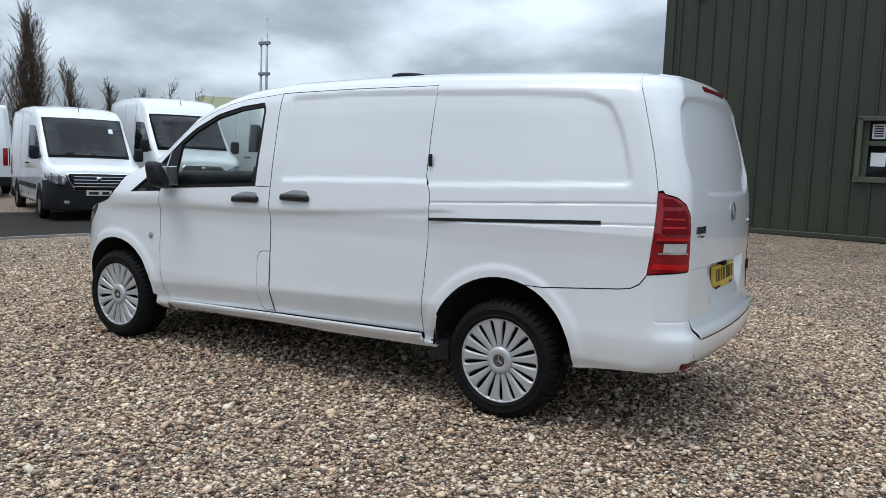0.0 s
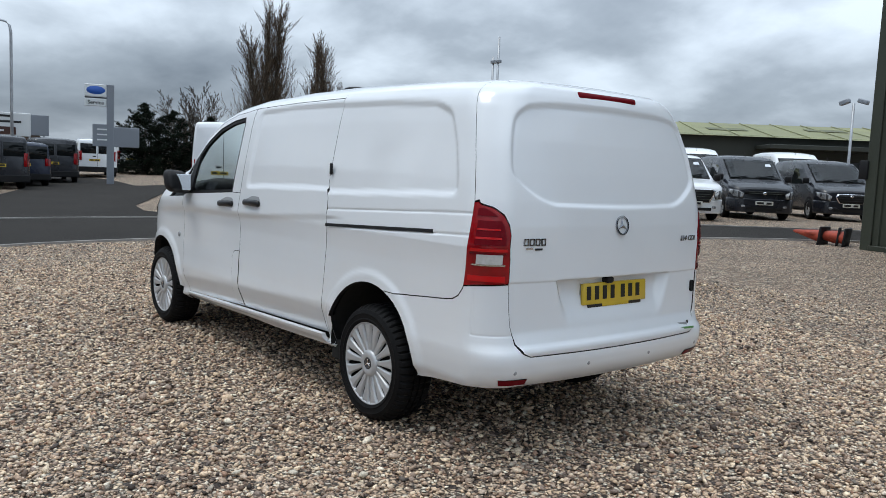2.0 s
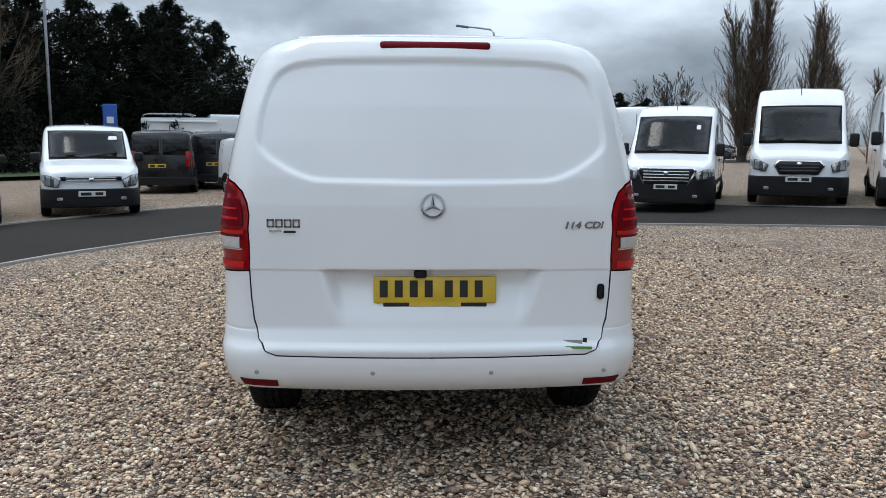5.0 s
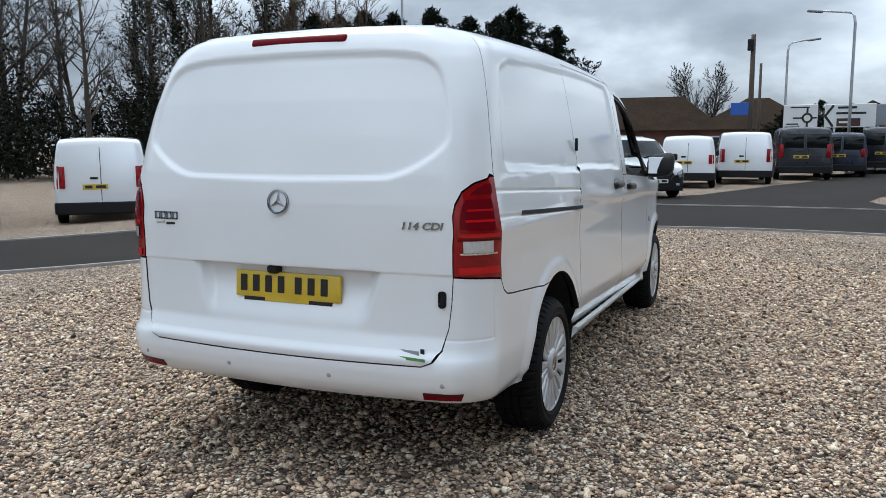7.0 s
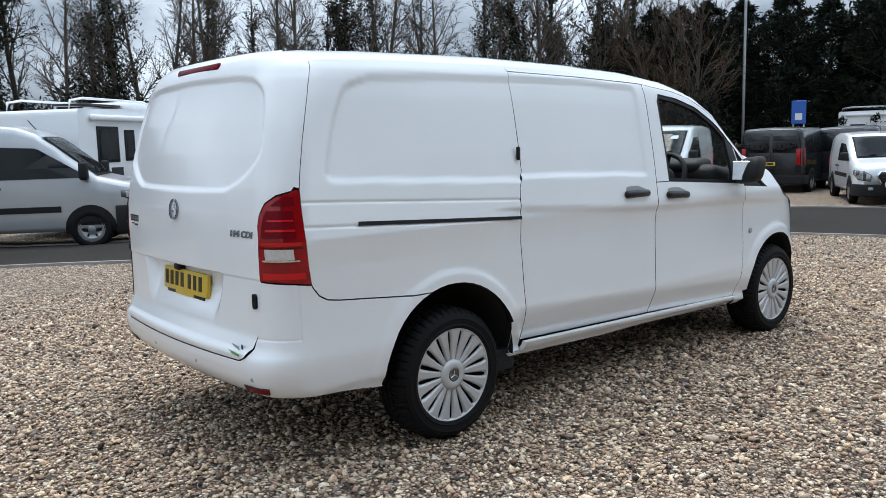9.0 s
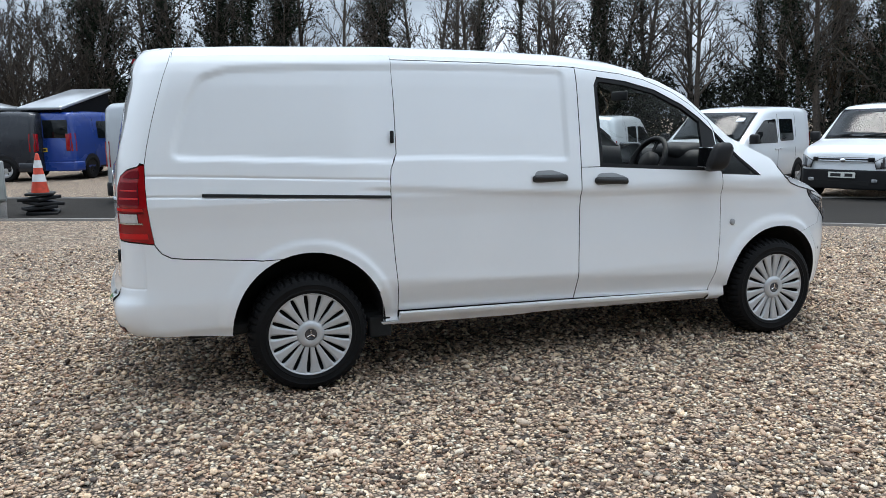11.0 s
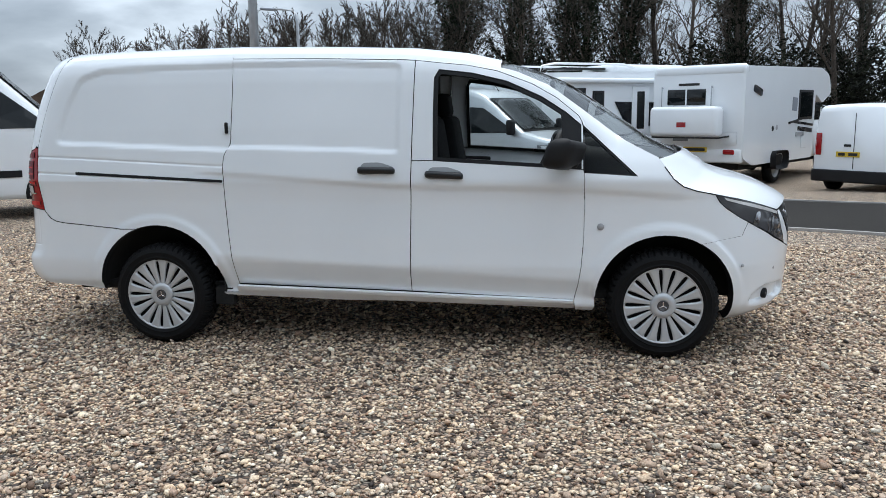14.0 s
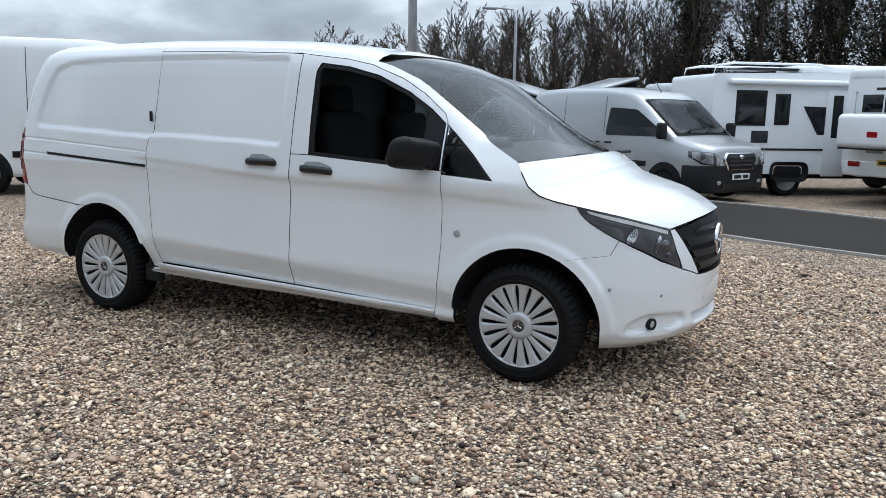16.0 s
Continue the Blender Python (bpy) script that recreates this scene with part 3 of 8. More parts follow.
for side, hand in ((1, "left"), (-1, "right")):
    # rear quarter
    poly = ([(-1.078, 0.345)] + SLIDE_REAR + top_line(-1.069, -2.285, -0.0025) + [(-2.286, 1.893), (-2.293, 1.893)] + SHUT[::-1][1:] + LIGHT_FRONT[::-1][1:]
            + [(-2.368, 0.872), (-2.340, 0.835), (-2.300, 0.812), (-2.24, 0.802), (-2.0, 0.780), (-1.84, 0.767)]
            + arc(*REAR_ARCH, 110, -4, 16) + [(-1.165, 0.345)])
    lines = [round(1.060 + 0.006 * i, 4) for i in range(33)]
    quarter = panel("rear_quarter_panel", [poly], WHITE, van, side, sink=quarter_sink, cuts_z=lines, step=0.016, gap=0.0014)
    slot = panel("door_rail", [[(-2.135, 1.119), (-2.135, 1.137), (-1.126, 1.087), (-1.126, 1.070)]], BLACK, quarter, side, step=0.05, gap=0, raise_by=0.002, lip=0.004, label="dark sliding door rail slot")
    # sliding door
    poly = SLIDE_REAR + top_line(-1.069, 0.102, 0.022) + DOOR_REAR[::-1][1:]
    slide = panel("sliding_door", [poly], WHITE, van, side, sink=pressed(SLIDE_SHAPE), step=0.016)
    # front door: lower half and window frame
    win_low = [(0.222, 1.204), (1.108, 1.150)]
    low = DOOR_REAR[:3] + [(0.088, 1.204), win_low[0], win_low[1], (1.122, 1.149), DOOR_FRONT[-1]] + DOOR_FRONT[::-1][1:]
    hole = [(0.222, 1.204), (0.219, 1.50), (0.222, 1.700), (0.250, 1.748), (0.45, 1.724), (0.66, 1.672), (0.869, 1.578), (1.013, 1.485), (1.104, 1.408), (1.108, 1.150)]
    frame_poly = [(0.088, 1.204), DOOR_REAR[3], DOOR_REAR[4]] + PILLAR[::-1][1:] + [(1.122, 1.149)] + hole[::-1]
    door = panel("front_door", [low, frame_poly], WHITE, van, side, sink=ring_sink, gap=0.0025, step=0.018)
    seal = panel("window_seal", [hole + [(1.085, 1.170), (1.085, 1.395), (1.005, 1.465), (0.862, 1.558), (0.655, 1.651), (0.447, 1.701), (0.262, 1.724), (0.245, 1.70), (0.242, 1.50), (0.244, 1.225), (1.085, 1.172), (1.108, 1.150)][::1]], BLACK, door, side, step=0.06, gap=0, raise_by=-0.006, lip=0.02, label="black rubber window seal")
    pane = panel("window_pane", [[(0.235, 1.215), (0.233, 1.50), (0.237, 1.70), (0.258, 1.730), (0.447, 1.708), (0.655, 1.656), (0.862, 1.563), (1.005, 1.470), (1.095, 1.395), (1.095, 1.165)]], WINDOW, door, side, step=0.08, gap=0, raise_by=-0.016, lip=0.004, lip_mat=WINDOW)
    pane.visible_shadow = False
    if side < 0:
        bpy.data.objects.remove(pane)
    # mirror triangle
    panel("mirror_base", [[(0.985, 1.168), (0.995, 1.475), (1.10, 1.395), (1.100, 1.162)]], BLACK, door, side, step=0.06, gap=0, raise_by=0.002, lip=0.02)
    # front wing with the windscreen pillar
    poly = ([DOOR_FRONT[-1], (1.435, 1.110), (1.118, 1.405)] + PILLAR[1:] + [(0.102, shoulder(0.102) + 0.004)] + top_line(0.13, 1.555, -0.004, 24)
            + BONNET_GAP[1:6] + HEAD_LOW[1:] + [(2.06, 0.745), (1.90, 0.722), (1.815, 0.708)]
            + arc(*FRONT_ARCH, 60, 186, 16) + [(1.190, 0.268), (1.085, 0.268)] + DOOR_FRONT[:-1])
    wing = panel("front_wing", [poly], WHITE, van, side, sink=lambda q, z: ring_sink(q, z) + 0.030 * ease((0.335 - z) / 0.07) * (q < 1.3), gap=0.0013, step=0.018)
    qg = panel("quarter_window", [[(1.130, 1.132), (1.412, 1.117), (1.128, 1.385)]], QUARTERGLASS, wing, side, step=0.06, gap=0, raise_by=-0.008, lip=0.004, lip_mat=QUARTERGLASS)
    panel("quarter_seal", [[(1.120, 1.126), (1.432, 1.110), (1.120, 1.402), (1.128, 1.385), (1.412, 1.117), (1.130, 1.132)]], BLACK, wing, side, step=0.06, gap=0, raise_by=-0.004, lip=0.02)
    # sill
    poly = [(-1.190, 0.345), (-1.078, 0.345), (-1.078, 0.4045), (0.069, 0.3775), (1.078, 0.3500), (1.082, 0.268), (0.069, 0.290), (-1.17, 0.322)]
    panel("sill", [poly], WHITE, van, side, sink=lambda q, z: 0.01 * ease((np.interp(q, [-1.1, 1.08], [0.40, 0.345]) - 0.012 - z) / 0.02) + 0.030 * ease((np.interp(q, [-1.1, 1.08], [0.385, 0.335]) - z) / 0.07), step=0.03, cuts_z=[0.30, 0.31, 0.32, 0.33, 0.34, 0.35, 0.36], lip_mat=WHITE)
    # tail lamp
    inner = [(0.770, 0.908), (0.769, 1.02), (0.767, 1.14), (0.775, 1.185), (0.796, 1.232), (0.832, 1.264), (0.868, 1.280)]
    inner_q = [(rear_q(y, z), z) for y, z in inner]
    lamp_poly = LIGHT_FRONT + [(-2.43, 1.292)] + inner_q[::-1] + [(-2.45, 0.899)]
    lamp = panel("tail_lamp", [lamp_poly], TAILRED, van, side, step=0.02, gap=0.0008, raise_by=0.003, lip=0.05, lip_mat=DARKRED, label="red and clear tail lamp")
    back_edge = lambda z, d=0.0: (rear_q(float(np.interp(z, [v[1] for v in inner], [v[0] for v in inner])) + 0.014 + d, z), z)
    front_edge = lambda z, d=0.0: (float(np.interp(z, [v[1] for v in LIGHT_FRONT], [v[0] for v in LIGHT_FRONT])) - 0.014 - d, z)

    def lens(name, z0, z1, mat, out, text, d=0.0, e=0.0, n=5):
        """A lens between two heights, from the tailgate's edge round to the flank."""
        zs = [z0 + (z1 - z0) * i / n for i in range(n + 1)]
        return panel(name, [[front_edge(z, e) for z in zs] + [back_edge(z, d) for z in zs[::-1]]], mat, lamp, side, step=0.03, gap=0, raise_by=out, lip=0.006, label=text)

    lens("reversing_lens", 1.000, 1.046, CLEARLAMP, 0.0085, "clear reversing lens", 0.022, 0.040)
    lens("lens_frame", 0.992, 0.999, CHROME, 0.0088, "bright lens edge", 0.010, 0.020, 1)
    lens("lens_frame", 1.047, 1.052, DARKRED, 0.0088, "", 0.004, 0.004, 1)
    lens("light_band", 1.060, 1.074, BRIGHTRED, 0.0090, "bright red light band", 0.004, 0.006, 1)
    lens("lamp_chamber", 1.090, 1.205, DARKRED, 0.0078, "dark red lamp chamber", 0.010, 0.022)
    lens("light_band", 1.118, 1.128, BRIGHTRED, 0.0094, "", 0.030, 0.024, 1)
    lens("light_band", 1.160, 1.168, BRIGHTRED, 0.0094, "", 0.030, 0.026, 1)
    lens("lamp_chamber", 1.226, 1.262, DARKRED, 0.0078, "dark red lamp chamber", 0.012, 0.014, 3)
    lens("lamp_foot", 0.916, 0.944, BRIGHTRED, 0.0078, "red lower reflector", 0.006, 0.006, 2)
    # handles
    for hx, hz in ((-0.130, 1.150), (0.290, 1.121)):
        where = slide if hx < 0 else door
        # no hollow here: a raised grey patch paints the recess's shade
        panel("handle_bowl", [rounded([(hx - 0.112, hz - 0.014), (hx - 0.088, hz + 0.042), (hx + 0.020, hz + 0.044), (hx + 0.108, hz + 0.016), (hx + 0.110, hz - 0.022), (hx - 0.095, hz - 0.030)], 0.022)], FLAPGREY, where, side, step=0.02, gap=0, raise_by=0.0015, lip=0.004, label="grey patch painted as the shade of the handle recess")
        y = float(flank(hx, hz))
        bm = rounded_box((0.236, 0.034, 0.044), 0.018, 3)
        for v in bm.verts:
            k = v.co.x / 0.118
            v.co.y += 0.012 - 0.020 * k ** 2
            v.co.z = v.co.z * (0.80 + 0.20 * k ** 2) + 0.010 * (1 - k ** 2) - 0.006 - 0.05 * v.co.x * (1 if hx > 0 else 0.2)
        bm.transform(pose(hx, side * (y + 0.016), hz, 0, 0, 0) @ Matrix.Diagonal((1, side, 1, 1)))
        part("door_handle", bm, HANDLEBLACK, where, "glossy black pull handle", True)
    bm = rounded_box((0.022, 0.016, 0.070), 0.007)
    bm.transform(pose(-1.098, side * (float(flank(-1.098, 1.41)) + 0.001), 1.41))
    part("latch_cover", bm, BLACK, slide, "small black oval latch", True)
    bm = lathe([(0.001, 0.006), (0.014, 0.006), (0.020, 0.002), (0.021, -0.01)], 20)
    bm.transform(pose(1.227, side * float(flank(1.227, 0.808)), 0.808) @ Matrix.Diagonal((1, side, 1, 1)))
    part("side_repeater", bm, FLAPGREY, wing, "small grey round repeater", True)
    # door mirror
    bm = rounded_box((0.165, 0.215, 0.175), 0.055, 4)
    for v in bm.verts:
        v.co.x += 0.03 * (v.co.z / 0.09) - 0.05 * (v.co.y / 0.1)
        v.co.z += 0.012 * v.co.y / 0.1
        if v.co.x > 0.03:
            v.co.z *= 0.86
            v.co.y *= 0.93
    bm.transform(pose(1.010, side * 1.03, 1.245) @ Matrix.Diagonal((1, side, 1, 1)))
    mirror = part("door_mirror", bm, BLACK, van, "black plastic door mirror", True)
    bm = rounded_box((0.10, 0.12, 0.05), 0.02)
    bm.transform(pose(1.04, side * 0.93, 1.185))
    part("mirror_arm", bm, BLACK, mirror, "", True)
    bm = rounded_box((0.006, 0.17, 0.125), 0.002, 1)
    bm.transform(pose(0.932, side * 1.035, 1.245, 0, 4, -14 * side))
    part("mirror_glass", bm, CHROME, mirror, "silvered mirror glass")
    # headlamp
    head_top = [(1.885, 0.999), (2.032, 0.966), (2.098, 0.950), (nose_q(0.69, 0.925), 0.922), (nose_q(0.565, 0.88), 0.876)]
    head_poly = HEAD_LOW + [(nose_q(0.733, 0.79), 0.790), (nose_q(0.63, 0.722), 0.716), (nose_q(0.51, 0.662), 0.662), (nose_q(0.545, 0.77), 0.77)] + head_top[::-1][:-1]
    lampf = panel("headlamp", [head_poly], LAMPDARK, van, side, step=0.03, gap=0.003, raise_by=0.004, lip=0.05, label="dark headlamp with clear lens")
    strip_poly = [(1.935, 0.978), (2.032, 0.953), (2.098, 0.936), (nose_q(0.69, 0.908), 0.908), (nose_q(0.58, 0.868), 0.868), (nose_q(0.585, 0.85), 0.850), (nose_q(0.69, 0.888), 0.888), (2.098, 0.918), (2.032, 0.936), (1.95, 0.962)]
    panel("daylight_strip", [strip_poly], CLEARLAMP, lampf, side, step=0.03, gap=0, raise_by=0.008, lip=0.006, label="pale running light strip")
    for yy, zz, ww, hh in ((0.735, 0.842, 0.016, 0.042), (0.637, 0.800, 0.011, 0.046)):
        qq = nose_q(yy, zz)
        oval = [(qq + ww * math.cos(u) + 0.25 * hh * math.sin(u), zz + hh * math.sin(u)) for u in (2 * math.pi * k / 16 for k in range(16))]
        panel("lamp_reflector", [oval], CHROME, lampf, side, step=0.03, gap=0, raise_by=0.0065, lip=0.004, label="bright chrome lamp reflector")
    for yy, zz, rr in ((0.600, 0.790, 0.036), (0.592, 0.745, 0.017)):
        bm = lathe([(0.001, 0.008), (rr * 0.55, 0.006), (rr * 0.60, 0.002), (rr * 0.85, 0.004), (rr * 0.95, -0.01)], 24, "x")
        xx, _ = skin(np.array([nose_q(yy, zz)]), np.array([zz]))
        bm.transform(pose(float(xx[0]) + 0.006, side * (yy + 0.005), zz, 0, 0, side * 46))
        part("lamp_lens", bm, LAMPDARK, lampf, "dark round projector lens", True)

# tailgate
GATE_EDGE = [(0.0, 0.548), (0.30, 0.549), (0.655, 0.553), (0.700, 0.572), (0.730, 0.615), (0.752, 0.70), (0.763, 0.80), (0.7680, 0.905), (0.7665, 1.02), (0.7645, 1.14), (0.7725, 1.189), (0.7940, 1.237), (0.832, 1.270), (0.868, 1.286)]
gate_q = [(rear_q(y, z), z) for y, z in GATE_EDGE]
gate_poly = gate_q + [(-2.43, 1.302)] + SHUT[:-1] + [(-2.294, 1.862), (-2.294, 1.893)] + [(rear_q(0.5, 1.893), 1.893), (rear_q(0.0, 1.893), 1.893)]
GATE_SHAPE = rounded([(-0.80, 1.285), (0.0, 1.272), (0.50, 1.280), (0.60, 1.318), (0.69, 1.375), (0.742, 1.43), (0.735, 1.52), (0.715, 1.62), (0.675, 1.72), (0.60, 1.772), (0.45, 1.792), (-0.8, 1.812)], 0.06)


def gate_sink(q, z):
    x, y = skin(q, z)
    dist = polygon_distance(np.abs(y), z, GATE_SHAPE)
    d = 0.016 * ease(-dist / 0.017)
    low = 1 - ease((z - 0.905) / 0.010)
    d += 0.004 * low
    side_soft = 1 - ease((np.abs(y) - np.interp(z, [0.64, 0.90], [0.33, 0.405])) / 0.07)
    d += 0.050 * low * side_soft * ease((z - 0.655) / 0.20)
    d -= 0.16 * np.maximum(0.668 - z, 0) * ease((z - 0.54) / 0.05)
    return d


tailgate = panel("tailgate", [gate_poly], WHITE, van, 1, sink=gate_sink, both=True, gap=0.0018, cuts_z=[0.902, 0.906, 0.910, 0.914, 0.918], step=0.011)
# lid between tailgate and roof, and the roof
def roof_height(y):
    top = 1.10 + 0.80 * (shoulder(-2.286) - 1.10) / 0.74
    return top + 0.016 * (1 - (min(abs(y), 0.6) / 0.6) ** 2) - max(abs(y) - 0.6, 0) * 0.3


ox, oy = rear_outline([1.893])
half = [(float(a), float(b)) for a, b in zip(ox[0], oy[0]) if a < -2.283]
line = half + [(a, -b) for a, b in half[::-1][1:]]
rows = []
for a, b in line:
    end = max(abs(b) - 0.004, 0) * (1 if b > 0 else -1)
    rows.append([(a - 0.004, b * 1.004, 1.8885), (a - 0.003, b * 1.003, 1.8945)] + [(a + (-2.280 - a) * f, b + (end - b) * f, 1.8945 + (roof_height(end) + 0.0015 - 1.8945) * math.sin(f * math.pi / 2)) for f in (0.15, 0.35, 0.6, 1.0)])
bm = bmesh.new()
grid = [[bm.verts.new(c) for c in r] for r in rows]
for a, b in zip(grid, grid[1:]):
    for i in range(5):
        bm.faces.new((a[i], a[i + 1], b[i + 1], b[i]))
part("tailgate_lip", bm, WHITE, tailgate, "", True)


def roof_row(x):
    zs = shoulder(x)
    out = []
    for zz in (1.820 if -1.069 < x < 0.125 else 1.8395, 1.845, 1.85, 1.862, 1.875, 1.888, 1.90):
        w = float(np.interp(zz, PROFILE_Z, PROFILE_W)) - 0.026 * min(max((-x - 1.2) / 1.2, 0), 1) ** 2
        if x < REAR_START:
            px_, py_ = rear_outline([min(zz, 1.899)])
            w = min(w, float(np.interp(-x, -px_[0], py_[0])))
        out.append((x, w, 1.10 + (zz - 1.10) * (zs - 1.10) / 0.74))
    top = out[-1][2]
    for y in (0.42, 0.30, 0.15):
        out.append((x, y, top + 0.016 * (1 - (y / 0.6) ** 2)))
    full = out + [(x, 0, top + 0.016)] + [(a, -b, c) for a, b, c in reversed(out)]
    return full


xs_roof = sorted([-2.286 + (0.62 + 2.286) * i / 40 for i in range(41)] + [-1.0695, -1.0685, 0.1015, 0.1025])
bm = bmesh.new()
grid = [[bm.verts.new(c) for c in roof_row(x)] for x in xs_roof]
for a, b in zip(grid, grid[1:]):
    for i in range(len(a) - 1):
        bm.faces.new((a[i], a[i + 1], b[i + 1], b[i]))
part("roof", bm, WHITE, van, "", True)
vent = part("roof_vent", lathe([(0.001, 0.052), (0.09, 0.050), (0.118, 0.042), (0.125, 0.030), (0.112, 0.024), (0.104, 0.0), (0.104, -0.03)], 36, "z"), BLACK, van, "low round black roof vent", True)
vent.location = (-0.60, 0.36, 1.912)
for k in range(24):
    bm = rounded_box((0.010, 0.024, 0.022), 0.003, 1, Matrix.Rotation(2 * math.pi * k / 24, 4, "Z") @ pose(0.112, 0, 0.012, 0, 0, 35))
    part("vent_fin", bm, BLACK, vent)

# high brake lamp, badge, plate and small things of the tailgate
def on_back(y, z):
    x, _ = skin(np.array([rear_q(abs(y), z)]), np.array([z]))
    return float(x[0])


bm = rounded_box((0.03, 0.47, 0.034), 0.012)
for v in bm.verts:
    v.co.x += 0.05 * (v.co.y / 0.6) ** 2 + 0.25 * v.co.z
bm.transform(pose(on_back(0, 1.85) + 0.004, -0.013, 1.852))
part("brake_lamp", bm, DARKRED, tailgate, "dark red high brake lamp strip", True)

badge = part("badge_ring", lathe([(0.051, -0.004), (0.051, 0.004), (0.047, 0.007), (0.043, 0.004), (0.043, -0.004)], 40, "x"), DARKCHROME, van, "round chrome badge", True)
badge.matrix_local = pose(on_back(0, 1.183) - 0.004, 0, 1.183, 0, 7, 0)
for a in (90, 210, 330):
    bm = bmesh.new()
    d, s = Vector((0, math.cos(radians(a)), math.sin(radians(a)))), Vector((0, -math.sin(radians(a)), math.cos(radians(a))))
    tip, left, right, rise = d * 0.046, s * 0.009, s * -0.009, Vector((-0.006, 0, 0))
    v = [bm.verts.new(c) for c in (tip, left, right, rise)]
    for f in ((0, 1, 3), (0, 3, 2), (1, 2, 3), (0, 2, 1)):
        bm.faces.new([v[i] for i in f])
    part("badge_ray", bm, DARKCHROME, badge)


def back_frame(y, z, out=0.0):
    """A frame on the back: x along the picture (towards -y), y up, z out of the tailgate."""
    m = Matrix(((0, 0, -1, on_back(y, z) - out), (-1, 0, 0, y), (0, 1, 0, z), (0, 0, 0, 1)))
    return m @ pose(0, 0, 0, 0, 0, 0)


for k in range(4):
    bm = bmesh.new()
    for dy, dz, w, h in ((0, 0.014, 0.028, 0.007), (0, -0.014, 0.028, 0.007), (-0.012, 0, 0.007, 0.034), (0.012, 0, 0.007, 0.034)):
        box(bm, -0.003, 0.003, dy - w / 2, dy + w / 2, dz - h / 2, dz + h / 2)
    bm.transform(pose(on_back(0.675 - 0.036 * k, 1.106) - 0.002, 0.675 - 0.036 * k, 1.106))
    part("model_mark", bm, DARKCHROME, tailgate, "small chrome model mark in darkened colour")
words("engine_lettering", "114 CDI", 0.040, DARKCHROME, tailgate, back_frame(-0.640, 1.100, 0.003) @ pose(0, 0, 0, 0, 7, 0), 0.003, 0.001, 0.2, "chrome engine lettering", 1.25)
for yy, w in ((0.655, 0.05), (0.595, 0.05)):
    bm = rounded_box((0.004, w, 0.010), 0.001, 1)
    bm.transform(pose(on_back(yy, 1.075) - 0.002, yy, 1.075 - (0.0 if yy > 0.62 else 0.004)))
    part("sub_lettering", bm, INK if yy < 0.62 else CHROME, tailgate)

plate = part("number_plate", rounded_box((0.020, 0.522, 0.113), 0.005, 2, pose(-2.560, -0.013, 0.824, 0, 4, 0)), PLATE, van, "yellow rear number plate", True)
for k in range(7):
    yy = 0.205 - 0.0635 * k - (0.022 if k > 3 else 0)
    bm = rounded_box((0.003, 0.034, 0.072), 0.0012, 1, pose(-2.5710, yy, 0.829, 0, 4, 0))
    part("plate_bar", bm, INK, plate)
holder = part("plate_holder", rounded_box((0.020, 0.44, 0.024), 0.003, 2, pose(-2.562, -0.013, 0.764, 0, 4, 0)), INK, van, "black plate holder strip", True)
part("holder_sticker", rounded_box((0.003, 0.22, 0.020), 0.001, 1, pose(-2.5730, -0.013, 0.764, 0, 4, 0)), PLATE, holder, "yellow dealer strip")
part("camera_pod", rounded_box((0.05, 0.055, 0.035), 0.012, 2, pose(-2.562, 0.05, 0.893)), BLACK, tailgate, "small black reversing camera", True)
part("lock_plate", rounded_box((0.008, 0.030, 0.066), 0.012, 3, pose(on_back(0.725, 0.815) + 0.001, -0.725, 0.815, 0, 0, -8)), BLACK, tailgate, "black oval lock plate", True)
st = part("dealer_sticker", rounded_box((0.002, 0.15, 0.012), 0.0005, 1, pose(on_back(0.60, 0.583) - 0.0125, -0.605, 0.583, 0, 0, -5)), GREENSTICK, van, "small green and grey dealer sticker")
part("sticker_top", rounded_box((0.002, 0.085, 0.018), 0.0005, 1, pose(on_back(0.60, 0.602) - 0.0095, -0.60, 0.603, 0, 0, -5)), FLAPGREY, st)
part("sticker_mark", rounded_box((0.002, 0.018, 0.034), 0.0005, 1, pose(on_back(0.65, 0.602) - 0.0095, -0.655, 0.603, 0, 0, -6)), INK, st)

# rear bumper
low_edge = [(-2.005, 0.352), (-2.20, 0.372), (-2.35, 0.384), (-2.47, 0.390), (rear_q(0.70, 0.385), 0.385), (rear_q(0.35, 0.378), 0.378), (rear_q(0.0, 0.376), 0.376)]
gate_low = [(rear_q(y, z - 0.002), z - 0.002) for y, z in GATE_EDGE[:3]] + [(rear_q(y + 0.001, z - 0.002), z - 0.002) for y, z in GATE_EDGE[3:8]]
bumper_poly = low_edge + gate_low + [(-2.45, 0.893), (-2.376, 0.884), (-2.370, 0.870), (-2.342, 0.832), (-2.301, 0.809), (-2.24, 0.799), (-2.0, 0.777), (-1.845, 0.764)] + arc(*REAR_ARCH, 111, 181, 10)


def bumper_sink(q, z):
    x, y = skin(q, z)
    d = ring_sink(q, z)
    d += 0.0025 * np.exp(-((z - 0.655) / 0.004) ** 2) * (q < -2.43)
    d += 0.0025 * np.exp(-((q + 2.430) / 0.004) ** 2) * (z > 0.655) * (z < 0.885)
    d += 0.02 * (1 - ease((z - 0.37) / 0.05))
    return d


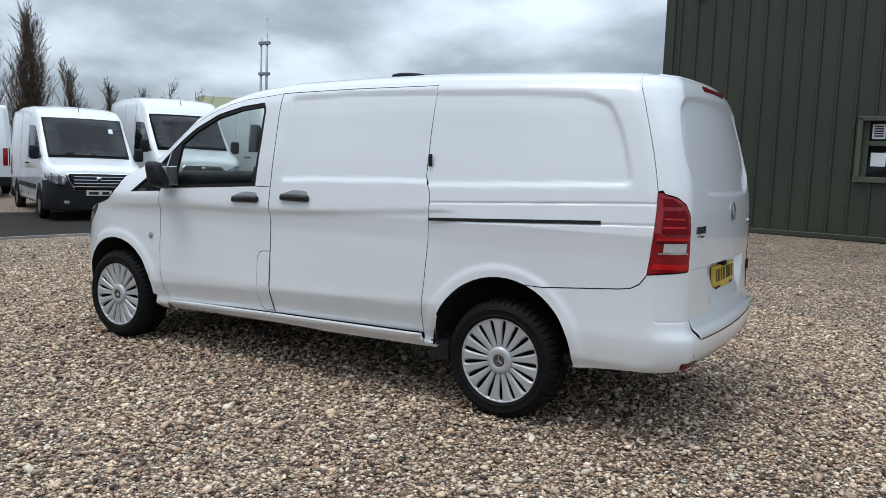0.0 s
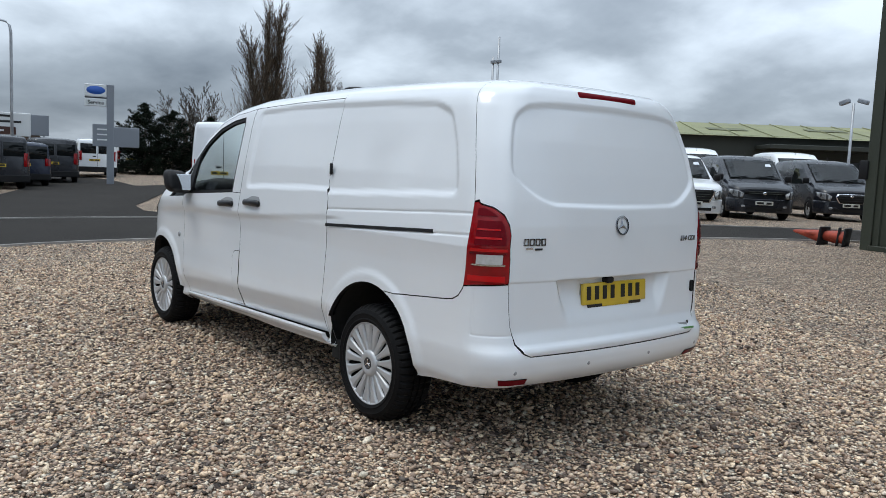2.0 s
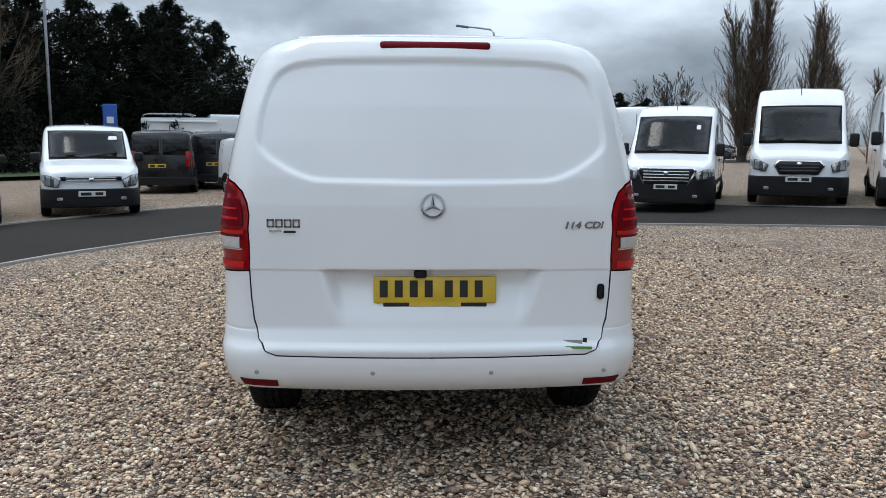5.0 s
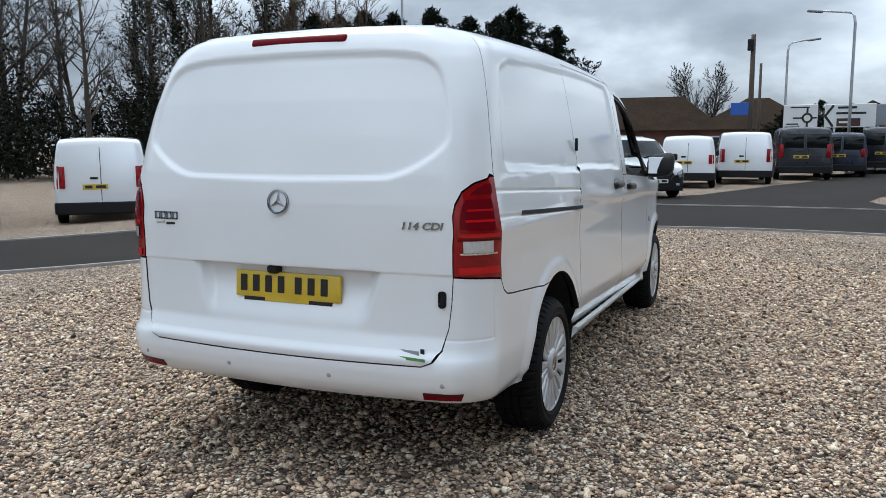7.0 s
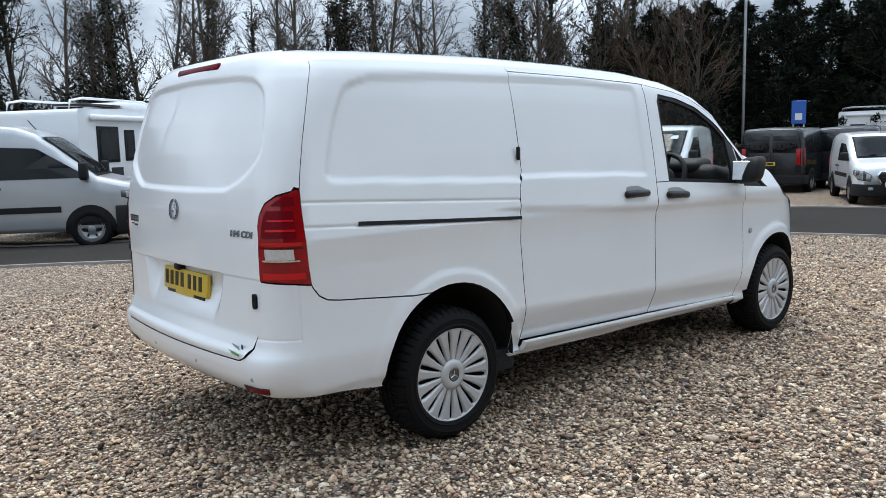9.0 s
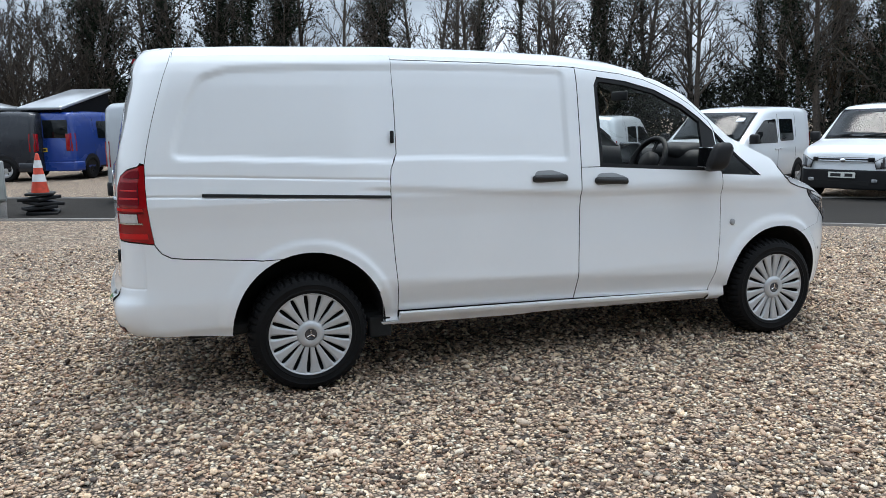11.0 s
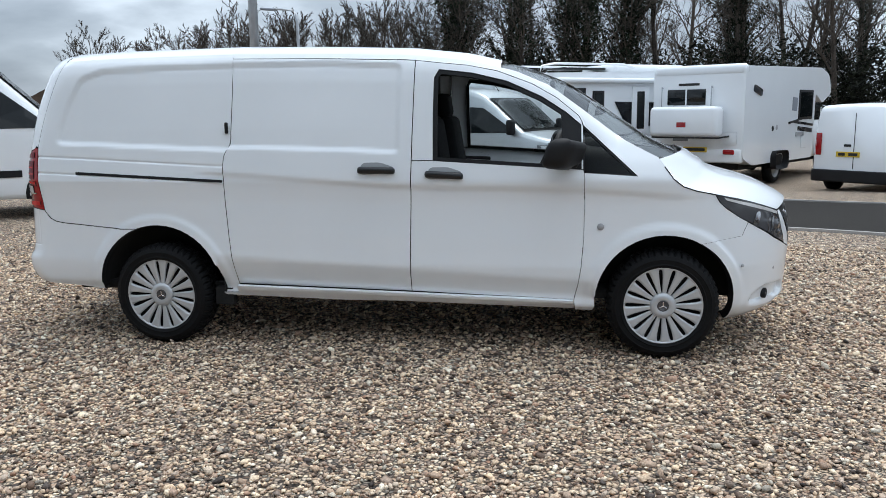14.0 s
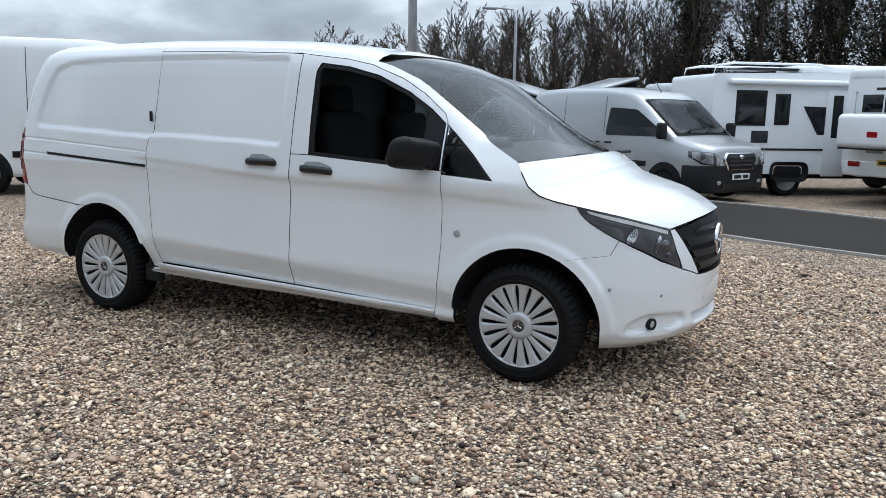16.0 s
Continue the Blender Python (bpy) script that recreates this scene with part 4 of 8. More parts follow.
bumper = panel("rear_bumper", [bumper_poly], WHITE, van, 1, sink=bumper_sink, both=True, gap=0.0014, step=0.02, lip=0.05, cuts_z=[0.644, 0.648, 0.652, 0.656, 0.660, 0.664], cuts_q=[-2.438, -2.434, -2.430, -2.426, -2.422])
for side in (1, -1):
    panel("reflector", [[(rear_q(y, z), z) for y, z in ((0.652, 0.412), (0.655, 0.442), (0.815, 0.446), (0.800, 0.416))]], DARKRED, bumper, side, step=0.04, gap=0, raise_by=0.005, lip=0.006, label="red bumper reflector")
    for yy, zz in ((0.742, 0.480), (0.250, 0.481)):
        bm = lathe([(0.001, 0.001), (0.009, 0.001), (0.011, -0.004)], 16, "x")
        bm.transform(pose(on_back(yy, zz) - 0.001, side * yy, zz, 0, 0, 180 + (-25 * side if yy > 0.5 else 0)))
        part("parking_sensor", bm, FLAPGREY, bumper, "", True)
    bm = lathe([(0.001, 0.001), (0.009, 0.001), (0.011, -0.004)], 16)
    xx, yy = skin(np.array([-2.443]), np.array([0.585]))
    bm.transform(pose(-2.443, side * (float(yy[0]) + 0.001), 0.585) @ Matrix.Diagonal((1, side, 1, 1)))
    part("parking_sensor", bm, FLAPGREY, bumper, "", True)

# front bumper with its lower grille, fog lamps and plate
nose_low = [(1.996, 0.206), (2.098, 0.202), (nose_q(0.60, 0.262), 0.202), (nose_q(0.3, 0.262), 0.200), (nose_q(0.0, 0.262), 0.200)]
nose_top = [(nose_q(0.0, 0.60), 0.600), (nose_q(0.36, 0.61), 0.610), (nose_q(0.500, 0.66), 0.655), (nose_q(0.63, 0.716), 0.710), (nose_q(0.733, 0.785), 0.785), (2.099, 0.823), (2.061, 0.7450), (1.90, 0.7222), (1.816, 0.7084)]
bumper_poly = nose_low + nose_top + arc(*FRONT_ARCH, 59, -19, 12)


def nose_sink(q, z):
    x, y = skin(q, z)
    d = ring_sink(q, z)
    fog = rounded([(0.735, 0.300), (0.735, 0.37), (0.66, 0.425), (0.44, 0.415), (0.42, 0.36), (0.52, 0.290)], 0.03)
    d += 0.030 * ease(-polygon_distance(y, z, fog) / 0.016)
    d += 0.05 * ease(-polygon_distance(y, z, [(-0.2, 0.33), (0.34, 0.33), (0.38, 0.395), (-0.2, 0.395)]) / 0.02)
    d += 0.012 * (1 - ease((z - 0.20) / 0.05))
    return d


nose = panel("front_bumper", [bumper_poly], WHITE, van, 1, sink=nose_sink, both=True, gap=0.0004, step=0.011, lip=0.05)
for side in (1, -1):
    bm = lathe([(0.001, 0.0), (0.022, 0.004), (0.027, 0.012), (0.032, 0.009), (0.033, -0.02)], 24, "x")
    xx, _ = skin(np.array([nose_q(0.605, 0.357)]), np.array([0.357]))
    bm.transform(pose(float(xx[0]) - 0.030, side * 0.600, 0.357, 0, 0, side * 24))
    fog = part("fog_lamp", bm, BLACK, van, "round black fog lamp", True)
    bm = lathe([(0.001, 0.003), (0.015, 0.0), (0.021, -0.004)], 20, "x")
    bm.transform(pose(float(xx[0]) - 0.024, side * 0.600, 0.357, 0, 0, side * 24))
    part("fog_lens", bm, CLEARLAMP, fog, "", True)
    for yy, zz in ((0.815, 0.567), (0.61, 0.522)):
        bm = lathe([(0.001, 0.001), (0.009, 0.001), (0.011, -0.004)], 16, "x")
        xx, _ = skin(np.array([nose_q(yy, zz)]), np.array([zz]))
        bm.transform(pose(float(xx[0]) + 0.001, side * yy, zz, 0, 0, side * (62 if yy > 0.7 else 38)))
        part("parking_sensor", bm, FLAPGREY, nose, "", True)
grille_poly = [(nose_q(0.0, 0.605), 0.606), (nose_q(0.355, 0.615), 0.618), (nose_q(0.42, 0.70), 0.700), (nose_q(0.527, 0.872), 0.872), (nose_q(0.30, 0.908), 0.910), (nose_q(0.0, 0.924), 0.924)]
grille = panel("radiator_grille", [grille_poly], BLACK, van, 1, both=True, gap=0.004, step=0.03, raise_by=-0.012, lip=0.03, label="black slatted radiator grille",
               sink=lambda q, z: 0.012 * (np.sin((z - 0.60) * 62) > 0.2))
for z0, z1, y0, y1 in ((0.640, 0.675, 0.335, 0.368), (0.706, 0.744, 0.392, 0.424), (0.774, 0.812, 0.440, 0.466), (0.842, 0.868, 0.36, 0.30)):
    slat = [(nose_q(0.0, z0), z0), (nose_q(y0, z0), z0 + 0.004), (nose_q(y1, z1), z1 + 0.004), (nose_q(0.0, z1), z1)]
    panel("grille_slat", [slat], HANDLEBLACK, grille, 1, both=True, gap=0, step=0.03, raise_by=-0.002, lip=0.012, label="glossy black slat")
surround = [(nose_q(0.355, 0.612), 0.612), (nose_q(0.50, 0.66), 0.660), (nose_q(0.542, 0.77), 0.770), (nose_q(0.562, 0.872), 0.872), (nose_q(0.532, 0.876), 0.876), (nose_q(0.42, 0.70), 0.700)]
for side in (1, -1):
    panel("grille_surround", [surround], WHITE, van, side, gap=0.002, step=0.03, lip=0.02)
star = part("front_badge", lathe([(0.095, -0.006), (0.095, 0.008), (0.088, 0.014), (0.080, 0.008), (0.080, -0.006)], 40, "x"), CHROME, van, "large round chrome badge", True)
star.matrix_local = pose(2.478, 0, 0.765)
for a in (90, 210, 330):
    bm = bmesh.new()
    d, s = Vector((0, math.cos(radians(a)), math.sin(radians(a)))), Vector((0, -math.sin(radians(a)), math.cos(radians(a))))
    v = [bm.verts.new(c) for c in (d * 0.088, s * 0.016, s * -0.016, Vector((0.01, 0, 0)))]
    for f in ((0, 1, 3), (0, 3, 2), (1, 2, 3), (0, 2, 1)):
        bm.faces.new([v[i] for i in f])
    part("badge_ray", bm, CHROME, star)
bm = rounded_box((0.010, 0.52, 0.112), 0.004, 2)
bmesh.ops.subdivide_edges(bm, edges=[e for e in bm.edges if abs(e.verts[0].co.y - e.verts[1].co.y) > 0.3], cuts=8)
for v in bm.verts:
    v.co.x -= 0.42 * v.co.y ** 2
bm.transform(pose(2.480, 0, 0.50))
part("front_number_plate", bm, material("white_plate", (0.7, 0.7, 0.68), 0.4), nose, "white front number plate", True)


def ruled(name, edge, middle_x, middle_z, mat, parent, n=16, power=2.0, label="", thick=0.0):
    """A sheet between an edge line of the left flank and its mirror image, bowed forward and up in the middle."""
    bm = bmesh.new()
    rows = []
    for k, (x, z) in enumerate(edge):
        y = float(flank(x, z))
        t = k / (len(edge) - 1)
        bx, bz = np.interp(t, *middle_x), np.interp(t, *middle_z)
        rows.append([bm.verts.new((x + bx * (1 - abs(v) ** power), y * v, z + bz * (1 - abs(v) ** power))) for v in (i / n * 2 - 1 for i in range(n + 1))])
    for a, b in zip(rows, rows[1:]):
        for i in range(n):
            bm.faces.new((a[i], a[i + 1], b[i + 1], b[i]))
    if thick:
        bmesh.ops.solidify(bm, geom=bm.faces[:], thickness=thick)
    return part(name, bm, mat, parent, label, True)


edge = [(0.60 + (1.552 - 0.60) * i / 14, shoulder(0.60 + (1.552 - 0.60) * i / 14) + 0.004) for i in range(15)]
screen = ruled("windscreen", edge, ([0, 1], [0.04, 0.26]), ([0, 0.3, 1], [0.05, 0.035, -0.02]), SCREENGLASS, van, 20, 2.2, "curved windscreen")
screen.visible_shadow = False
gap_line = catmull(BONNET_GAP[:6] + [(2.032, 0.968), (2.18, 0.925), (2.31, 0.878)], 3)
ruled("bonnet", gap_line, ([0, 0.3, 1], [0.22, 0.24, 0.135]), ([0, 0.3, 0.8, 1], [0.035, 0.105, 0.085, 0.055]), WHITE, van, 24, 2.4, "white bonnet")
for side in (1, -1):
    strip_poly = [(a, b + 0.002) for a, b in BONNET_GAP[1:]] + [(a - 0.003, b - 0.0045) for a, b in BONNET_GAP[:0:-1]]
    panel("bonnet_gap", [strip_poly], BLACK, van, side, step=0.05, gap=0, raise_by=0.0022, lip=0.004)
ruled("cowl", [(1.53, 1.222), (1.548, 1.214), (1.566, 1.200)], ([0, 1], [0.25, 0.24]), ([0, 1], [-0.03, 0.0]), BLACK, van, 16, 2.2, "black cowl below the windscreen")
for y0, y1, x0 in ((-0.62, -0.05, 1.66), (-0.05, 0.5, 1.72)):
    part("wiper", tube([(x0 + 0.02, y0, 1.215), (x0 + 0.06, (y0 + y1) / 2, 1.235), (x0 + 0.09, y1, 1.228)], 0.009, 6), BLACK, van, "black windscreen wiper", True)

# floor, arches, bulkhead and cabin
bm = bmesh.new()
box(bm, -2.25, 1.93, -0.80, 0.80, 0.34, 0.40, 0.02)
part("floor_pan", bm, SOIL, van, "dark underbody")
bm = bmesh.new()
box(bm, -0.02, 0.02, -0.76, 0.76, 0.33, 1.84, 0.01)
part("bulkhead", bm, BLACK, van, "dark cargo bulkhead")
for cx, cz, r in (REAR_ARCH, FRONT_ARCH):
    for side in (1, -1):
        bm = bmesh.new()
        rings = [[bm.verts.new((cx + r * 1.01 * math.cos(radians(a)), side * min(y, float(flank(cx + r * 1.01 * math.cos(radians(a)), max(cz + r * 1.01 * math.sin(radians(a)), 0.25))) - 0.012), cz + r * 1.01 * math.sin(radians(a)))) for a in range(-2, 184, 6)] for y in (0.895, 0.60)]
        for i in range(len(rings[0]) - 1):
            bm.faces.new((rings[0][i], rings[0][i + 1], rings[1][i + 1], rings[1][i]))
        bm.faces.new(rings[1])
        part("arch_liner", bm, SOIL, van, "black wheel arch liner", True)
for yy in (-0.86, 0.80):
    part("jacking_point", box(bmesh.new(), -1.25, -1.12, yy, yy + 0.06, 0.26, 0.38, 0.01), SOIL, van)
dash = rounded_box((0.50, 1.50, 0.34), 0.10, 4)
for v in dash.verts:
    v.co.z += -0.15 * v.co.x
dash.transform(pose(1.30, 0, 1.085))
part("dashboard", dash, BLACK, van, "black dashboard", True)
wheel_m = pose(0.90, -0.40, 1.19, 0, -62, 0)
steering = part("steering_wheel", lathe([(0.183 + 0.019 * math.cos(a), 0.019 * math.sin(a)) for a in (2 * math.pi * k / 8 for k in range(9))], 32, "z"), BLACK, van, "black steering wheel", True)
steering.matrix_local = wheel_m
for a in (0, 140, 220):
    bm = rounded_box((0.17, 0.035, 0.012), 0.005, 1, Matrix.Rotation(radians(a), 4, "Z") @ pose(0.09, 0, -0.01))
    part("spoke", bm, BLACK, steering)
part("airbag_cover", lathe([(0.001, 0.030), (0.060, 0.026), (0.082, 0.008), (0.085, -0.03)], 24, "z"), BLACK, steering, "", True)
part("instrument_hood", rounded_box((0.22, 0.40, 0.12), 0.05, 3, pose(1.16, -0.40, 1.255, 0, -8, 0)), BLACK, van, "black instrument hood", True)
part("screen_unit", rounded_box((0.03, 0.26, 0.16), 0.01, 2, pose(1.02, -0.02, 1.24, 0, -12, 0)), LAMPDARK, van, "dark dashboard screen", True)
for yy in (-0.42, 0.42):
    seat = part("seat_base", rounded_box((0.50, 0.50, 0.16), 0.05, 3, pose(0.42, yy, 0.80, 0, -6, 0)), SEATCLOTH, van, "black cloth seat", True)
    part("seat_back", rounded_box((0.13, 0.48, 0.62), 0.05, 3, pose(0.17, yy, 1.15, 0, -9, 0)), SEATCLOTH, seat, "", True)
    part("head_rest", rounded_box((0.10, 0.26, 0.18), 0.04, 3, pose(0.10, yy, 1.54, 0, -9, 0)), SEATCLOTH, seat, "", True)
    part("seat_box", rounded_box((0.46, 0.46, 0.40), 0.02, 2, pose(0.42, yy, 0.53)), BLACK, seat)
part("rear_view_mirror", rounded_box((0.03, 0.20, 0.07), 0.012, 2, pose(0.92, 0, 1.66)), BLACK, van, "", True)
part("headlining", rounded_box((0.50, 1.24, 0.02), 0.005, 1, pose(0.27, 0, 1.78)), SEATCLOTH, van, "dark headlining")

# fuel flap on the left door
flap = [(0.076, 0.395), (0.160, 0.392), (0.176, 0.43), (0.184, 0.60), (0.184, 0.735), (0.168, 0.772), (0.140, 0.784), (0.080, 0.788)]
panel("fuel_flap_gap", [[(a + (0.004 if a > 0.12 else -0.003), b + (0.004 if b > 0.6 else -0.004)) for a, b in flap]], BLACK, van, 1, step=0.05, gap=0.0, raise_by=0.0012, lip=0.004, sink=ring_sink)
panel("fuel_flap", [flap], WHITE, van, 1, step=0.05, gap=0.0, raise_by=0.0028, lip=0.004, label="white fuel flap", sink=ring_sink)

# ---- wheels ----
def road_wheel(cx, cz, side, parent):
    hub = pose(cx, side * 0.905, cz) @ Matrix.Diagonal((1, side, 1, 1))
    outer = 0.333
    # sidewall with raised ribs, then five rows of tread blocks
    prof = [(0.226, -0.004), (0.232, 0.010), (0.246, 0.017), (0.250, 0.020), (0.256, 0.017), (0.278, 0.019), (0.282, 0.021), (0.287, 0.018), (0.303, 0.010), (0.318, -0.004),
            (outer - 0.005, -0.022), (outer, -0.040), (outer, -0.064), (outer - 0.010, -0.066), (outer - 0.010, -0.074), (outer, -0.076), (outer, -0.102), (outer - 0.010, -0.104), (outer - 0.010, -0.112),
            (outer, -0.114), (outer, -0.140), (outer - 0.010, -0.142), (outer - 0.010, -0.150), (outer, -0.152), (outer - 0.006, -0.19), (0.31, -0.208), (0.25, -0.21), (0.21, -0.20)]

    def cut(i, k):
        if k in (9, 10, 11, 12):
            return -0.010 if i % 4 == 0 else 0
        if k in (15, 16, 19, 20, 23, 24):
            return -0.007 if (i + 2) % 4 == 0 else 0
        return 0
    bm = lathe(prof, 200, "y", cut)
    bm.transform(hub)
    tyre = part("wheel", bm, RUBBER, parent, "road wheel with black tyre")
    back = lathe([(0.001, -0.035), (0.215, -0.035), (0.225, -0.010), (0.225, -0.18)], 40)
    back.transform(hub)
    part("wheel_disc", back, SOIL, tyre, "dark steel wheel", True)
    # cover: thin outer ring, hub dome and seventeen blades
    bm = lathe([(0.221, -0.004), (0.224, 0.006), (0.231, 0.011), (0.238, 0.007), (0.240, -0.012)], 96)
    bm.transform(hub)
    part("wheel_cover", bm, ALLOY, tyre, "silver multi-spoke wheel cover", True)
    bm = lathe([(0.034, 0.010), (0.040, 0.014), (0.062, 0.013), (0.070, 0.007), (0.076, 0.001), (0.078, -0.02)], 48)
    bm.transform(hub)
    part("hub_ring", bm, ALLOY, tyre, "", True)
    bm = lathe([(0.001, 0.010), (0.026, 0.010), (0.031, 0.014), (0.034, 0.009)], 28)
    bm.transform(hub)
    part("hub_cap", bm, LAMPDARK, tyre, "dark round hub cap", True)
    for a in (90, 210, 330):
        bm = rounded_box((0.026, 0.003, 0.005), 0.001, 1, hub @ Matrix.Rotation(radians(-a), 4, "Y") @ pose(0.012, 0.012, 0))
        part("cap_ray", bm, CHROME, tyre)
    for i in range(17):
        a = 2 * math.pi * i / 17
        bm = bmesh.new()
        secs = []
        for r, half, lift in ((0.072, 0.0118, 0.000), (0.100, 0.0140, 0.001), (0.140, 0.0182, 0.004), (0.180, 0.0232, 0.007), (0.208, 0.0292, 0.008), (0.219, 0.0352, 0.008), (0.227, 0.0415, 0.007)):
            secs.append([bm.verts.new((r, lift - 0.016, -half)), bm.verts.new((r, lift - 0.002, -half * 0.88)), bm.verts.new((r, lift, -half * 0.45)), bm.verts.new((r, lift - 0.003, 0.0)), bm.verts.new((r, lift, half * 0.45)), bm.verts.new((r, lift - 0.002, half * 0.88)), bm.verts.new((r, lift - 0.016, half))])
        for s0, s1 in zip(secs, secs[1:]):
            for k in range(6):
                bm.faces.new((s0[k], s0[k + 1], s1[k + 1], s1[k]))
        bm.transform(hub @ Matrix.Rotation(a, 4, "Y"))
        part("blade", bm, ALLOY, tyre, "", True)
    return tyre


for cx in (-1.6, 1.605):
    for side in (1, -1):
        axle_z = 0.332
        road_wheel(cx, axle_z, side, van)


DARKOLIVE = material("dark_olive_cladding", (0.030, 0.034, 0.026), 0.6, grain=0.08, scale=12, stain=0.2, stain_scale=0.3)
ROOFMOSS = material("mossy_roof_light", (0.12, 0.125, 0.06), 0.6, stain=0.3)
LIGHTGREEN = material("pale_green_roof", (0.235, 0.24, 0.115), 0.6, grain=0.1, scale=10, stain=0.2, stain_scale=0.4)
OLIVE = material("olive_cladding", (0.075, 0.085, 0.060), 0.55, grain=0.08, scale=12, stain=0.2, stain_scale=0.3)
ORANGE = material("orange_cone_plastic", (0.62, 0.06, 0.025), 0.45, stain=0.25, stain_scale=14)
DULLORANGE = material("weathered_cone_plastic", (0.40, 0.06, 0.03), 0.6, stain=0.35, stain_scale=10)
REFLECT = material("white_reflective_band", (0.72, 0.72, 0.72), 0.35, stain=0.15, stain_scale=12)
GALV = material("galvanised_steel", (0.42, 0.44, 0.46), 0.45, metal=0.6, stain=0.2, stain_scale=4)
CABINETGREY = material("grey_cabinet_paint", (0.33, 0.35, 0.34), 0.5, stain=0.2, stain_scale=4)
GREENPOST = material("green_post_paint", (0.02, 0.10, 0.05), 0.5, stain=0.2)
BRICKRED = material("brick_wall", (0.13, 0.065, 0.05), 0.85, grain=0.3, scale=25, bump=0.3, stain=0.25)
ROOFTILE = material("brown_roof_tile", (0.030, 0.019, 0.012), 0.85, grain=0.3, scale=9, bump=0.4, stain=0.3, stain_scale=0.8, spec=0.08)
WOODPOLE = material("weathered_wood", (0.07, 0.055, 0.045), 0.85, grain=0.3, scale=30, stain=0.3)
SIGNBLUE = material("blue_sign", (0.02, 0.10, 0.42), 0.4)
SIGNWHITE = material("white_sign", (0.70, 0.72, 0.72), 0.45)
SIGNGREY = material("grey_sign", (0.22, 0.24, 0.27), 0.5)


# ---- parked vans ----
SHAPES = {
    # top line from the nose back (x, z), length, half width, belt height, front axle, wheelbase, wheel radius
    "large": dict(top=[(0, 0.98), (-0.04, 1.06), (-0.22, 1.15), (-0.85, 1.33), (-1.55, 2.02), (-1.80, 2.28), (-2.15, 2.44), (-2.8, 2.52), (-4.2, 2.54), (-5.40, 2.48), (-5.53, 2.42)], half=1.02, belt=1.30, axle=0.98, base=3.45, r=0.35, tumble=0.10, screen=(-0.90, -1.72)),
    "tall": dict(top=[(0, 1.00), (-0.04, 1.08), (-0.22, 1.18), (-0.80, 1.36), (-1.50, 2.05), (-1.72, 2.38), (-2.1, 2.62), (-2.8, 2.70), (-4.4, 2.72), (-5.40, 2.66), (-5.53, 2.60)], half=1.02, belt=1.32, axle=0.98, base=3.45, r=0.35, tumble=0.09, screen=(-0.86, -1.60)),
    "low": dict(top=[(0, 0.92), (-0.04, 1.00), (-0.20, 1.06), (-0.78, 1.20), (-1.40, 1.72), (-1.68, 1.92), (-1.95, 2.02), (-2.5, 2.08), (-3.6, 2.09), (-4.45, 2.05), (-4.60, 1.98)], half=0.95, belt=1.15, axle=0.90, base=2.75, r=0.33, tumble=0.10, screen=(-0.82, -1.56)),
    "mid": dict(top=[(0, 0.86), (-0.04, 0.94), (-0.25, 1.04), (-0.92, 1.18), (-1.82, 1.76), (-2.10, 1.87), (-2.7, 1.925), (-3.8, 1.935), (-4.80, 1.90), (-4.95, 1.84)], half=0.955, belt=1.10, axle=0.90, base=3.20, r=0.33, tumble=0.12, screen=(-0.98, -1.88)),
    "small": dict(top=[(0, 0.80), (-0.04, 0.88), (-0.22, 0.96), (-0.95, 1.09), (-1.68, 1.58), (-1.95, 1.67), (-2.5, 1.725), (-3.4, 1.735), (-4.05, 1.69), (-4.16, 1.62)], half=0.88, belt=1.00, axle=0.80, base=2.62, r=0.31, tumble=0.12, screen=(-1.00, -1.74)),
}
WHITEPLATE = material("white_number_plate", (0.68, 0.68, 0.64), 0.4)
LAMPGLASS = material("headlamp_glass", (0.30, 0.31, 0.32), 0.1, coat=0.5, grain=0.6, scale=9)
STEEL = material("steel_wheel", (0.38, 0.39, 0.40), 0.35, metal=0.7, stain=0.15, stain_scale=9)
PAPER = material("paper_notice", (0.72, 0.75, 0.80), 0.6)
SCREEN = material("van_windscreen", (0.014, 0.018, 0.020), 0.10, grain=0.3, scale=3, spec=0.5)


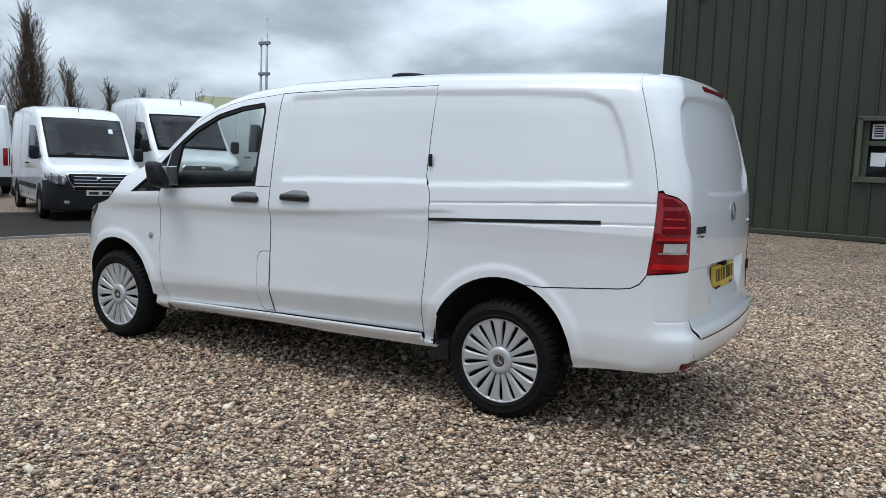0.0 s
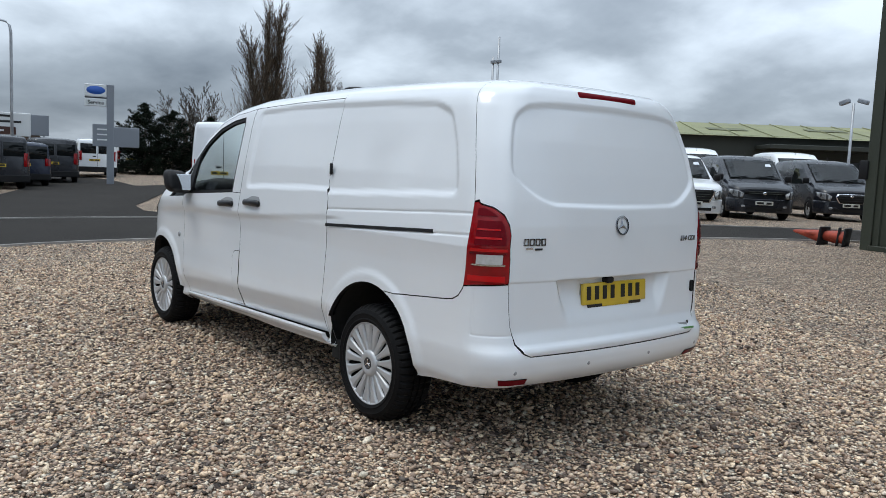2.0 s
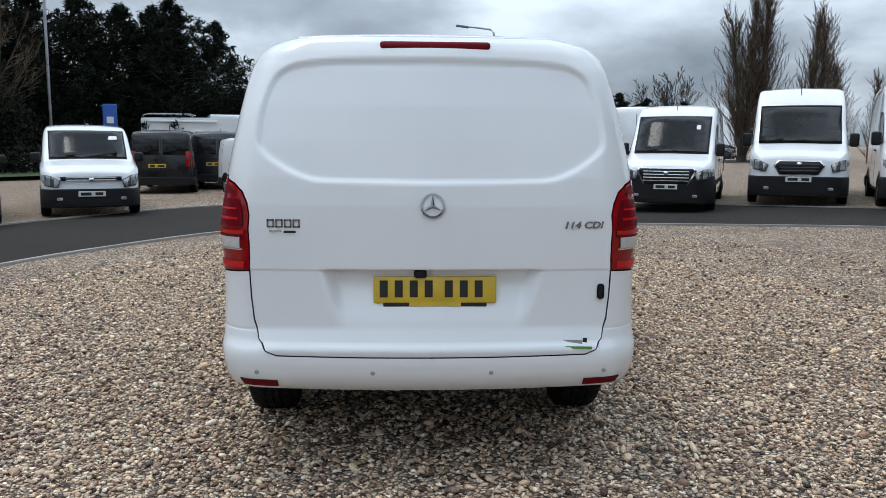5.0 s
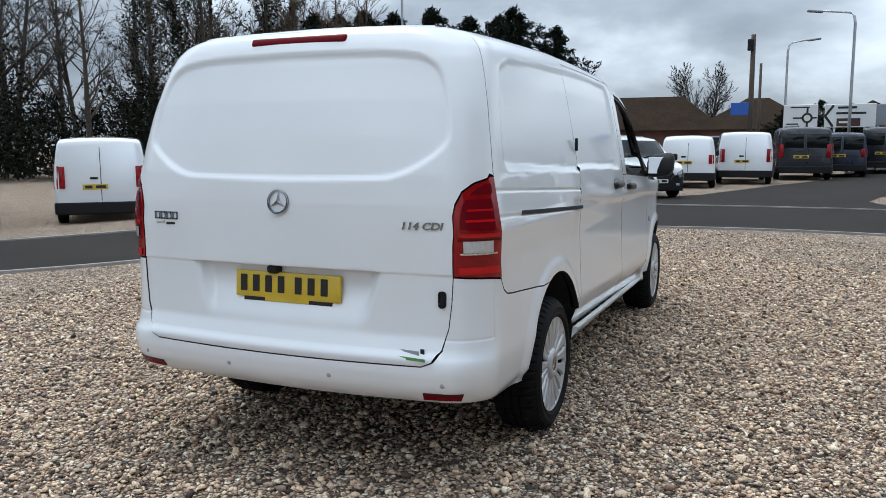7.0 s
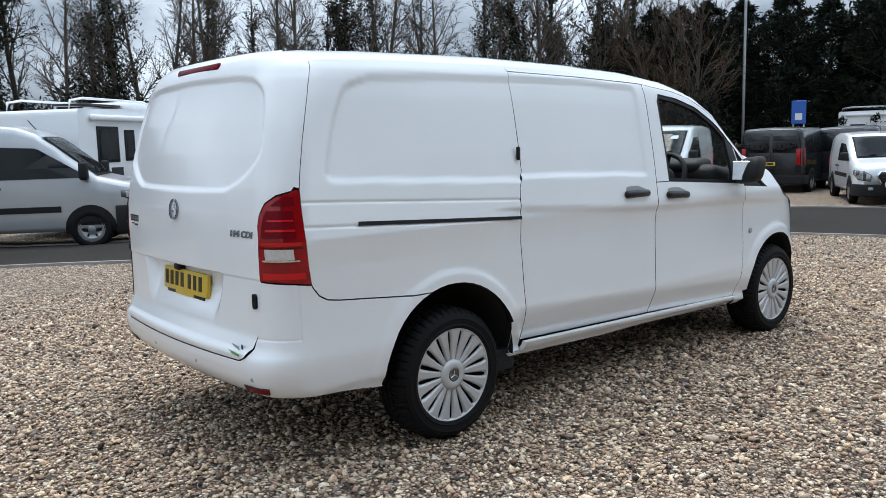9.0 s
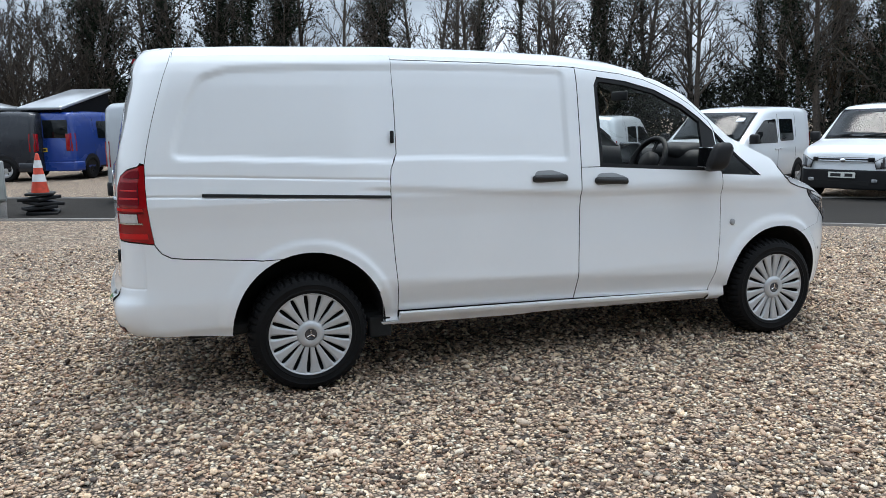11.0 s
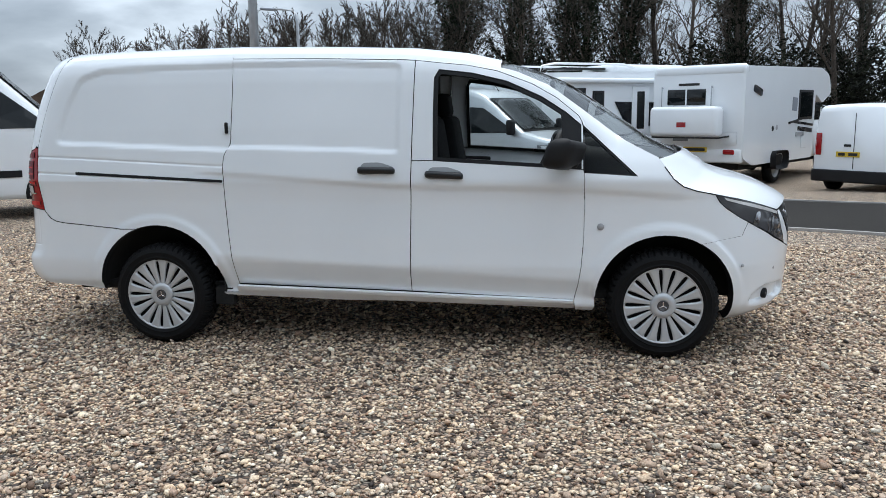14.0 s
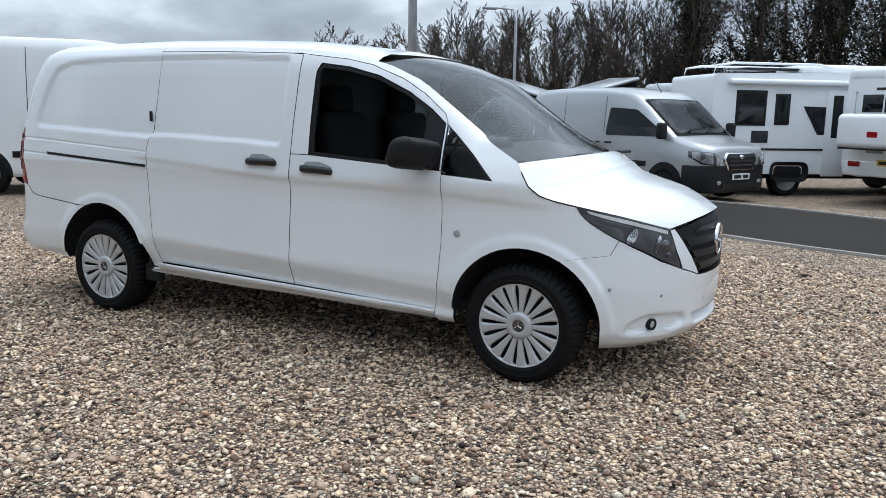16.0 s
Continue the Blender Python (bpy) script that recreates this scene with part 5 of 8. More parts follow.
class VanForm:
    """Skin of one kind of parked van: nose at the origin, looking along +x."""

    def __init__(self, kind):
        s = SHAPES[kind]
        self.s, self.half, self.tumble = s, s["half"], s["tumble"]
        self.tx, self.tz = [p[0] for p in s["top"]][::-1], [p[1] for p in s["top"]][::-1]
        self.length = -s["top"][-1][0]
        self.floor = 0.30

    def top(self, x):
        return float(np.interp(x, self.tx, self.tz))

    def plan(self, x):
        d = -x
        front = 0.78 + 0.22 * (1 - (1 - min(d / 0.60, 1)) ** 2.6)
        rear = 1 - 0.10 * max(0, 1 - (self.length - d) / 0.14) ** 2
        return self.half * front * rear

    def width(self, x, z):
        w, top, belt = self.plan(x), self.top(x), min(self.s["belt"], self.top(x) - 0.10)
        if z <= belt:
            return w * (1 - 0.05 * max(0, (0.5 - z) / 0.25) ** 2)
        t = (z - belt) / max(top - belt, 0.05)
        return w * (1 - self.tumble * t * (0.55 + 0.45 * t))

    def nose_x(self, y):
        """Where the nose's plan line has half width y."""
        xs = [-0.9 * i / 60 for i in range(61)]
        return float(np.interp(abs(y), [self.plan(x) for x in xs], xs)) if abs(y) > self.plan(0) else 0.0

    def body(self):
        xs = sorted({round(x, 3) for x in [p[0] for p in self.s["top"]] + [-0.02, -0.08, -0.14, -0.35, -0.5, -0.65, -0.75, -1.2, -1.4, -2.0, -2.4, -3.2, -3.6, -4.5, -5.0, -self.length + 0.05, -self.length + 0.1] if -self.length <= x <= 0}, reverse=True)
        bm = bmesh.new()
        rings = []
        for x in xs:
            top, belt = self.top(x), min(self.s["belt"], self.top(x) - 0.10)
            zs = [self.floor, 0.38, 0.55, belt * 0.75, belt] + [belt + (top - belt) * k for k in (0.3, 0.6, 0.85)]
            half = [(self.width(x, z), z) for z in zs]
            w = self.width(x, top)
            r = min(0.09, (top - belt) * 0.4)
            half += [(w - r * 0.15, top - r * 0.45), (w - r * 0.7, top - r * 0.12), (w - r * 1.6, top), (w * 0.5, top + 0.02), (0, top + 0.028)]
            ring = [bm.verts.new((x, y, z)) for y, z in half] + [bm.verts.new((x, -y, z)) for y, z in half[-2::-1]]
            rings.append(ring)
        for a, b in zip(rings, rings[1:]):
            for i in range(len(a) - 1):
                bm.faces.new((a[i], a[i + 1], b[i + 1], b[i]))
            bm.faces.new((a[-1], a[0], b[0], b[-1]))
        bm.faces.new(rings[0])
        bm.faces.new(rings[-1][::-1])
        return bm

    def flank_patch(self, poly, side, lift=0.006):
        """A thin plate lying on the flank: poly in (x, z)."""
        pts, faces, border = flat_grid([poly], 0.35)
        p = [(x, side * (self.width(x, z) + lift), z) for x, z in pts]
        q = [(x, side * (self.width(x, z) - 0.02), z) for x, z in pts]
        bm = bmesh.new()
        v, u = [bm.verts.new(c) for c in p], [bm.verts.new(c) for c in q]
        for f in faces:
            bm.faces.new([v[i] for i in f])
        for a, b in border:
            bm.faces.new((v[a], v[b], u[b], u[a]))
        return bm

    def round_strip(self, x_back, z0, z1, lift, rear=False):
        """A bumper that wraps the nose, or the tail, between two heights."""
        if rear:
            line = [(-self.length + 0.45, 1.0), (-self.length + 0.10, 1.0), (-self.length + 0.02, 0.97), (-self.length - 0.02, 0.90), (-self.length - 0.05, 0.5), (-self.length - 0.06, 0)]
            line = [(x, self.half * k + lift) if k else (x, 0) for x, k in line]
        else:
            line = [(x, self.plan(x) + lift) for x in np.linspace(x_back, 0, 9)] + [(lift * 1.5, self.plan(0) * 0.7), (lift * 2, 0)]
        full = line + [(x, -y) for x, y in line[-2::-1]]
        bm = bmesh.new()
        rows = [[bm.verts.new((x * (1 if k not in (0, 3) else 1), y * (0.985 if k in (0, 3) else 1), z)) for x, y in full] for k, z in enumerate((z0, z0 + 0.04, z1 - 0.03, z1))]
        for a, b in zip(rows, rows[1:]):
            for i in range(len(a) - 1):
                bm.faces.new((a[i], a[i + 1], b[i + 1], b[i]))
        bm.faces.new(rows[0])
        bm.faces.new(rows[-1])
        return bm

    def nose_patch(self, poly, side, lift):
        """A plate on the nose: poly in (y, z), mirrored by side; 0 for one across the middle."""
        pts, faces, border = flat_grid([poly], 0.12)

        def at(y, z, d):
            low = self.nose_x(y) + d
            lean = -0.10 * max(0, z - 0.75)
            return (low + lean, y * (side or 1), z)
        bm = bmesh.new()
        v, u = [bm.verts.new(at(y, z, lift)) for y, z in pts], [bm.verts.new(at(y, z, -0.05)) for y, z in pts]
        for f in faces:
            bm.faces.new([v[i] for i in f])
        for a, b in border:
            bm.faces.new((v[a], v[b], u[b], u[a]))
        return bm

    def screen_patch(self, x0, x1, inset_y, lift):
        bm = bmesh.new()
        rows = []
        for i in range(7):
            x = x0 + (x1 - x0) * i / 6
            z = self.top(x)
            w = self.width(x, z) - inset_y
            rows.append([bm.verts.new((x + lift + 0.05 * (1 - k * k), w * k, z + lift + 0.012 * (1 - k * k))) for k in (-1, -0.6, -0.2, 0.2, 0.6, 1)])
        for a, b in zip(rows, rows[1:]):
            for k in range(5):
                bm.faces.new((a[k], a[k + 1], b[k + 1], b[k]))
        bmesh.ops.solidify(bm, geom=bm.faces[:], thickness=0.012)
        return bm


def parked_van(kind, x, y, heading, paint, label, bumper_dark=True, rim=STEEL, windows="cab", grille="slot", notice=False, rub=False, rear_glass=False, plate_back=PLATE, z_top=0.62, size=1.0):
    """A van with its front axle's middle at x, y and its nose pointing along heading, degrees."""
    form = VanForm(kind)
    s = form.s
    h = radians(heading)
    nx_, ny_ = x + s["axle"] * size * math.cos(h), y + s["axle"] * size * math.sin(h)
    thing = empty("parked_van", pose(nx_, ny_, ground_z(x, y), 0, 0, heading) @ Matrix.Diagonal((size, size, size, 1)), label, "van", "vans parked in the yard")
    body = part("body", form.body(), paint, thing, "", True)
    L, half, belt = form.length, form.half, s["belt"]
    dark = BLACK if bumper_dark else paint
    x0, x1 = s["screen"]
    part("screen_border", form.screen_patch(x0 + 0.05, x1 - 0.03, 0.065, 0.006), BLACK, thing, "black windscreen surround", True)
    part("windscreen", form.screen_patch(x0, x1, 0.095, 0.014), SCREEN, thing, "dark windscreen", True)
    for y0, y1 in ((-0.55, 0.02), (0.02, 0.58)):
        part("wiper", tube([(x0 + 0.05, y0, form.top(x0) + 0.035), (x0 - 0.10, y1, form.top(x0 - 0.10) + 0.05)], 0.010, 5), BLACK, thing, "black wiper")
    part("front_bumper", form.round_strip(-0.50, 0.22, z_top, 0.022), dark, thing, "", True)
    part("rear_bumper", form.round_strip(0, 0.26, 0.52, 0.02, True), dark, thing, "", True)
    nose_top = form.top(-0.04)
    for side in (1, -1):
        a, b = s["screen"]
        top_b = form.top(b) - 0.16
        win = [(a - 0.06, belt + 0.03), (b - 0.10, top_b), (b - 0.75, top_b + 0.03), (b - 0.82, belt + 0.02)]
        part("cab_window", form.flank_patch(rounded(win, 0.05, 3), side, 0.008), DARKGLASS, thing, "dark side window")
        if windows == "crew":
            part("side_window", form.flank_patch(rounded([(b - 0.98, belt + 0.05), (b - 0.95, top_b + 0.03), (b - 1.80, top_b + 0.03), (b - 1.84, belt + 0.05)], 0.06, 3), side, 0.008), DARKGLASS, thing, "dark side window")
        for gx in (b - 0.88, b - 2.0):
            if -gx < L - 0.3:
                part("door_gap", form.flank_patch([(gx, 0.42), (gx + 0.012, 0.42), (gx + 0.012, form.top(gx) - 0.16), (gx, form.top(gx) - 0.16)], side, 0.002), BLACK, thing)
        part("side_trim", form.flank_patch([(-s["axle"] - 0.44, 0.62 if rub else 0.30), (-s["axle"] - 0.44, 0.72 if rub else 0.36), (-s["axle"] - s["base"] + 0.44, 0.72 if rub else 0.36), (-s["axle"] - s["base"] + 0.44, 0.62 if rub else 0.30)], side, 0.012), BLACK, thing, "black side strip")
        for hx in (b - 0.74, b - 1.05):
            bm = rounded_box((0.17, 0.03, 0.035), 0.01, 2, pose(hx, side * (form.width(hx, belt - 0.12) + 0.012), belt - 0.12))
            part("door_handle", bm, BLACK if rub or kind != "mid" else paint, thing)
        hy = 0.62 if kind != "small" else 0.56
        zl = nose_top - 0.20
        bezel = [(form.plan(0) * 0.84, zl - 0.115), (form.half * 0.91, zl - 0.075), (form.half * 0.985, zl + 0.04), (form.half * 0.985, zl + 0.155), (form.plan(0) * 1.02, zl + 0.135), (form.plan(0) * 0.78, zl + 0.035)]
        part("lamp_bezel", form.nose_patch(bezel, side, 0.041), LAMPDARK, thing, "dark lamp housing", True)
        lamp = [(form.plan(0) * 0.86, zl - 0.10), (form.half * 0.90, zl - 0.06), (form.half * 0.975, zl + 0.04), (form.half * 0.975, zl + 0.14), (form.plan(0) * 1.02, zl + 0.12), (form.plan(0) * 0.80, zl + 0.03)]
        part("headlamp", form.nose_patch(lamp, side, 0.045), LAMPGLASS, thing, "clear headlamp", True)
        # mirror
        mz = belt + 0.14
        bm = rounded_box((0.14, 0.20, 0.30 if kind in ("large", "tall", "low") else 0.20), 0.05, 3, pose(a - 0.12, side * (form.width(a - 0.12, mz) + 0.15), mz))
        part("door_mirror", bm, BLACK, thing, "black door mirror", True)
        # tail lamp
        tall_lamp = [(-L + 0.13, 0.82), (-L + 0.005, 0.82), (-L + 0.005, 1.32 if kind != "small" else 1.12), (-L + 0.13, 1.32 if kind != "small" else 1.12)]
        part("tail_lamp", form.flank_patch(tall_lamp, side, 0.012), TAILRED, thing, "red tail lamp")
        bm = rounded_box((0.04, 0.12, 0.48 if kind != "small" else 0.3), 0.015, 2, pose(-L - 0.008, side * (form.width(-L, 1.0) - 0.075), 1.07 if kind != "small" else 0.97))
        part("tail_lamp", bm, TAILRED, thing, "red tail lamp", True)
        # wheels and arches
        for ax in (-s["axle"], -s["axle"] - s["base"]):
            r = s["r"]
            part("wheel_arch", form.flank_patch([p for p in arc(ax, r, r + 0.07, -8, 188, 14)], side, 0.004), BLACK, thing, "dark wheel arch")
            hub = pose(ax, side * (form.width(ax, 0.6) + 0.018), r) @ Matrix.Diagonal((1, side, 1, 1))
            bm = lathe([(r * 0.66, -0.01), (r * 0.72, 0.004), (r * 0.90, 0.004), (r, -0.03), (r, -0.18), (r * 0.7, -0.2)], 32)
            bm.transform(hub)
            wheel = part("wheel", bm, RUBBER, thing, "road wheel with black tyre", True)
            bm = lathe([(0.001, -0.035), (r * 0.16, -0.030), (r * 0.24, -0.055), (r * 0.46, -0.05), (r * 0.56, -0.02), (r * 0.60, -0.045), (r * 0.67, -0.008), (r * 0.68, -0.03)], 32)
            bm.transform(hub)
            part("rim", bm, rim, wheel, "silver wheel rim", True)
            for k in range(6):
                t = k * math.pi / 3
                bm = rounded_box((r * 0.16, 0.012, r * 0.09), 0.004, 1, hub @ Matrix.Rotation(t, 4, "Y") @ pose(r * 0.38, -0.044, 0))
                part("rim_hole", bm, BLACK, wheel)
    # nose details
    zl = nose_top - 0.20
    gw = form.plan(0) * 0.74
    if grille == "slot":
        shape = [(-gw * 0.82, zl + 0.02), (-gw * 0.68, zl + 0.11), (gw * 0.68, zl + 0.11), (gw * 0.82, zl + 0.02), (gw * 0.62, zl - 0.17), (-gw * 0.62, zl - 0.17)]
    elif grille == "big":
        shape = [(-gw * 1.06, zl + 0.10), (-gw * 1.0, zl + 0.15), (gw * 1.0, zl + 0.15), (gw * 1.06, zl + 0.10), (gw * 0.80, zl - 0.20), (-gw * 0.80, zl - 0.20)]
    else:
        shape = [(-gw * 1.05, zl + 0.03), (-gw * 1.05, zl + 0.11), (gw * 1.05, zl + 0.11), (gw * 1.05, zl + 0.03)]
    middle = Vector((0, sum(q[1] for q in shape) / len(shape)))
    rim_shape = [tuple(middle + (Vector(q) - middle) * 1.07) for q in shape]
    grill = part("grille", form.nose_patch(shape, 0, 0.052), BLACK, thing, "black grille", True)
    if grille != "bars":
        part("grille_rim", form.nose_patch(rim_shape, 0, 0.046), CHROME, grill, "bright grille rim", True)
    bars = {"slot": (0.05, -0.02, -0.09), "big": (0.09, 0.02, -0.05, -0.12), "bars": (0.045, 0.095)}[grille]
    bar_mat = LAMPDARK if grille == "slot" else CHROME
    for dz in bars:
        wide = gw * (0.66 if grille == "slot" else 0.86)
        part("grille_bar", form.nose_patch([(-wide, zl + dz - 0.009), (-wide, zl + dz + 0.009), (wide, zl + dz + 0.009), (wide, zl + dz - 0.009)], 0, 0.060), bar_mat, grill)
    part("lower_grille", form.nose_patch([(-gw * 0.95, 0.30), (-gw * 0.95, 0.38), (gw * 0.95, 0.38), (gw * 0.95, 0.30)], 0, 0.052), SOIL, thing, "dark lower intake")
    for side in (1, -1):
        part("fog_lamp", rounded_box((0.03, 0.11, 0.07), 0.02, 2, pose(form.nose_x(gw * 1.1) + 0.035, side * gw * 1.1, 0.40)), LAMPGLASS, thing, "small fog lamp", True)
    bm = lathe([(0.001, 0.018), (0.035, 0.016), (0.050, 0.0), (0.051, -0.02)], 20, "x")
    bm.transform(pose(0.058, 0, zl + 0.05) @ Matrix.Diagonal((1, 1.2, 0.8, 1)))
    part("badge", bm, CHROME, thing, "round badge", True)
    pz = 0.60 if kind in ("large", "tall") else 0.50
    plate = part("front_plate", rounded_box((0.012, 0.52, 0.112), 0.004, 1, pose(0.062, 0, pz)), WHITEPLATE, thing, "white number plate")
    for yy, ww in ((-0.115, 0.20), (0.135, 0.15)):
        part("plate_bar", rounded_box((0.004, ww, 0.062), 0.001, 1, pose(0.0695, yy, pz)), INK, plate)
    plate = part("rear_plate", rounded_box((0.012, 0.52, 0.112), 0.004, 1, pose(-L - 0.012, 0.12, 0.86)), plate_back, thing, "yellow number plate")
    for yy, ww in ((0.005, 0.20), (0.255, 0.15)):
        part("plate_bar", rounded_box((0.004, ww, 0.062), 0.001, 1, pose(-L - 0.0195, yy, 0.86)), INK, plate)
    part("rear_door_gap", rounded_box((0.01, 0.014, form.top(-L) - 0.66), 0.002, 1, pose(-L - 0.002, 0, 0.55 + (form.top(-L) - 0.66) / 2)), BLACK, thing)
    part("rear_handle", rounded_box((0.02, 0.16, 0.05), 0.008, 1, pose(-L - 0.008, 0.14, 1.05)), BLACK, thing)
    if rear_glass:
        for sy in (-1, 1):
            part("rear_window", rounded_box((0.02, half * 0.78, 0.50), 0.008, 2, pose(-L - 0.004, sy * half * 0.44, belt + 0.34)), DARKGLASS, thing, "dark rear window", True)
    if notice:
        a, b = s["screen"]
        bm = rounded_box((0.006, 0.40, 0.15), 0.002, 1)
        xx = a + (b - a) * 0.70
        slope = math.degrees(math.atan2(form.top(b) - form.top(a), a - b))
        bm.transform(pose(xx + 0.035, 0.42, form.top(xx) + 0.025, 0, -(90 - slope), 0))
        part("price_notice", bm, PAPER, thing, "pale paper notice")
    part("aerial", tube([(s["screen"][1] - 0.25, 0, form.top(s["screen"][1] - 0.25)), (s["screen"][1] - 0.40, 0, form.top(s["screen"][1] - 0.3) + 0.18)], 0.008, 6), BLACK, thing)
    return thing


W1 = "white high-roof panel van with dark bumper on gravel"
parked_van("large", 11.00, -5.53, 156, WHITE, "white high-roof van with chrome-barred grille on gravel", grille="big", notice=True, rub=True, z_top=0.86, size=0.89)
parked_van("tall", 11.25, -8.42, 155, WHITE, "tall white panel van with black bumper and grille", grille="slot", z_top=0.66, size=0.95)
parked_van("tall", 9.25, -10.13, 153, WHITE, "tall white panel van parked nose to the lane", grille="slot", z_top=0.66, size=0.92)
parked_van("mid", 8.31, -12.77, 151, NAVYPAINT, "dark blue van with chrome-barred grille", bumper_dark=False, grille="big", rim=ALLOY, size=0.9)
parked_van("mid", 8.08, -16.17, 142, WHITE, "white panel van with chrome grille bars", bumper_dark=False, grille="big", rim=ALLOY, notice=True, size=0.96)
parked_van("mid", 7.90, -19.65, 137, DARKPAINT, "dark grey van with slim grille", bumper_dark=False, grille="bars", rim=ALLOY, notice=True, size=1)
parked_van("mid", 6.84, -22.97, 136, DARKPAINT, "dark grey van with wide black grille", bumper_dark=False, grille="slot", rim=ALLOY, size=1)
parked_van("mid", 4.6, -25.6, 134, WHITE, "white van behind the dark ones", bumper_dark=False, rim=ALLOY)
parked_van("large", 16.5, -23.5, 140, WHITE, W1)
parked_van("large", 15.0, -27.5, 138, WHITE, W1)
parked_van("large", 12.5, -31.5, 136, WHITE, W1)
parked_van("large", 18.5, -18.5, 145, WHITE, W1)
parked_van("large", 20.90, -8.29, -25, WHITE, "white high-roof van with red tail lamps, back to the lane", rub=True, size=0.93)
parked_van("small", 14.24, 3.02, 212, WHITE, "small white van with black grille on gravel", rub=True, z_top=0.50, size=0.88)
parked_van("small", 15.85, 1.43, 213, WHITE, "small white van with black front bumper", rub=True, z_top=0.66, size=0.9)
parked_van("mid", 10.05, 6.25, 203, WHITE, "white van with black lower bumper and chrome grille bars", grille="bars", notice=True, z_top=0.60, size=0.9)
parked_van("mid", 7.70, 7.78, 208, WHITE, "white crew van with black bumper and grille", grille="slot", windows="crew", notice=True, rim=ALLOY, z_top=0.60, size=0.88)
parked_van("mid", 8.97, 12.76, 43, WHITE, "white crew van with red tail lamps, back to the lane", windows="crew", size=0.88)
parked_van("mid", 19.72, 7.32, 10, BLACKPAINT, "black van with dark rear glass, back to the lane", rear_glass=True, size=0.88)
parked_van("mid", 21.72, 6.27, 10, DARKPAINT, "dark grey van with red tail lamps", rear_glass=True, size=0.88)
parked_van("mid", 26.84, -0.22, 6, WHITE, "white van with red tail lamps, back to the lane", size=0.9)
parked_van("small", 23.39, 1.24, 6, WHITE, "small white van with its back to the lane", size=0.92)
parked_van("mid", 30.9, -2.1, 5, DARKPAINT, "dark grey van with its back to the lane", rear_glass=True)
parked_van("small", 32.8, -3.8, 0, NAVYPAINT, "dark blue van with dark rear glass", rear_glass=True)
parked_van("mid", 36.6, -6.0, -6, DARKPAINT, "dark van with dark rear glass", rear_glass=True)
parked_van("mid", 41.8, -9.5, -10, WHITE, "white van far down the side road", rear_glass=True)
parked_van("mid", 48.0, -13.6, -14, WHITE, "white van far down the side road", rear_glass=True)
parked_van("mid", 44.0, -19.5, 238, DARKPAINT, "dark grey van beside the side road", bumper_dark=False, grille="slot")
parked_van("low", 0.48, 10.95, 333, GREYPAINT, "silver panel van with black lower bumper", grille="slot", z_top=0.70, rub=True)
parked_van("large", -7.05, 6.1, 34, WHITE, "white panel van with dark lower strip on gravel", rub=True, z_top=0.70)
parked_van("mid", -7.55, 15.3, -12, GREYPAINT, "silver panel van beside the lane", bumper_dark=False, grille="slot", rim=ALLOY)
parked_van("mid", -7.2, 21.6, 290, WHITE, "white van with dark grille facing the lane", bumper_dark=False, grille="big")
parked_van("mid", -3.35, 23.7, 62, BLUEPAINT, "blue camper van with dark windows", bumper_dark=False, windows="crew", rear_glass=True, rim=BLACK)
parked_van("mid", -8.9, 21.9, 160, DARKPAINT, "dark grey camper van with raised roof", bumper_dark=False, windows="crew", rim=ALLOY)
parked_van("large", 0.3, 23.0, 62, GREYPAINT, "pale high-roof van beside the camper")


def pop_top(x, y, heading, label):
    """A lifted camper roof: a lid hinged at one end over cloth sides."""
    t = empty("camper_roof", pose(x, y, ground_z(x, y) + 1.93, 0, 0, heading), label, "camper roof")
    bm = bmesh.new()
    lo = [bm.verts.new(c) for c in ((-1.2, -0.62, 0), (1.2, -0.62, 0), (1.2, 0.62, 0), (-1.2, 0.62, 0))]
    hi = [bm.verts.new(c) for c in ((-1.25, -0.62, 0.06), (1.25, -0.62, 0.62), (1.25, 0.62, 0.62), (-1.25, 0.62, 0.06))]
    for i in range(4):
        j = (i + 1) % 4
        bm.faces.new((lo[i], lo[j], hi[j], hi[i]))
    bm.faces.new(lo)
    bm.faces.new(hi)
    part("canvas_side", bm, SEATCLOTH, t, "dark canvas")
    part("lid", rounded_box((2.75, 1.36, 0.10), 0.04, 3, pose(0, 0, 0.38, 0, -12.6, 0)), GREYPAINT, t, "pale roof lid", True)


pop_top(-4.65, 21.3, 62, "raised camper roof lid over dark canvas")
pop_top(-7.3, 21.35, 160, "raised camper roof lid over dark canvas")


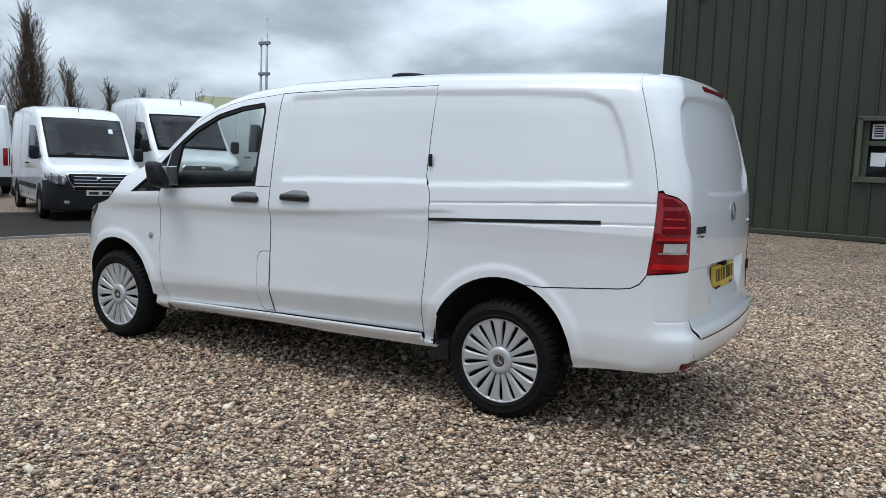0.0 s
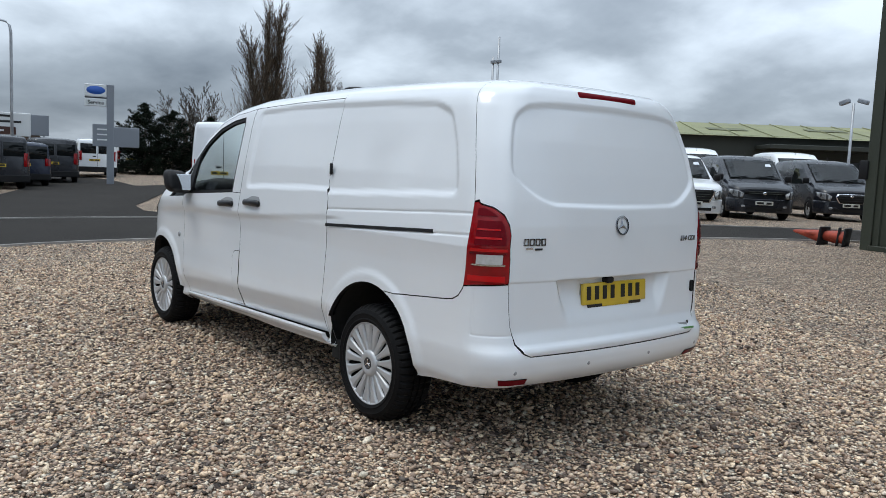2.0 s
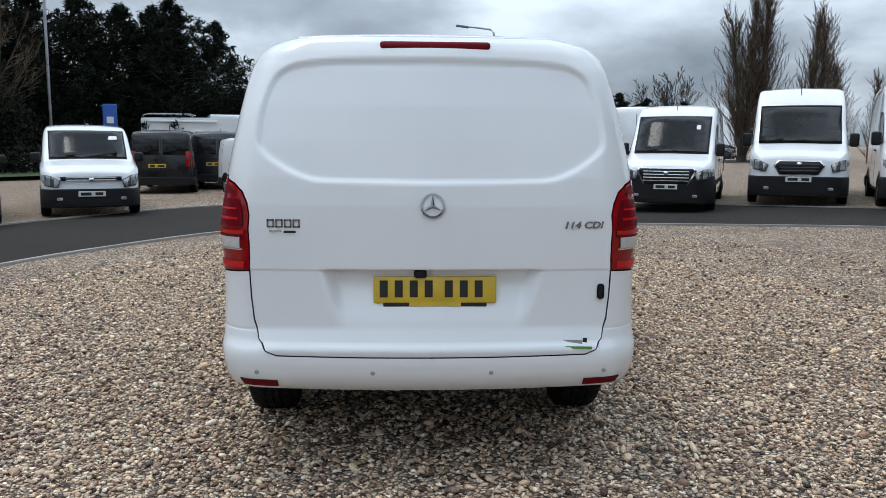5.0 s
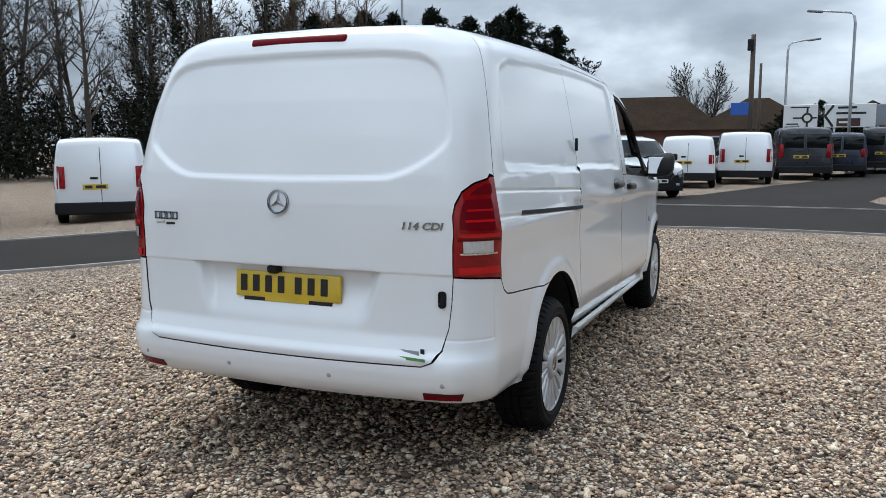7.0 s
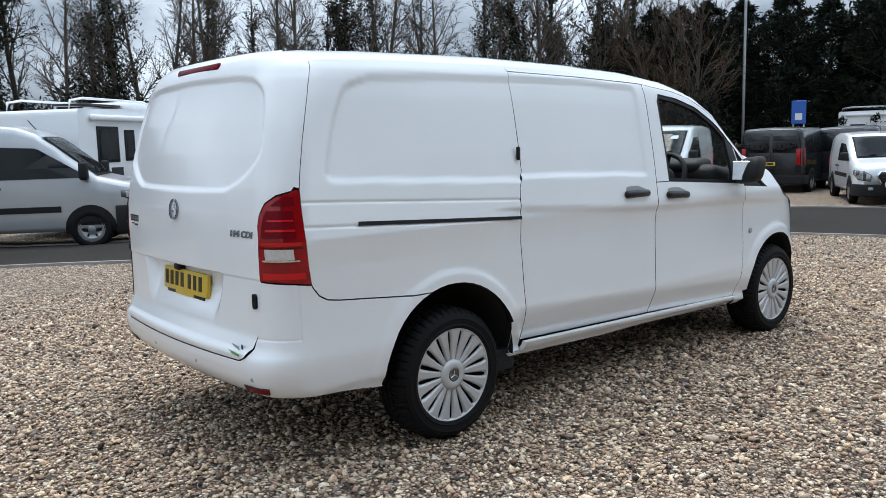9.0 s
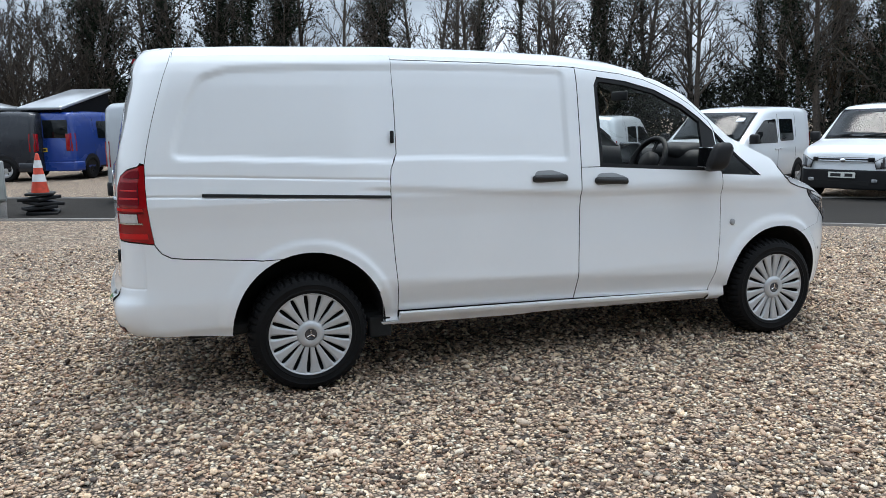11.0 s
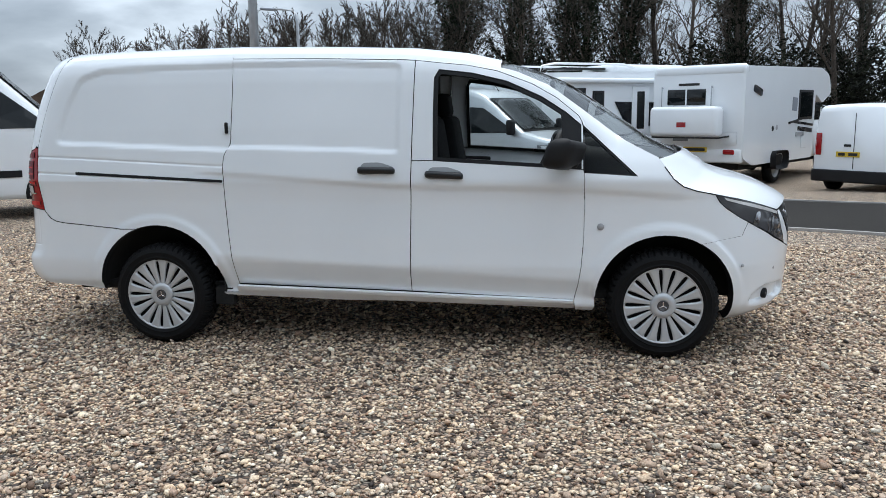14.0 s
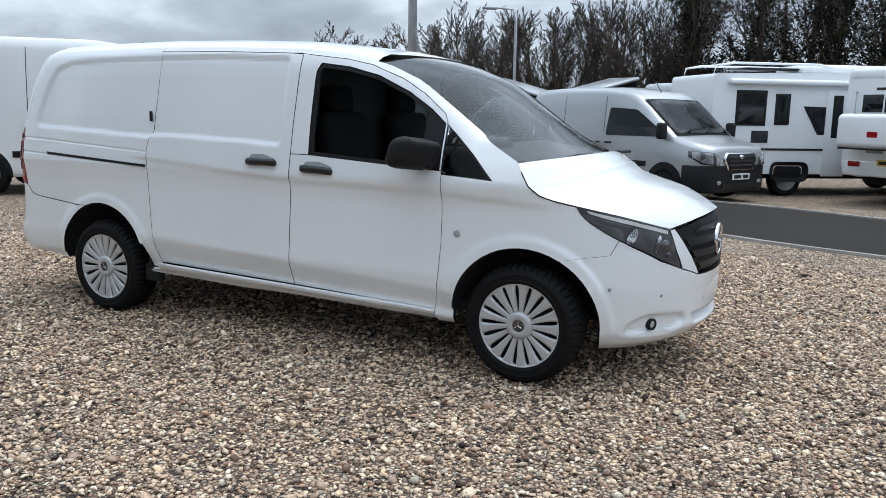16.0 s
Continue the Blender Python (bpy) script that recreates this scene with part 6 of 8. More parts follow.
def motorhome(x, y, heading, L, label, back, W=2.2, H=2.78):
    """A coachbuilt motorhome: origin at the rear, right corner on the ground; it looks along +x."""
    t = empty("motorhome", pose(x, y, ground_z(x, y), 0, 0, heading), label, "motorhome", "motorhomes")
    bm = bmesh.new()
    outline = rounded([(0, 0.62), (0, H - 0.06), (L - 2.4, H), (L - 0.9, H + 0.03), (L - 0.35, H - 0.12), (L - 0.15, H - 0.55), (L - 0.75, H - 0.80), (L - 1.25, 1.95), (L - 1.30, 0.45), (0.5, 0.45)], 0.10, 4)
    lo = [bm.verts.new((px, 0, pz)) for px, pz in outline]
    hi = [bm.verts.new((px, W, pz)) for px, pz in outline]
    n = len(outline)
    for i in range(n):
        j = (i + 1) % n
        bm.faces.new((lo[i], lo[j], hi[j], hi[i]))
    bm.faces.new(lo[::-1])
    bm.faces.new(hi)
    part("coach_body", bm, WHITE, t)
    bm = bmesh.new()
    cab = [(L - 1.32, 0.45), (L - 1.32, 2.0), (L - 0.80, 1.98), (L - 0.05, 1.30), (L + 0.70, 1.12), (L + 0.88, 0.95), (L + 0.88, 0.40)]
    lo = [bm.verts.new((px, 0.14, pz)) for px, pz in cab]
    hi = [bm.verts.new((px, W - 0.14, pz)) for px, pz in cab]
    for i in range(len(cab)):
        j = (i + 1) % len(cab)
        bm.faces.new((lo[i], lo[j], hi[j], hi[i]))
    bm.faces.new(lo[::-1])
    bm.faces.new(hi)
    bmesh.ops.bevel(bm, geom=bm.edges[:], offset=0.05, segments=2, affect="EDGES")
    part("cab", bm, WHITE, t, "", True)
    part("cab_window", rounded_box((0.62, 0.02, 0.52), 0.008, 2, pose(L - 0.78, 0.130, 1.58)), DARKGLASS, t, "dark cab window")
    part("windscreen", rounded_box((0.90, W - 0.5, 0.02), 0.008, 2, pose(L - 0.38, W / 2, 1.69, 0, 43, 0)), SCREEN, t, "dark windscreen")
    # right flank, which faces the lane
    for x0, x1, z0, z1 in ((0.50, 1.15, 1.42, 2.12), (1.34, 1.66, 1.44, 2.06)) if back == "plain" else ((L - 2.35, L - 1.45, 1.35, 2.02),):
        w = part("side_window", rounded_box((x1 - x0, 0.03, z1 - z0), 0.01, 2, pose((x0 + x1) / 2, -0.004, (z0 + z1) / 2)), BLACK, t, "black framed window", True)
        part("pane", rounded_box((x1 - x0 - 0.1, 0.02, z1 - z0 - 0.1), 0.006, 1, pose((x0 + x1) / 2, -0.012, (z0 + z1) / 2)), DARKGLASS, w, "dark glass")
    if back == "plain":
        door = part("coach_door", rounded_box((0.50, 0.03, 1.75), 0.012, 2, pose(2.70, -0.004, 1.28)), WHITE, t, "white coach door", True)
        part("door_window", rounded_box((0.22, 0.02, 0.85), 0.01, 1, pose(2.70, -0.022, 1.62)), DARKGLASS, door)
        bm = bmesh.new()
        v = [bm.verts.new((px, -0.008, pz)) for px, pz in ((1.95, 1.82), (3.75, 1.78), (3.75, 1.25), (2.30, 1.25))]
        bm.faces.new(v)
        bmesh.ops.solidify(bm, geom=bm.faces[:], thickness=0.006)
        part("swoosh", bm, DARKPAINT, t, "dark grey side graphic")
        part("awning", rounded_box((3.4, 0.14, 0.12), 0.05, 3, pose(2.0, -0.06, H - 0.22)), WHITE, t, "rolled white awning", True)
        part("stripe", rounded_box((2.9, 0.012, 0.045), 0.003, 1, pose(2.4, -0.006, 0.95)), DARKPAINT, t)
        part("arch_window", rounded_box((0.36, 0.02, 0.24), 0.006, 1, pose(1.05, -0.006, 1.20)), DARKPAINT, t)
        for k in range(2):
            part("roof_rail", tube([(0.05, 0.25 + 1.4 * k, H - 0.25), (0.15, 0.25 + 1.4 * k, H + 0.10), (0.5, 0.25 + 1.4 * k, H + 0.16), (2.4, 0.25 + 1.4 * k, H + 0.16), (2.7, 0.25 + 1.4 * k, H + 0.08)], 0.025, 8), WHITE, t, "white roof rail", True)
        part("roof_pod", rounded_box((2.2, 1.3, 0.22), 0.1, 3, pose(L - 2.0, W / 2, H + 0.07)), WHITE, t, "white roof pod", True)
        part("roof_panel", rounded_box((1.2, 0.7, 0.05), 0.02, 2, pose(1.6, W / 2, H + 0.08)), DARKGLASS, t, "dark solar panel", True)
    else:
        part("rear_window", rounded_box((0.03, 0.85, 0.32), 0.012, 2, pose(-0.004, W / 2 + 0.25, 1.86)), DARKGLASS, t, "dark rear window", True)
        part("window_bar", rounded_box((0.02, 0.03, 0.36), 0.005, 1, pose(-0.02, W / 2 + 0.25, 1.86)), WHITE, t)
        part("model_mark", rounded_box((0.006, 0.46, 0.05), 0.002, 1, pose(-0.006, W / 2 + 0.2, 2.12)), INK, t, "dark model mark")
        box_ = part("luggage_box", rounded_box((0.42, 1.48, 0.62), 0.10, 4, pose(-0.30, W * 0.55, 1.36)), WHITE, t, "white rear luggage box", True)
        part("box_label", rounded_box((0.006, 0.20, 0.10), 0.002, 1, pose(-0.513, W / 2 + 0.1, 1.30)), TAILRED, box_, "small red label")
        part("box_carrier", tube([(-0.02, 0.30, 1.06), (-0.50, 0.30, 1.04), (-0.50, W - 0.25, 1.04), (-0.02, W - 0.25, 1.06)], 0.02, 6), BLACK, t, "black carrier tube", True)
        part("rear_cap", rounded_box((0.20, W + 0.02, 0.24), 0.09, 4, pose(0.085, W / 2, H - 0.13)), WHITE, t, "rounded white rear cap", True)
        for yy in (W / 2 - 0.32, W / 2 + 0.78):
            part("ladder_hook", tube([(-0.01, yy, 2.05), (-0.06, yy, 2.08), (-0.06, yy, 1.30)], 0.012, 6), GALV, t, "thin grey fitting", True)
        part("rear_vent", rounded_box((0.012, 0.34, 0.10), 0.004, 1, pose(-0.006, W / 2 + 0.35, 1.00)), SIGNGREY, t, "grey vent")
        part("rear_hatch", rounded_box((0.012, 0.34, 0.26), 0.02, 2, pose(-0.008, 0.30, 1.02)), WHITE, t, "small white hatch", True)
        for x0, x1, z, w in ((L - 2.75, L - 2.45, 1.70, 0.30), (L - 2.62, L - 1.35, 1.26, 0.055), (L - 2.35, L - 1.4, 1.12, 0.10)):
            part("side_graphic", rounded_box((x1 - x0, 0.010, w), 0.004, 1, pose((x0 + x1) / 2, -0.004, z, 0, 4, 0)), DARKPAINT if w < 0.2 else SIGNGREY, t, "dark side graphic")
        part("high_vent", rounded_box((0.42, 0.012, 0.14), 0.03, 2, pose(0.62, -0.005, 1.98, 0, 14, 0)), DARKPAINT, t, "dark vent", True)
        part("service_flap", rounded_box((0.42, 0.014, 0.34), 0.01, 1, pose(L - 1.9, -0.005, 0.86)), WHITE, t, "white service flap")
        for xx, zz in ((1.55, 1.18), (1.78, 1.20)):
            bm = lathe([(0.001, 0.01), (0.05, 0.01), (0.06, 0.0)], 16)
            bm.transform(pose(xx, 0, zz) @ Matrix.Diagonal((1, -1, 1, 1)))
            part("filler_cap", bm, BLACK if xx < 1.6 else FLAPGREY, t, "round filler cap", True)
        part("stripe", rounded_box((1.5, 0.012, 0.05), 0.003, 1, pose(L - 2.2, -0.006, 1.36, 0, -6, 0)), DARKPAINT, t)
        part("badge_mark", rounded_box((0.5, 0.012, 0.10), 0.003, 1, pose(L - 2.2, -0.006, 1.02)), FLAPGREY, t)
    low = part("rear_skirt", rounded_box((0.16, W - 0.04, 0.30), 0.05, 3, pose(0.06, W / 2, 0.66)), WHITE, t, "white rear skirt", True)
    for yy in (0.28, W - 0.28):
        part("tail_lamp", rounded_box((0.04, 0.24, 0.10), 0.02, 2, pose(-0.03, yy, 0.74)), TAILRED, low, "red tail lamp", True)
    pl = part("rear_plate", rounded_box((0.012, 0.52, 0.11), 0.003, 1, pose(-0.035, W / 2, 0.78)), PLATE, t, "yellow number plate")
    part("plate_bar", rounded_box((0.004, 0.44, 0.06), 0.001, 1, pose(-0.043, W / 2, 0.78)), INK, pl)
    part("chassis", rounded_box((L - 0.4, W - 0.5, 0.16), 0.03, 1, pose(L / 2 + 0.2, W / 2, 0.42)), SOIL, t)
    for ax in ((1.72 if back == "plain" else 1.9), L - 0.2):
        for side, yy in ((-1, 0.02), (1, W - 0.02)):
            hub = pose(ax, yy, 0.34) @ Matrix.Diagonal((1, side, 1, 1))
            bm = lathe([(0.22, -0.01), (0.25, 0.004), (0.31, 0.004), (0.34, -0.03), (0.34, -0.18), (0.24, -0.2)], 28)
            bm.transform(hub)
            wheel = part("wheel", bm, RUBBER, t, "road wheel with black tyre", True)
            bm = lathe([(0.001, -0.03), (0.06, -0.03), (0.16, -0.05), (0.20, -0.02), (0.228, -0.006)], 28)
            bm.transform(hub)
            part("rim", bm, STEEL, wheel, "silver wheel rim", True)
        part("wheel_arch", rounded_box((0.78, 0.03, 0.40), 0.14, 4, pose(ax, 0.004, 0.50)), BLACK, t, "dark wheel arch", True)
    return t


motorhome(4.57, 11.28, 56, 5.4, "white motorhome with rear luggage box on gravel", "box", 2.0, 2.52)
motorhome(0.52, 12.0, 35, 5.3, "white motorhome with awning and dark windows", "plain", 2.0, 2.5)
motorhome(35.6, 13.4, -70, 6.5, "pale motorhome behind the small vans", "plain")


# ---- green building ----
BLD = pose(1.10, -11.80, 0, 0, 0, 172.4)   # x runs along the wall, y points away from the yard


def wall_pieces():
    """Standing seam cladding with an opening for the window, 16 m long and 8 m high."""
    # window opening from 3.58 to 5.05 m along, 1.38 to 2.46 m up
    lo, hi, z0, z1 = 3.62, 5.05, 1.42, 2.42
    wall = new("wall_green_building")
    wall.matrix_world = BLD
    tagged(wall, "dark green ribbed metal wall of a large shed", "wall", kind="structure")
    bm = bmesh.new()
    box(bm, 0.0, lo, -0.0, 0.20, 0.05, 8.0)
    box(bm, hi, 16.0, -0.0, 0.20, 0.05, 8.0)
    box(bm, lo, hi, -0.0, 0.20, 0.05, z0)
    box(bm, lo, hi, -0.0, 0.20, z1, 8.0)
    backing = part("wall_sheet", bm, GREENWALL, wall)
    mesh = None
    for k in range(48):
        x = 0.16 + 0.333 * k
        cut = lo - 0.06 < x < hi + 0.06
        for za, zb in (((0.35, z0 - 0.10), (z1 + 0.08, 8.0)) if cut else ((0.35, 8.0),)):
            bm = bmesh.new()
            v = [bm.verts.new(c) for c in ((-0.030, -0.001, 0), (-0.014, -0.034, 0), (0.014, -0.034, 0), (0.030, -0.001, 0), (-0.030, -0.001, zb - za), (-0.014, -0.034, zb - za), (0.014, -0.034, zb - za), (0.030, -0.001, zb - za))]
            for i in range(3):
                bm.faces.new((v[i], v[i + 1], v[i + 5], v[i + 4]))
            rib = part("rib", bm, GREENWALL, wall)
            rib.matrix_local = pose(x, 0, za)
    part("corner_trim", rounded_box((0.20, 0.24, 7.95), 0.01, 1, pose(-0.06, 0.08, 4.03)), GREENWALL, wall, "folded corner trim")
    part("base_flashing", rounded_box((16.0, 0.06, 0.10), 0.01, 1, pose(8.0, -0.03, 0.33)), GREENWALL, wall, "folded base flashing")
    bm = bmesh.new()
    box(bm, 0.02, 0.20, 0.2, 14, 0.05, 8.0)
    part("end_wall", bm, GREENWALL, wall)
    win = new("window_1")
    win.matrix_world = BLD
    tagged(win, "dark green framed window with notices in its panes", "window", kind="structure")
    for c in (((lo - 0.06, lo + 0.02), (z0 - 0.06, z1 + 0.06)), ((hi - 0.02, hi + 0.06), (z0 - 0.06, z1 + 0.06)), ((lo - 0.06, hi + 0.06), (z1 - 0.01, z1 + 0.07)), ((lo - 0.08, hi + 0.08), (z0 - 0.09, z0 + 0.01))):
        (xa, xb), (za, zb) = c
        part("window_frame", box(bmesh.new(), xa, xb, -0.075, 0.10, za, zb, 0.008), OLIVE, win)
    part("transom", box(bmesh.new(), lo, hi, 0.06, 0.12, 1.98, 2.06, 0.006), OLIVE, win)
    part("mullion", box(bmesh.new(), lo + 0.02, lo + 0.11, 0.06, 0.12, z0, z1, 0.006), OLIVE, win)
    part("mullion", box(bmesh.new(), lo + 0.70, lo + 0.78, 0.062, 0.122, z0, z1, 0.006), OLIVE, win)
    part("pane", box(bmesh.new(), lo, hi, 0.10, 0.112, z0, z1), DARKGLASS, win, "dark window glass")
    part("paper_notice", box(bmesh.new(), lo + 0.15, lo + 0.36, 0.094, 0.098, 2.10, 2.36), PAPER, win, "paper notice")
    for k in range(5):
        part("notice_bar", box(bmesh.new(), lo + 0.18, lo + 0.33, 0.091, 0.093, 2.14 + 0.042 * k, 2.165 + 0.042 * k), INK, win)
    part("paper_notice", box(bmesh.new(), lo + 0.16, lo + 0.40, 0.094, 0.098, 1.62, 1.86), PAPER, win, "paper notice")


wall_pieces()


def on_wall(name, bm, mat, x, z, out, label, category):
    ob = part(name, bm, mat, None, label, True)
    ob.matrix_world = BLD @ pose(x, -out, z)
    return tagged(ob, "", category)


on_wall("bulkhead_lamp", rounded_box((0.17, 0.10, 0.17), 0.045, 3), SIGNWHITE, 0.27, 2.47, 0.05, "small white lamp fixed to the green wall", "wall lamp")
on_wall("wall_sign", rounded_box((0.24, 0.02, 0.20), 0.004, 1), SIGNWHITE, 0.55, 4.90, 0.045, "small white sign high on the green wall", "sign")
on_wall("junction_box", rounded_box((0.16, 0.14, 0.34), 0.02, 2), BLACK, -0.20, 1.74, 0.02, "black box on the corner of the wall", "box")
on_wall("drain_pipe", tube([(0, 0, 0.30), (0, 0, 0.0), (0.02, -0.02, -0.12)], 0.05, 12), SIGNWHITE, 0.42, 0.42, 0.09, "short white plastic pipe at the wall", "pipe")
on_wall("cable", tube([(0, 0, 0), (0.02, 0, -1.2), (0, 0, -1.9)], 0.012, 6), BLACK, 0.36, 2.42, 0.03, "dark cable down the green wall", "cable")


# ---- traffic cones ----
def cone(x, y, z, m, height, body_mat, label, bands=True, group="traffic cones"):
    t = empty("traffic_cone", pose(x, y, z) @ m, label, "traffic cone", group)
    r0, r1 = height * 0.21, height * 0.035
    rad = lambda f: r0 + (r1 - r0) * f
    body = part("cone_body", lathe([(rad(0), 0.035), (rad(0.3), 0.035 + 0.3 * height), (rad(0.97), height * 0.99), (r1 * 0.7, height * 1.02), (0.002, height * 1.02)], 28, "z"), body_mat, t, "", True)
    if bands:
        for f0, f1 in ((0.28, 0.46), (0.62, 0.80)):
            part("reflective_band", lathe([(rad(f0) + 0.004, 0.035 + f0 * height), (rad(f1) + 0.004, 0.035 + f1 * height)], 28, "z"), REFLECT, t, "white reflective band", True)
    bm = rounded_box((r0 * 3.0, r0 * 3.0, 0.045), 0.012, 2)
    bmesh.ops.translate(bm, verts=bm.verts, vec=(0, 0, 0.0225))
    part("cone_base", bm, BLACK, t, "black rubber base", True)
    return t


zb = ground_z(0.55, -11.5)
cone(0.40, -11.35, zb, pose(0, 0, 0), 0.50, ORANGE, "red traffic cone standing by the green wall", False)
for k, (dx, dy, turn) in enumerate(((0, 0, 0), (0.18, -0.05, 12), (0.42, 0.05, -10))):
    cx, cy = 1.62 + dx, -12.1 + dy
    cone(cx, cy, ground_z(cx, cy) + 0.15, pose(0, 0, 0, 0, 84, 10 + turn), 0.62, DULLORANGE, "toppled weathered orange cone with black base", False)
cone(-4.22, 10.12, 0.34, pose(0, 0, 0), 0.70, ORANGE, "red and white cone on stacked old bases")
for k in range(4):
    b = part("rubber_base", rounded_box((0.50, 0.50, 0.055), 0.012, 2, pose(0.03 * (-1) ** k, 0.02 * k, 0.045 + 0.078 * k, 2 * (-1) ** k, 3 * (-1) ** k, 17 * k)), BLACK, None, "old black rubber cone base in a stack", True)
    b.location = (-4.22, 10.12, 0)
    tagged(b, "", "cone base", "stacked cone bases")

# ---- cabinet, pole and post beside the lane ----
cab = empty("utility_cabinet", pose(-5.0, 9.75, 0, 0, 0, 10), "grey utility cabinet on short legs by the lane", "cabinet")
part("case", rounded_box((0.52, 0.30, 0.66), 0.02, 2, pose(0.05, 0, 0.62)), CABINETGREY, cab, "", True)
part("door", rounded_box((0.46, 0.02, 0.60), 0.008, 1, pose(0.05, -0.155, 0.62)), CABINETGREY, cab)
for xx in (-0.12, 0.22):
    part("foot", rounded_box((0.16, 0.16, 0.28), 0.02, 2, pose(xx, -0.05, 0.14)), CONCRETE, cab, "grey block foot", True)
post = part("green_post", rounded_box((0.10, 0.10, 1.0), 0.01, 1, pose(0, 0, 0.5)), GREENPOST, None, "dark green square post by the cabinet")
post.location = (-5.38, 9.72, 0)
tagged(post, "", "post")


def lamp_post(x, y, height, reach, turn, label, mat=GALV, radius=0.07, head=True):
    t = empty("street_lamp", pose(x, y, ground_z(x, y), 0, 0, turn), label, "street lamp", "street lamps")
    top = [(0, 0, 0), (0, 0, height * 0.5), (0, 0, height - 0.5)]
    if head:
        top += [(0.05, 0, height - 0.2), (0.22, 0, height - 0.04), (reach * 0.6, 0, height + 0.02), (reach, 0, height + 0.06)]
    else:
        top += [(0, 0, height)]
    part("pole", tube(top, radius, 10, 0.55), mat, t, "", True)
    if head:
        part("lamp_head", rounded_box((0.65, 0.22, 0.10), 0.04, 2, pose(reach + 0.25, 0, height + 0.06, 0, -6, 0)), SIGNGREY, t, "grey lamp head", True)
    return t


lamp_post(-4.95, 9.55, 9.0, 1.2, 60, "tall galvanised pole beside the lane", GALV, 0.10, False)
lamp_post(34.7, -4.3, 7.0, 1.4, 100, "tall curved street lamp behind parked vans")
lamp_post(41.5, -1.6, 6.6, 1.0, -90, "tall curved street lamp behind parked vans")
lamp_post(32.0, 16.3, 10.0, 1.2, -80, "tall grey street lamp before dark conifers")
lamp_post(-9.9, 27.1, 5.7, 1.1, 170, "street lamp before the bare trees")
lamp_post(44.5, 12.0, 4.2, 0.7, 130, "short street lamp by the houses")

# telegraph pole with blue sign
tp = empty("telegraph_pole", pose(33.0, -0.26, 0), "dark weathered wooden telegraph pole with fittings", "pole")
part("pole", tube([(0, 0, 0), (0, 0, 3), (0, 0, 6.05)], 0.13, 10, 0.75), WOODPOLE, tp, "", True)
part("box", rounded_box((0.2, 0.25, 0.5), 0.03, 1, pose(-0.15, 0.1, 5.6)), BLACK, tp)
part("blue_sign", rounded_box((0.03, 0.75, 0.55), 0.01, 1, pose(-0.15, 0.45, 2.85)), SIGNBLUE, tp, "blue sign")
tp2 = empty("telegraph_pole", pose(42.0, -0.3, 0), "thin dark wooden pole behind the parked vans", "pole")
part("pole", tube([(0, 0, 0), (0, 0, 2.5), (0, 0, 5.6)], 0.09, 8, 0.75), WOODPOLE, tp2, "", True)

# mast with fittings, and the twin yard lamp
mast = empty("mast", pose(17.4, -17.4, ground_z(17, -17)), "tall slim grey twin mast with small fittings", "mast")
for dx, h in ((0, 6.1), (0.28, 5.4)):
    part("mast_pole", tube([(dx, 0, 0), (dx, 0, h / 2), (dx, 0, h)], 0.055, 8, 0.7), GALV, mast, "", True)
for zz in (4.1, 5.2):
    part("bracket", rounded_box((0.5, 0.14, 0.12), 0.02, 1, pose(0.12, 0, zz)), SIGNGREY, mast)
yard = empty("yard_lamp", pose(13.2, -37.4, -0.9), "tall pole with two floodlights behind the vans", "yard lamp")
part("pole", tube([(0, 0, 0), (0, 0, 3), (0, 0, 6.4)], 0.09, 8, 0.7), GALV, yard, "", True)
for sx in (-0.45, 0.45):
    part("floodlight", rounded_box((0.5, 0.3, 0.22), 0.05, 2, pose(sx, 0, 6.45, 0, 18 * (1 if sx > 0 else -1), 0)), SIGNGREY, yard, "grey floodlight", True)

# service sign and road signs
BROWNSIGN = material("brown_sign_panel", (0.06, 0.022, 0.014), 0.5)
sg = empty("service_sign", pose(31.0, -6.80, 0, 0, 0, 165), "tall white sign with blue oval above Service", "sign")
part("sign_post", rounded_box((0.16, 0.30, 4.35), 0.02, 1, pose(0, 0.58, 2.18)), SIGNGREY, sg, "grey side post")
part("board", rounded_box((0.10, 0.86, 0.52), 0.02, 1, pose(0, 0, 4.08)), SIGNWHITE, sg, "white board")
part("board", rounded_box((0.10, 0.86, 0.32), 0.02, 1, pose(0, 0, 3.58)), SIGNWHITE, sg, "white lettered board")
part("dark_strip", rounded_box((0.09, 0.86, 0.05), 0.01, 1, pose(0, 0, 3.78)), INK, sg)
bm = lathe([(0.001, 0.06), (0.30, 0.06), (0.32, 0.05)], 32, "x")
bm.transform(pose(0, 0, 4.09) @ Matrix.Diagonal((1, 1.15, 0.55, 1)))
part("oval_mark", bm, SIGNBLUE, sg, "blue oval mark", True)
words("service_lettering", "Service", 0.22, INK, sg, Matrix(((0, 0, 1, 0.052), (1, 0, 0, 0), (0, 1, 0, 3.57), (0, 0, 0, 1))), 0.004, 0.004)
part("lower_board", rounded_box((0.10, 0.75, 0.95), 0.02, 1, pose(0.02, 0.25, 2.20)), SIGNGREY, sg, "grey board")
part("lower_board", rounded_box((0.10, 1.05, 0.85), 0.02, 1, pose(0.02, 1.22, 2.15)), SIGNGREY, sg, "grey board")
for k in range(3):
    part("text_bar", rounded_box((0.01, 0.40, 0.06), 0.002, 1, pose(0.075, 0.25, 2.45 - 0.22 * k)), SIGNWHITE, sg)


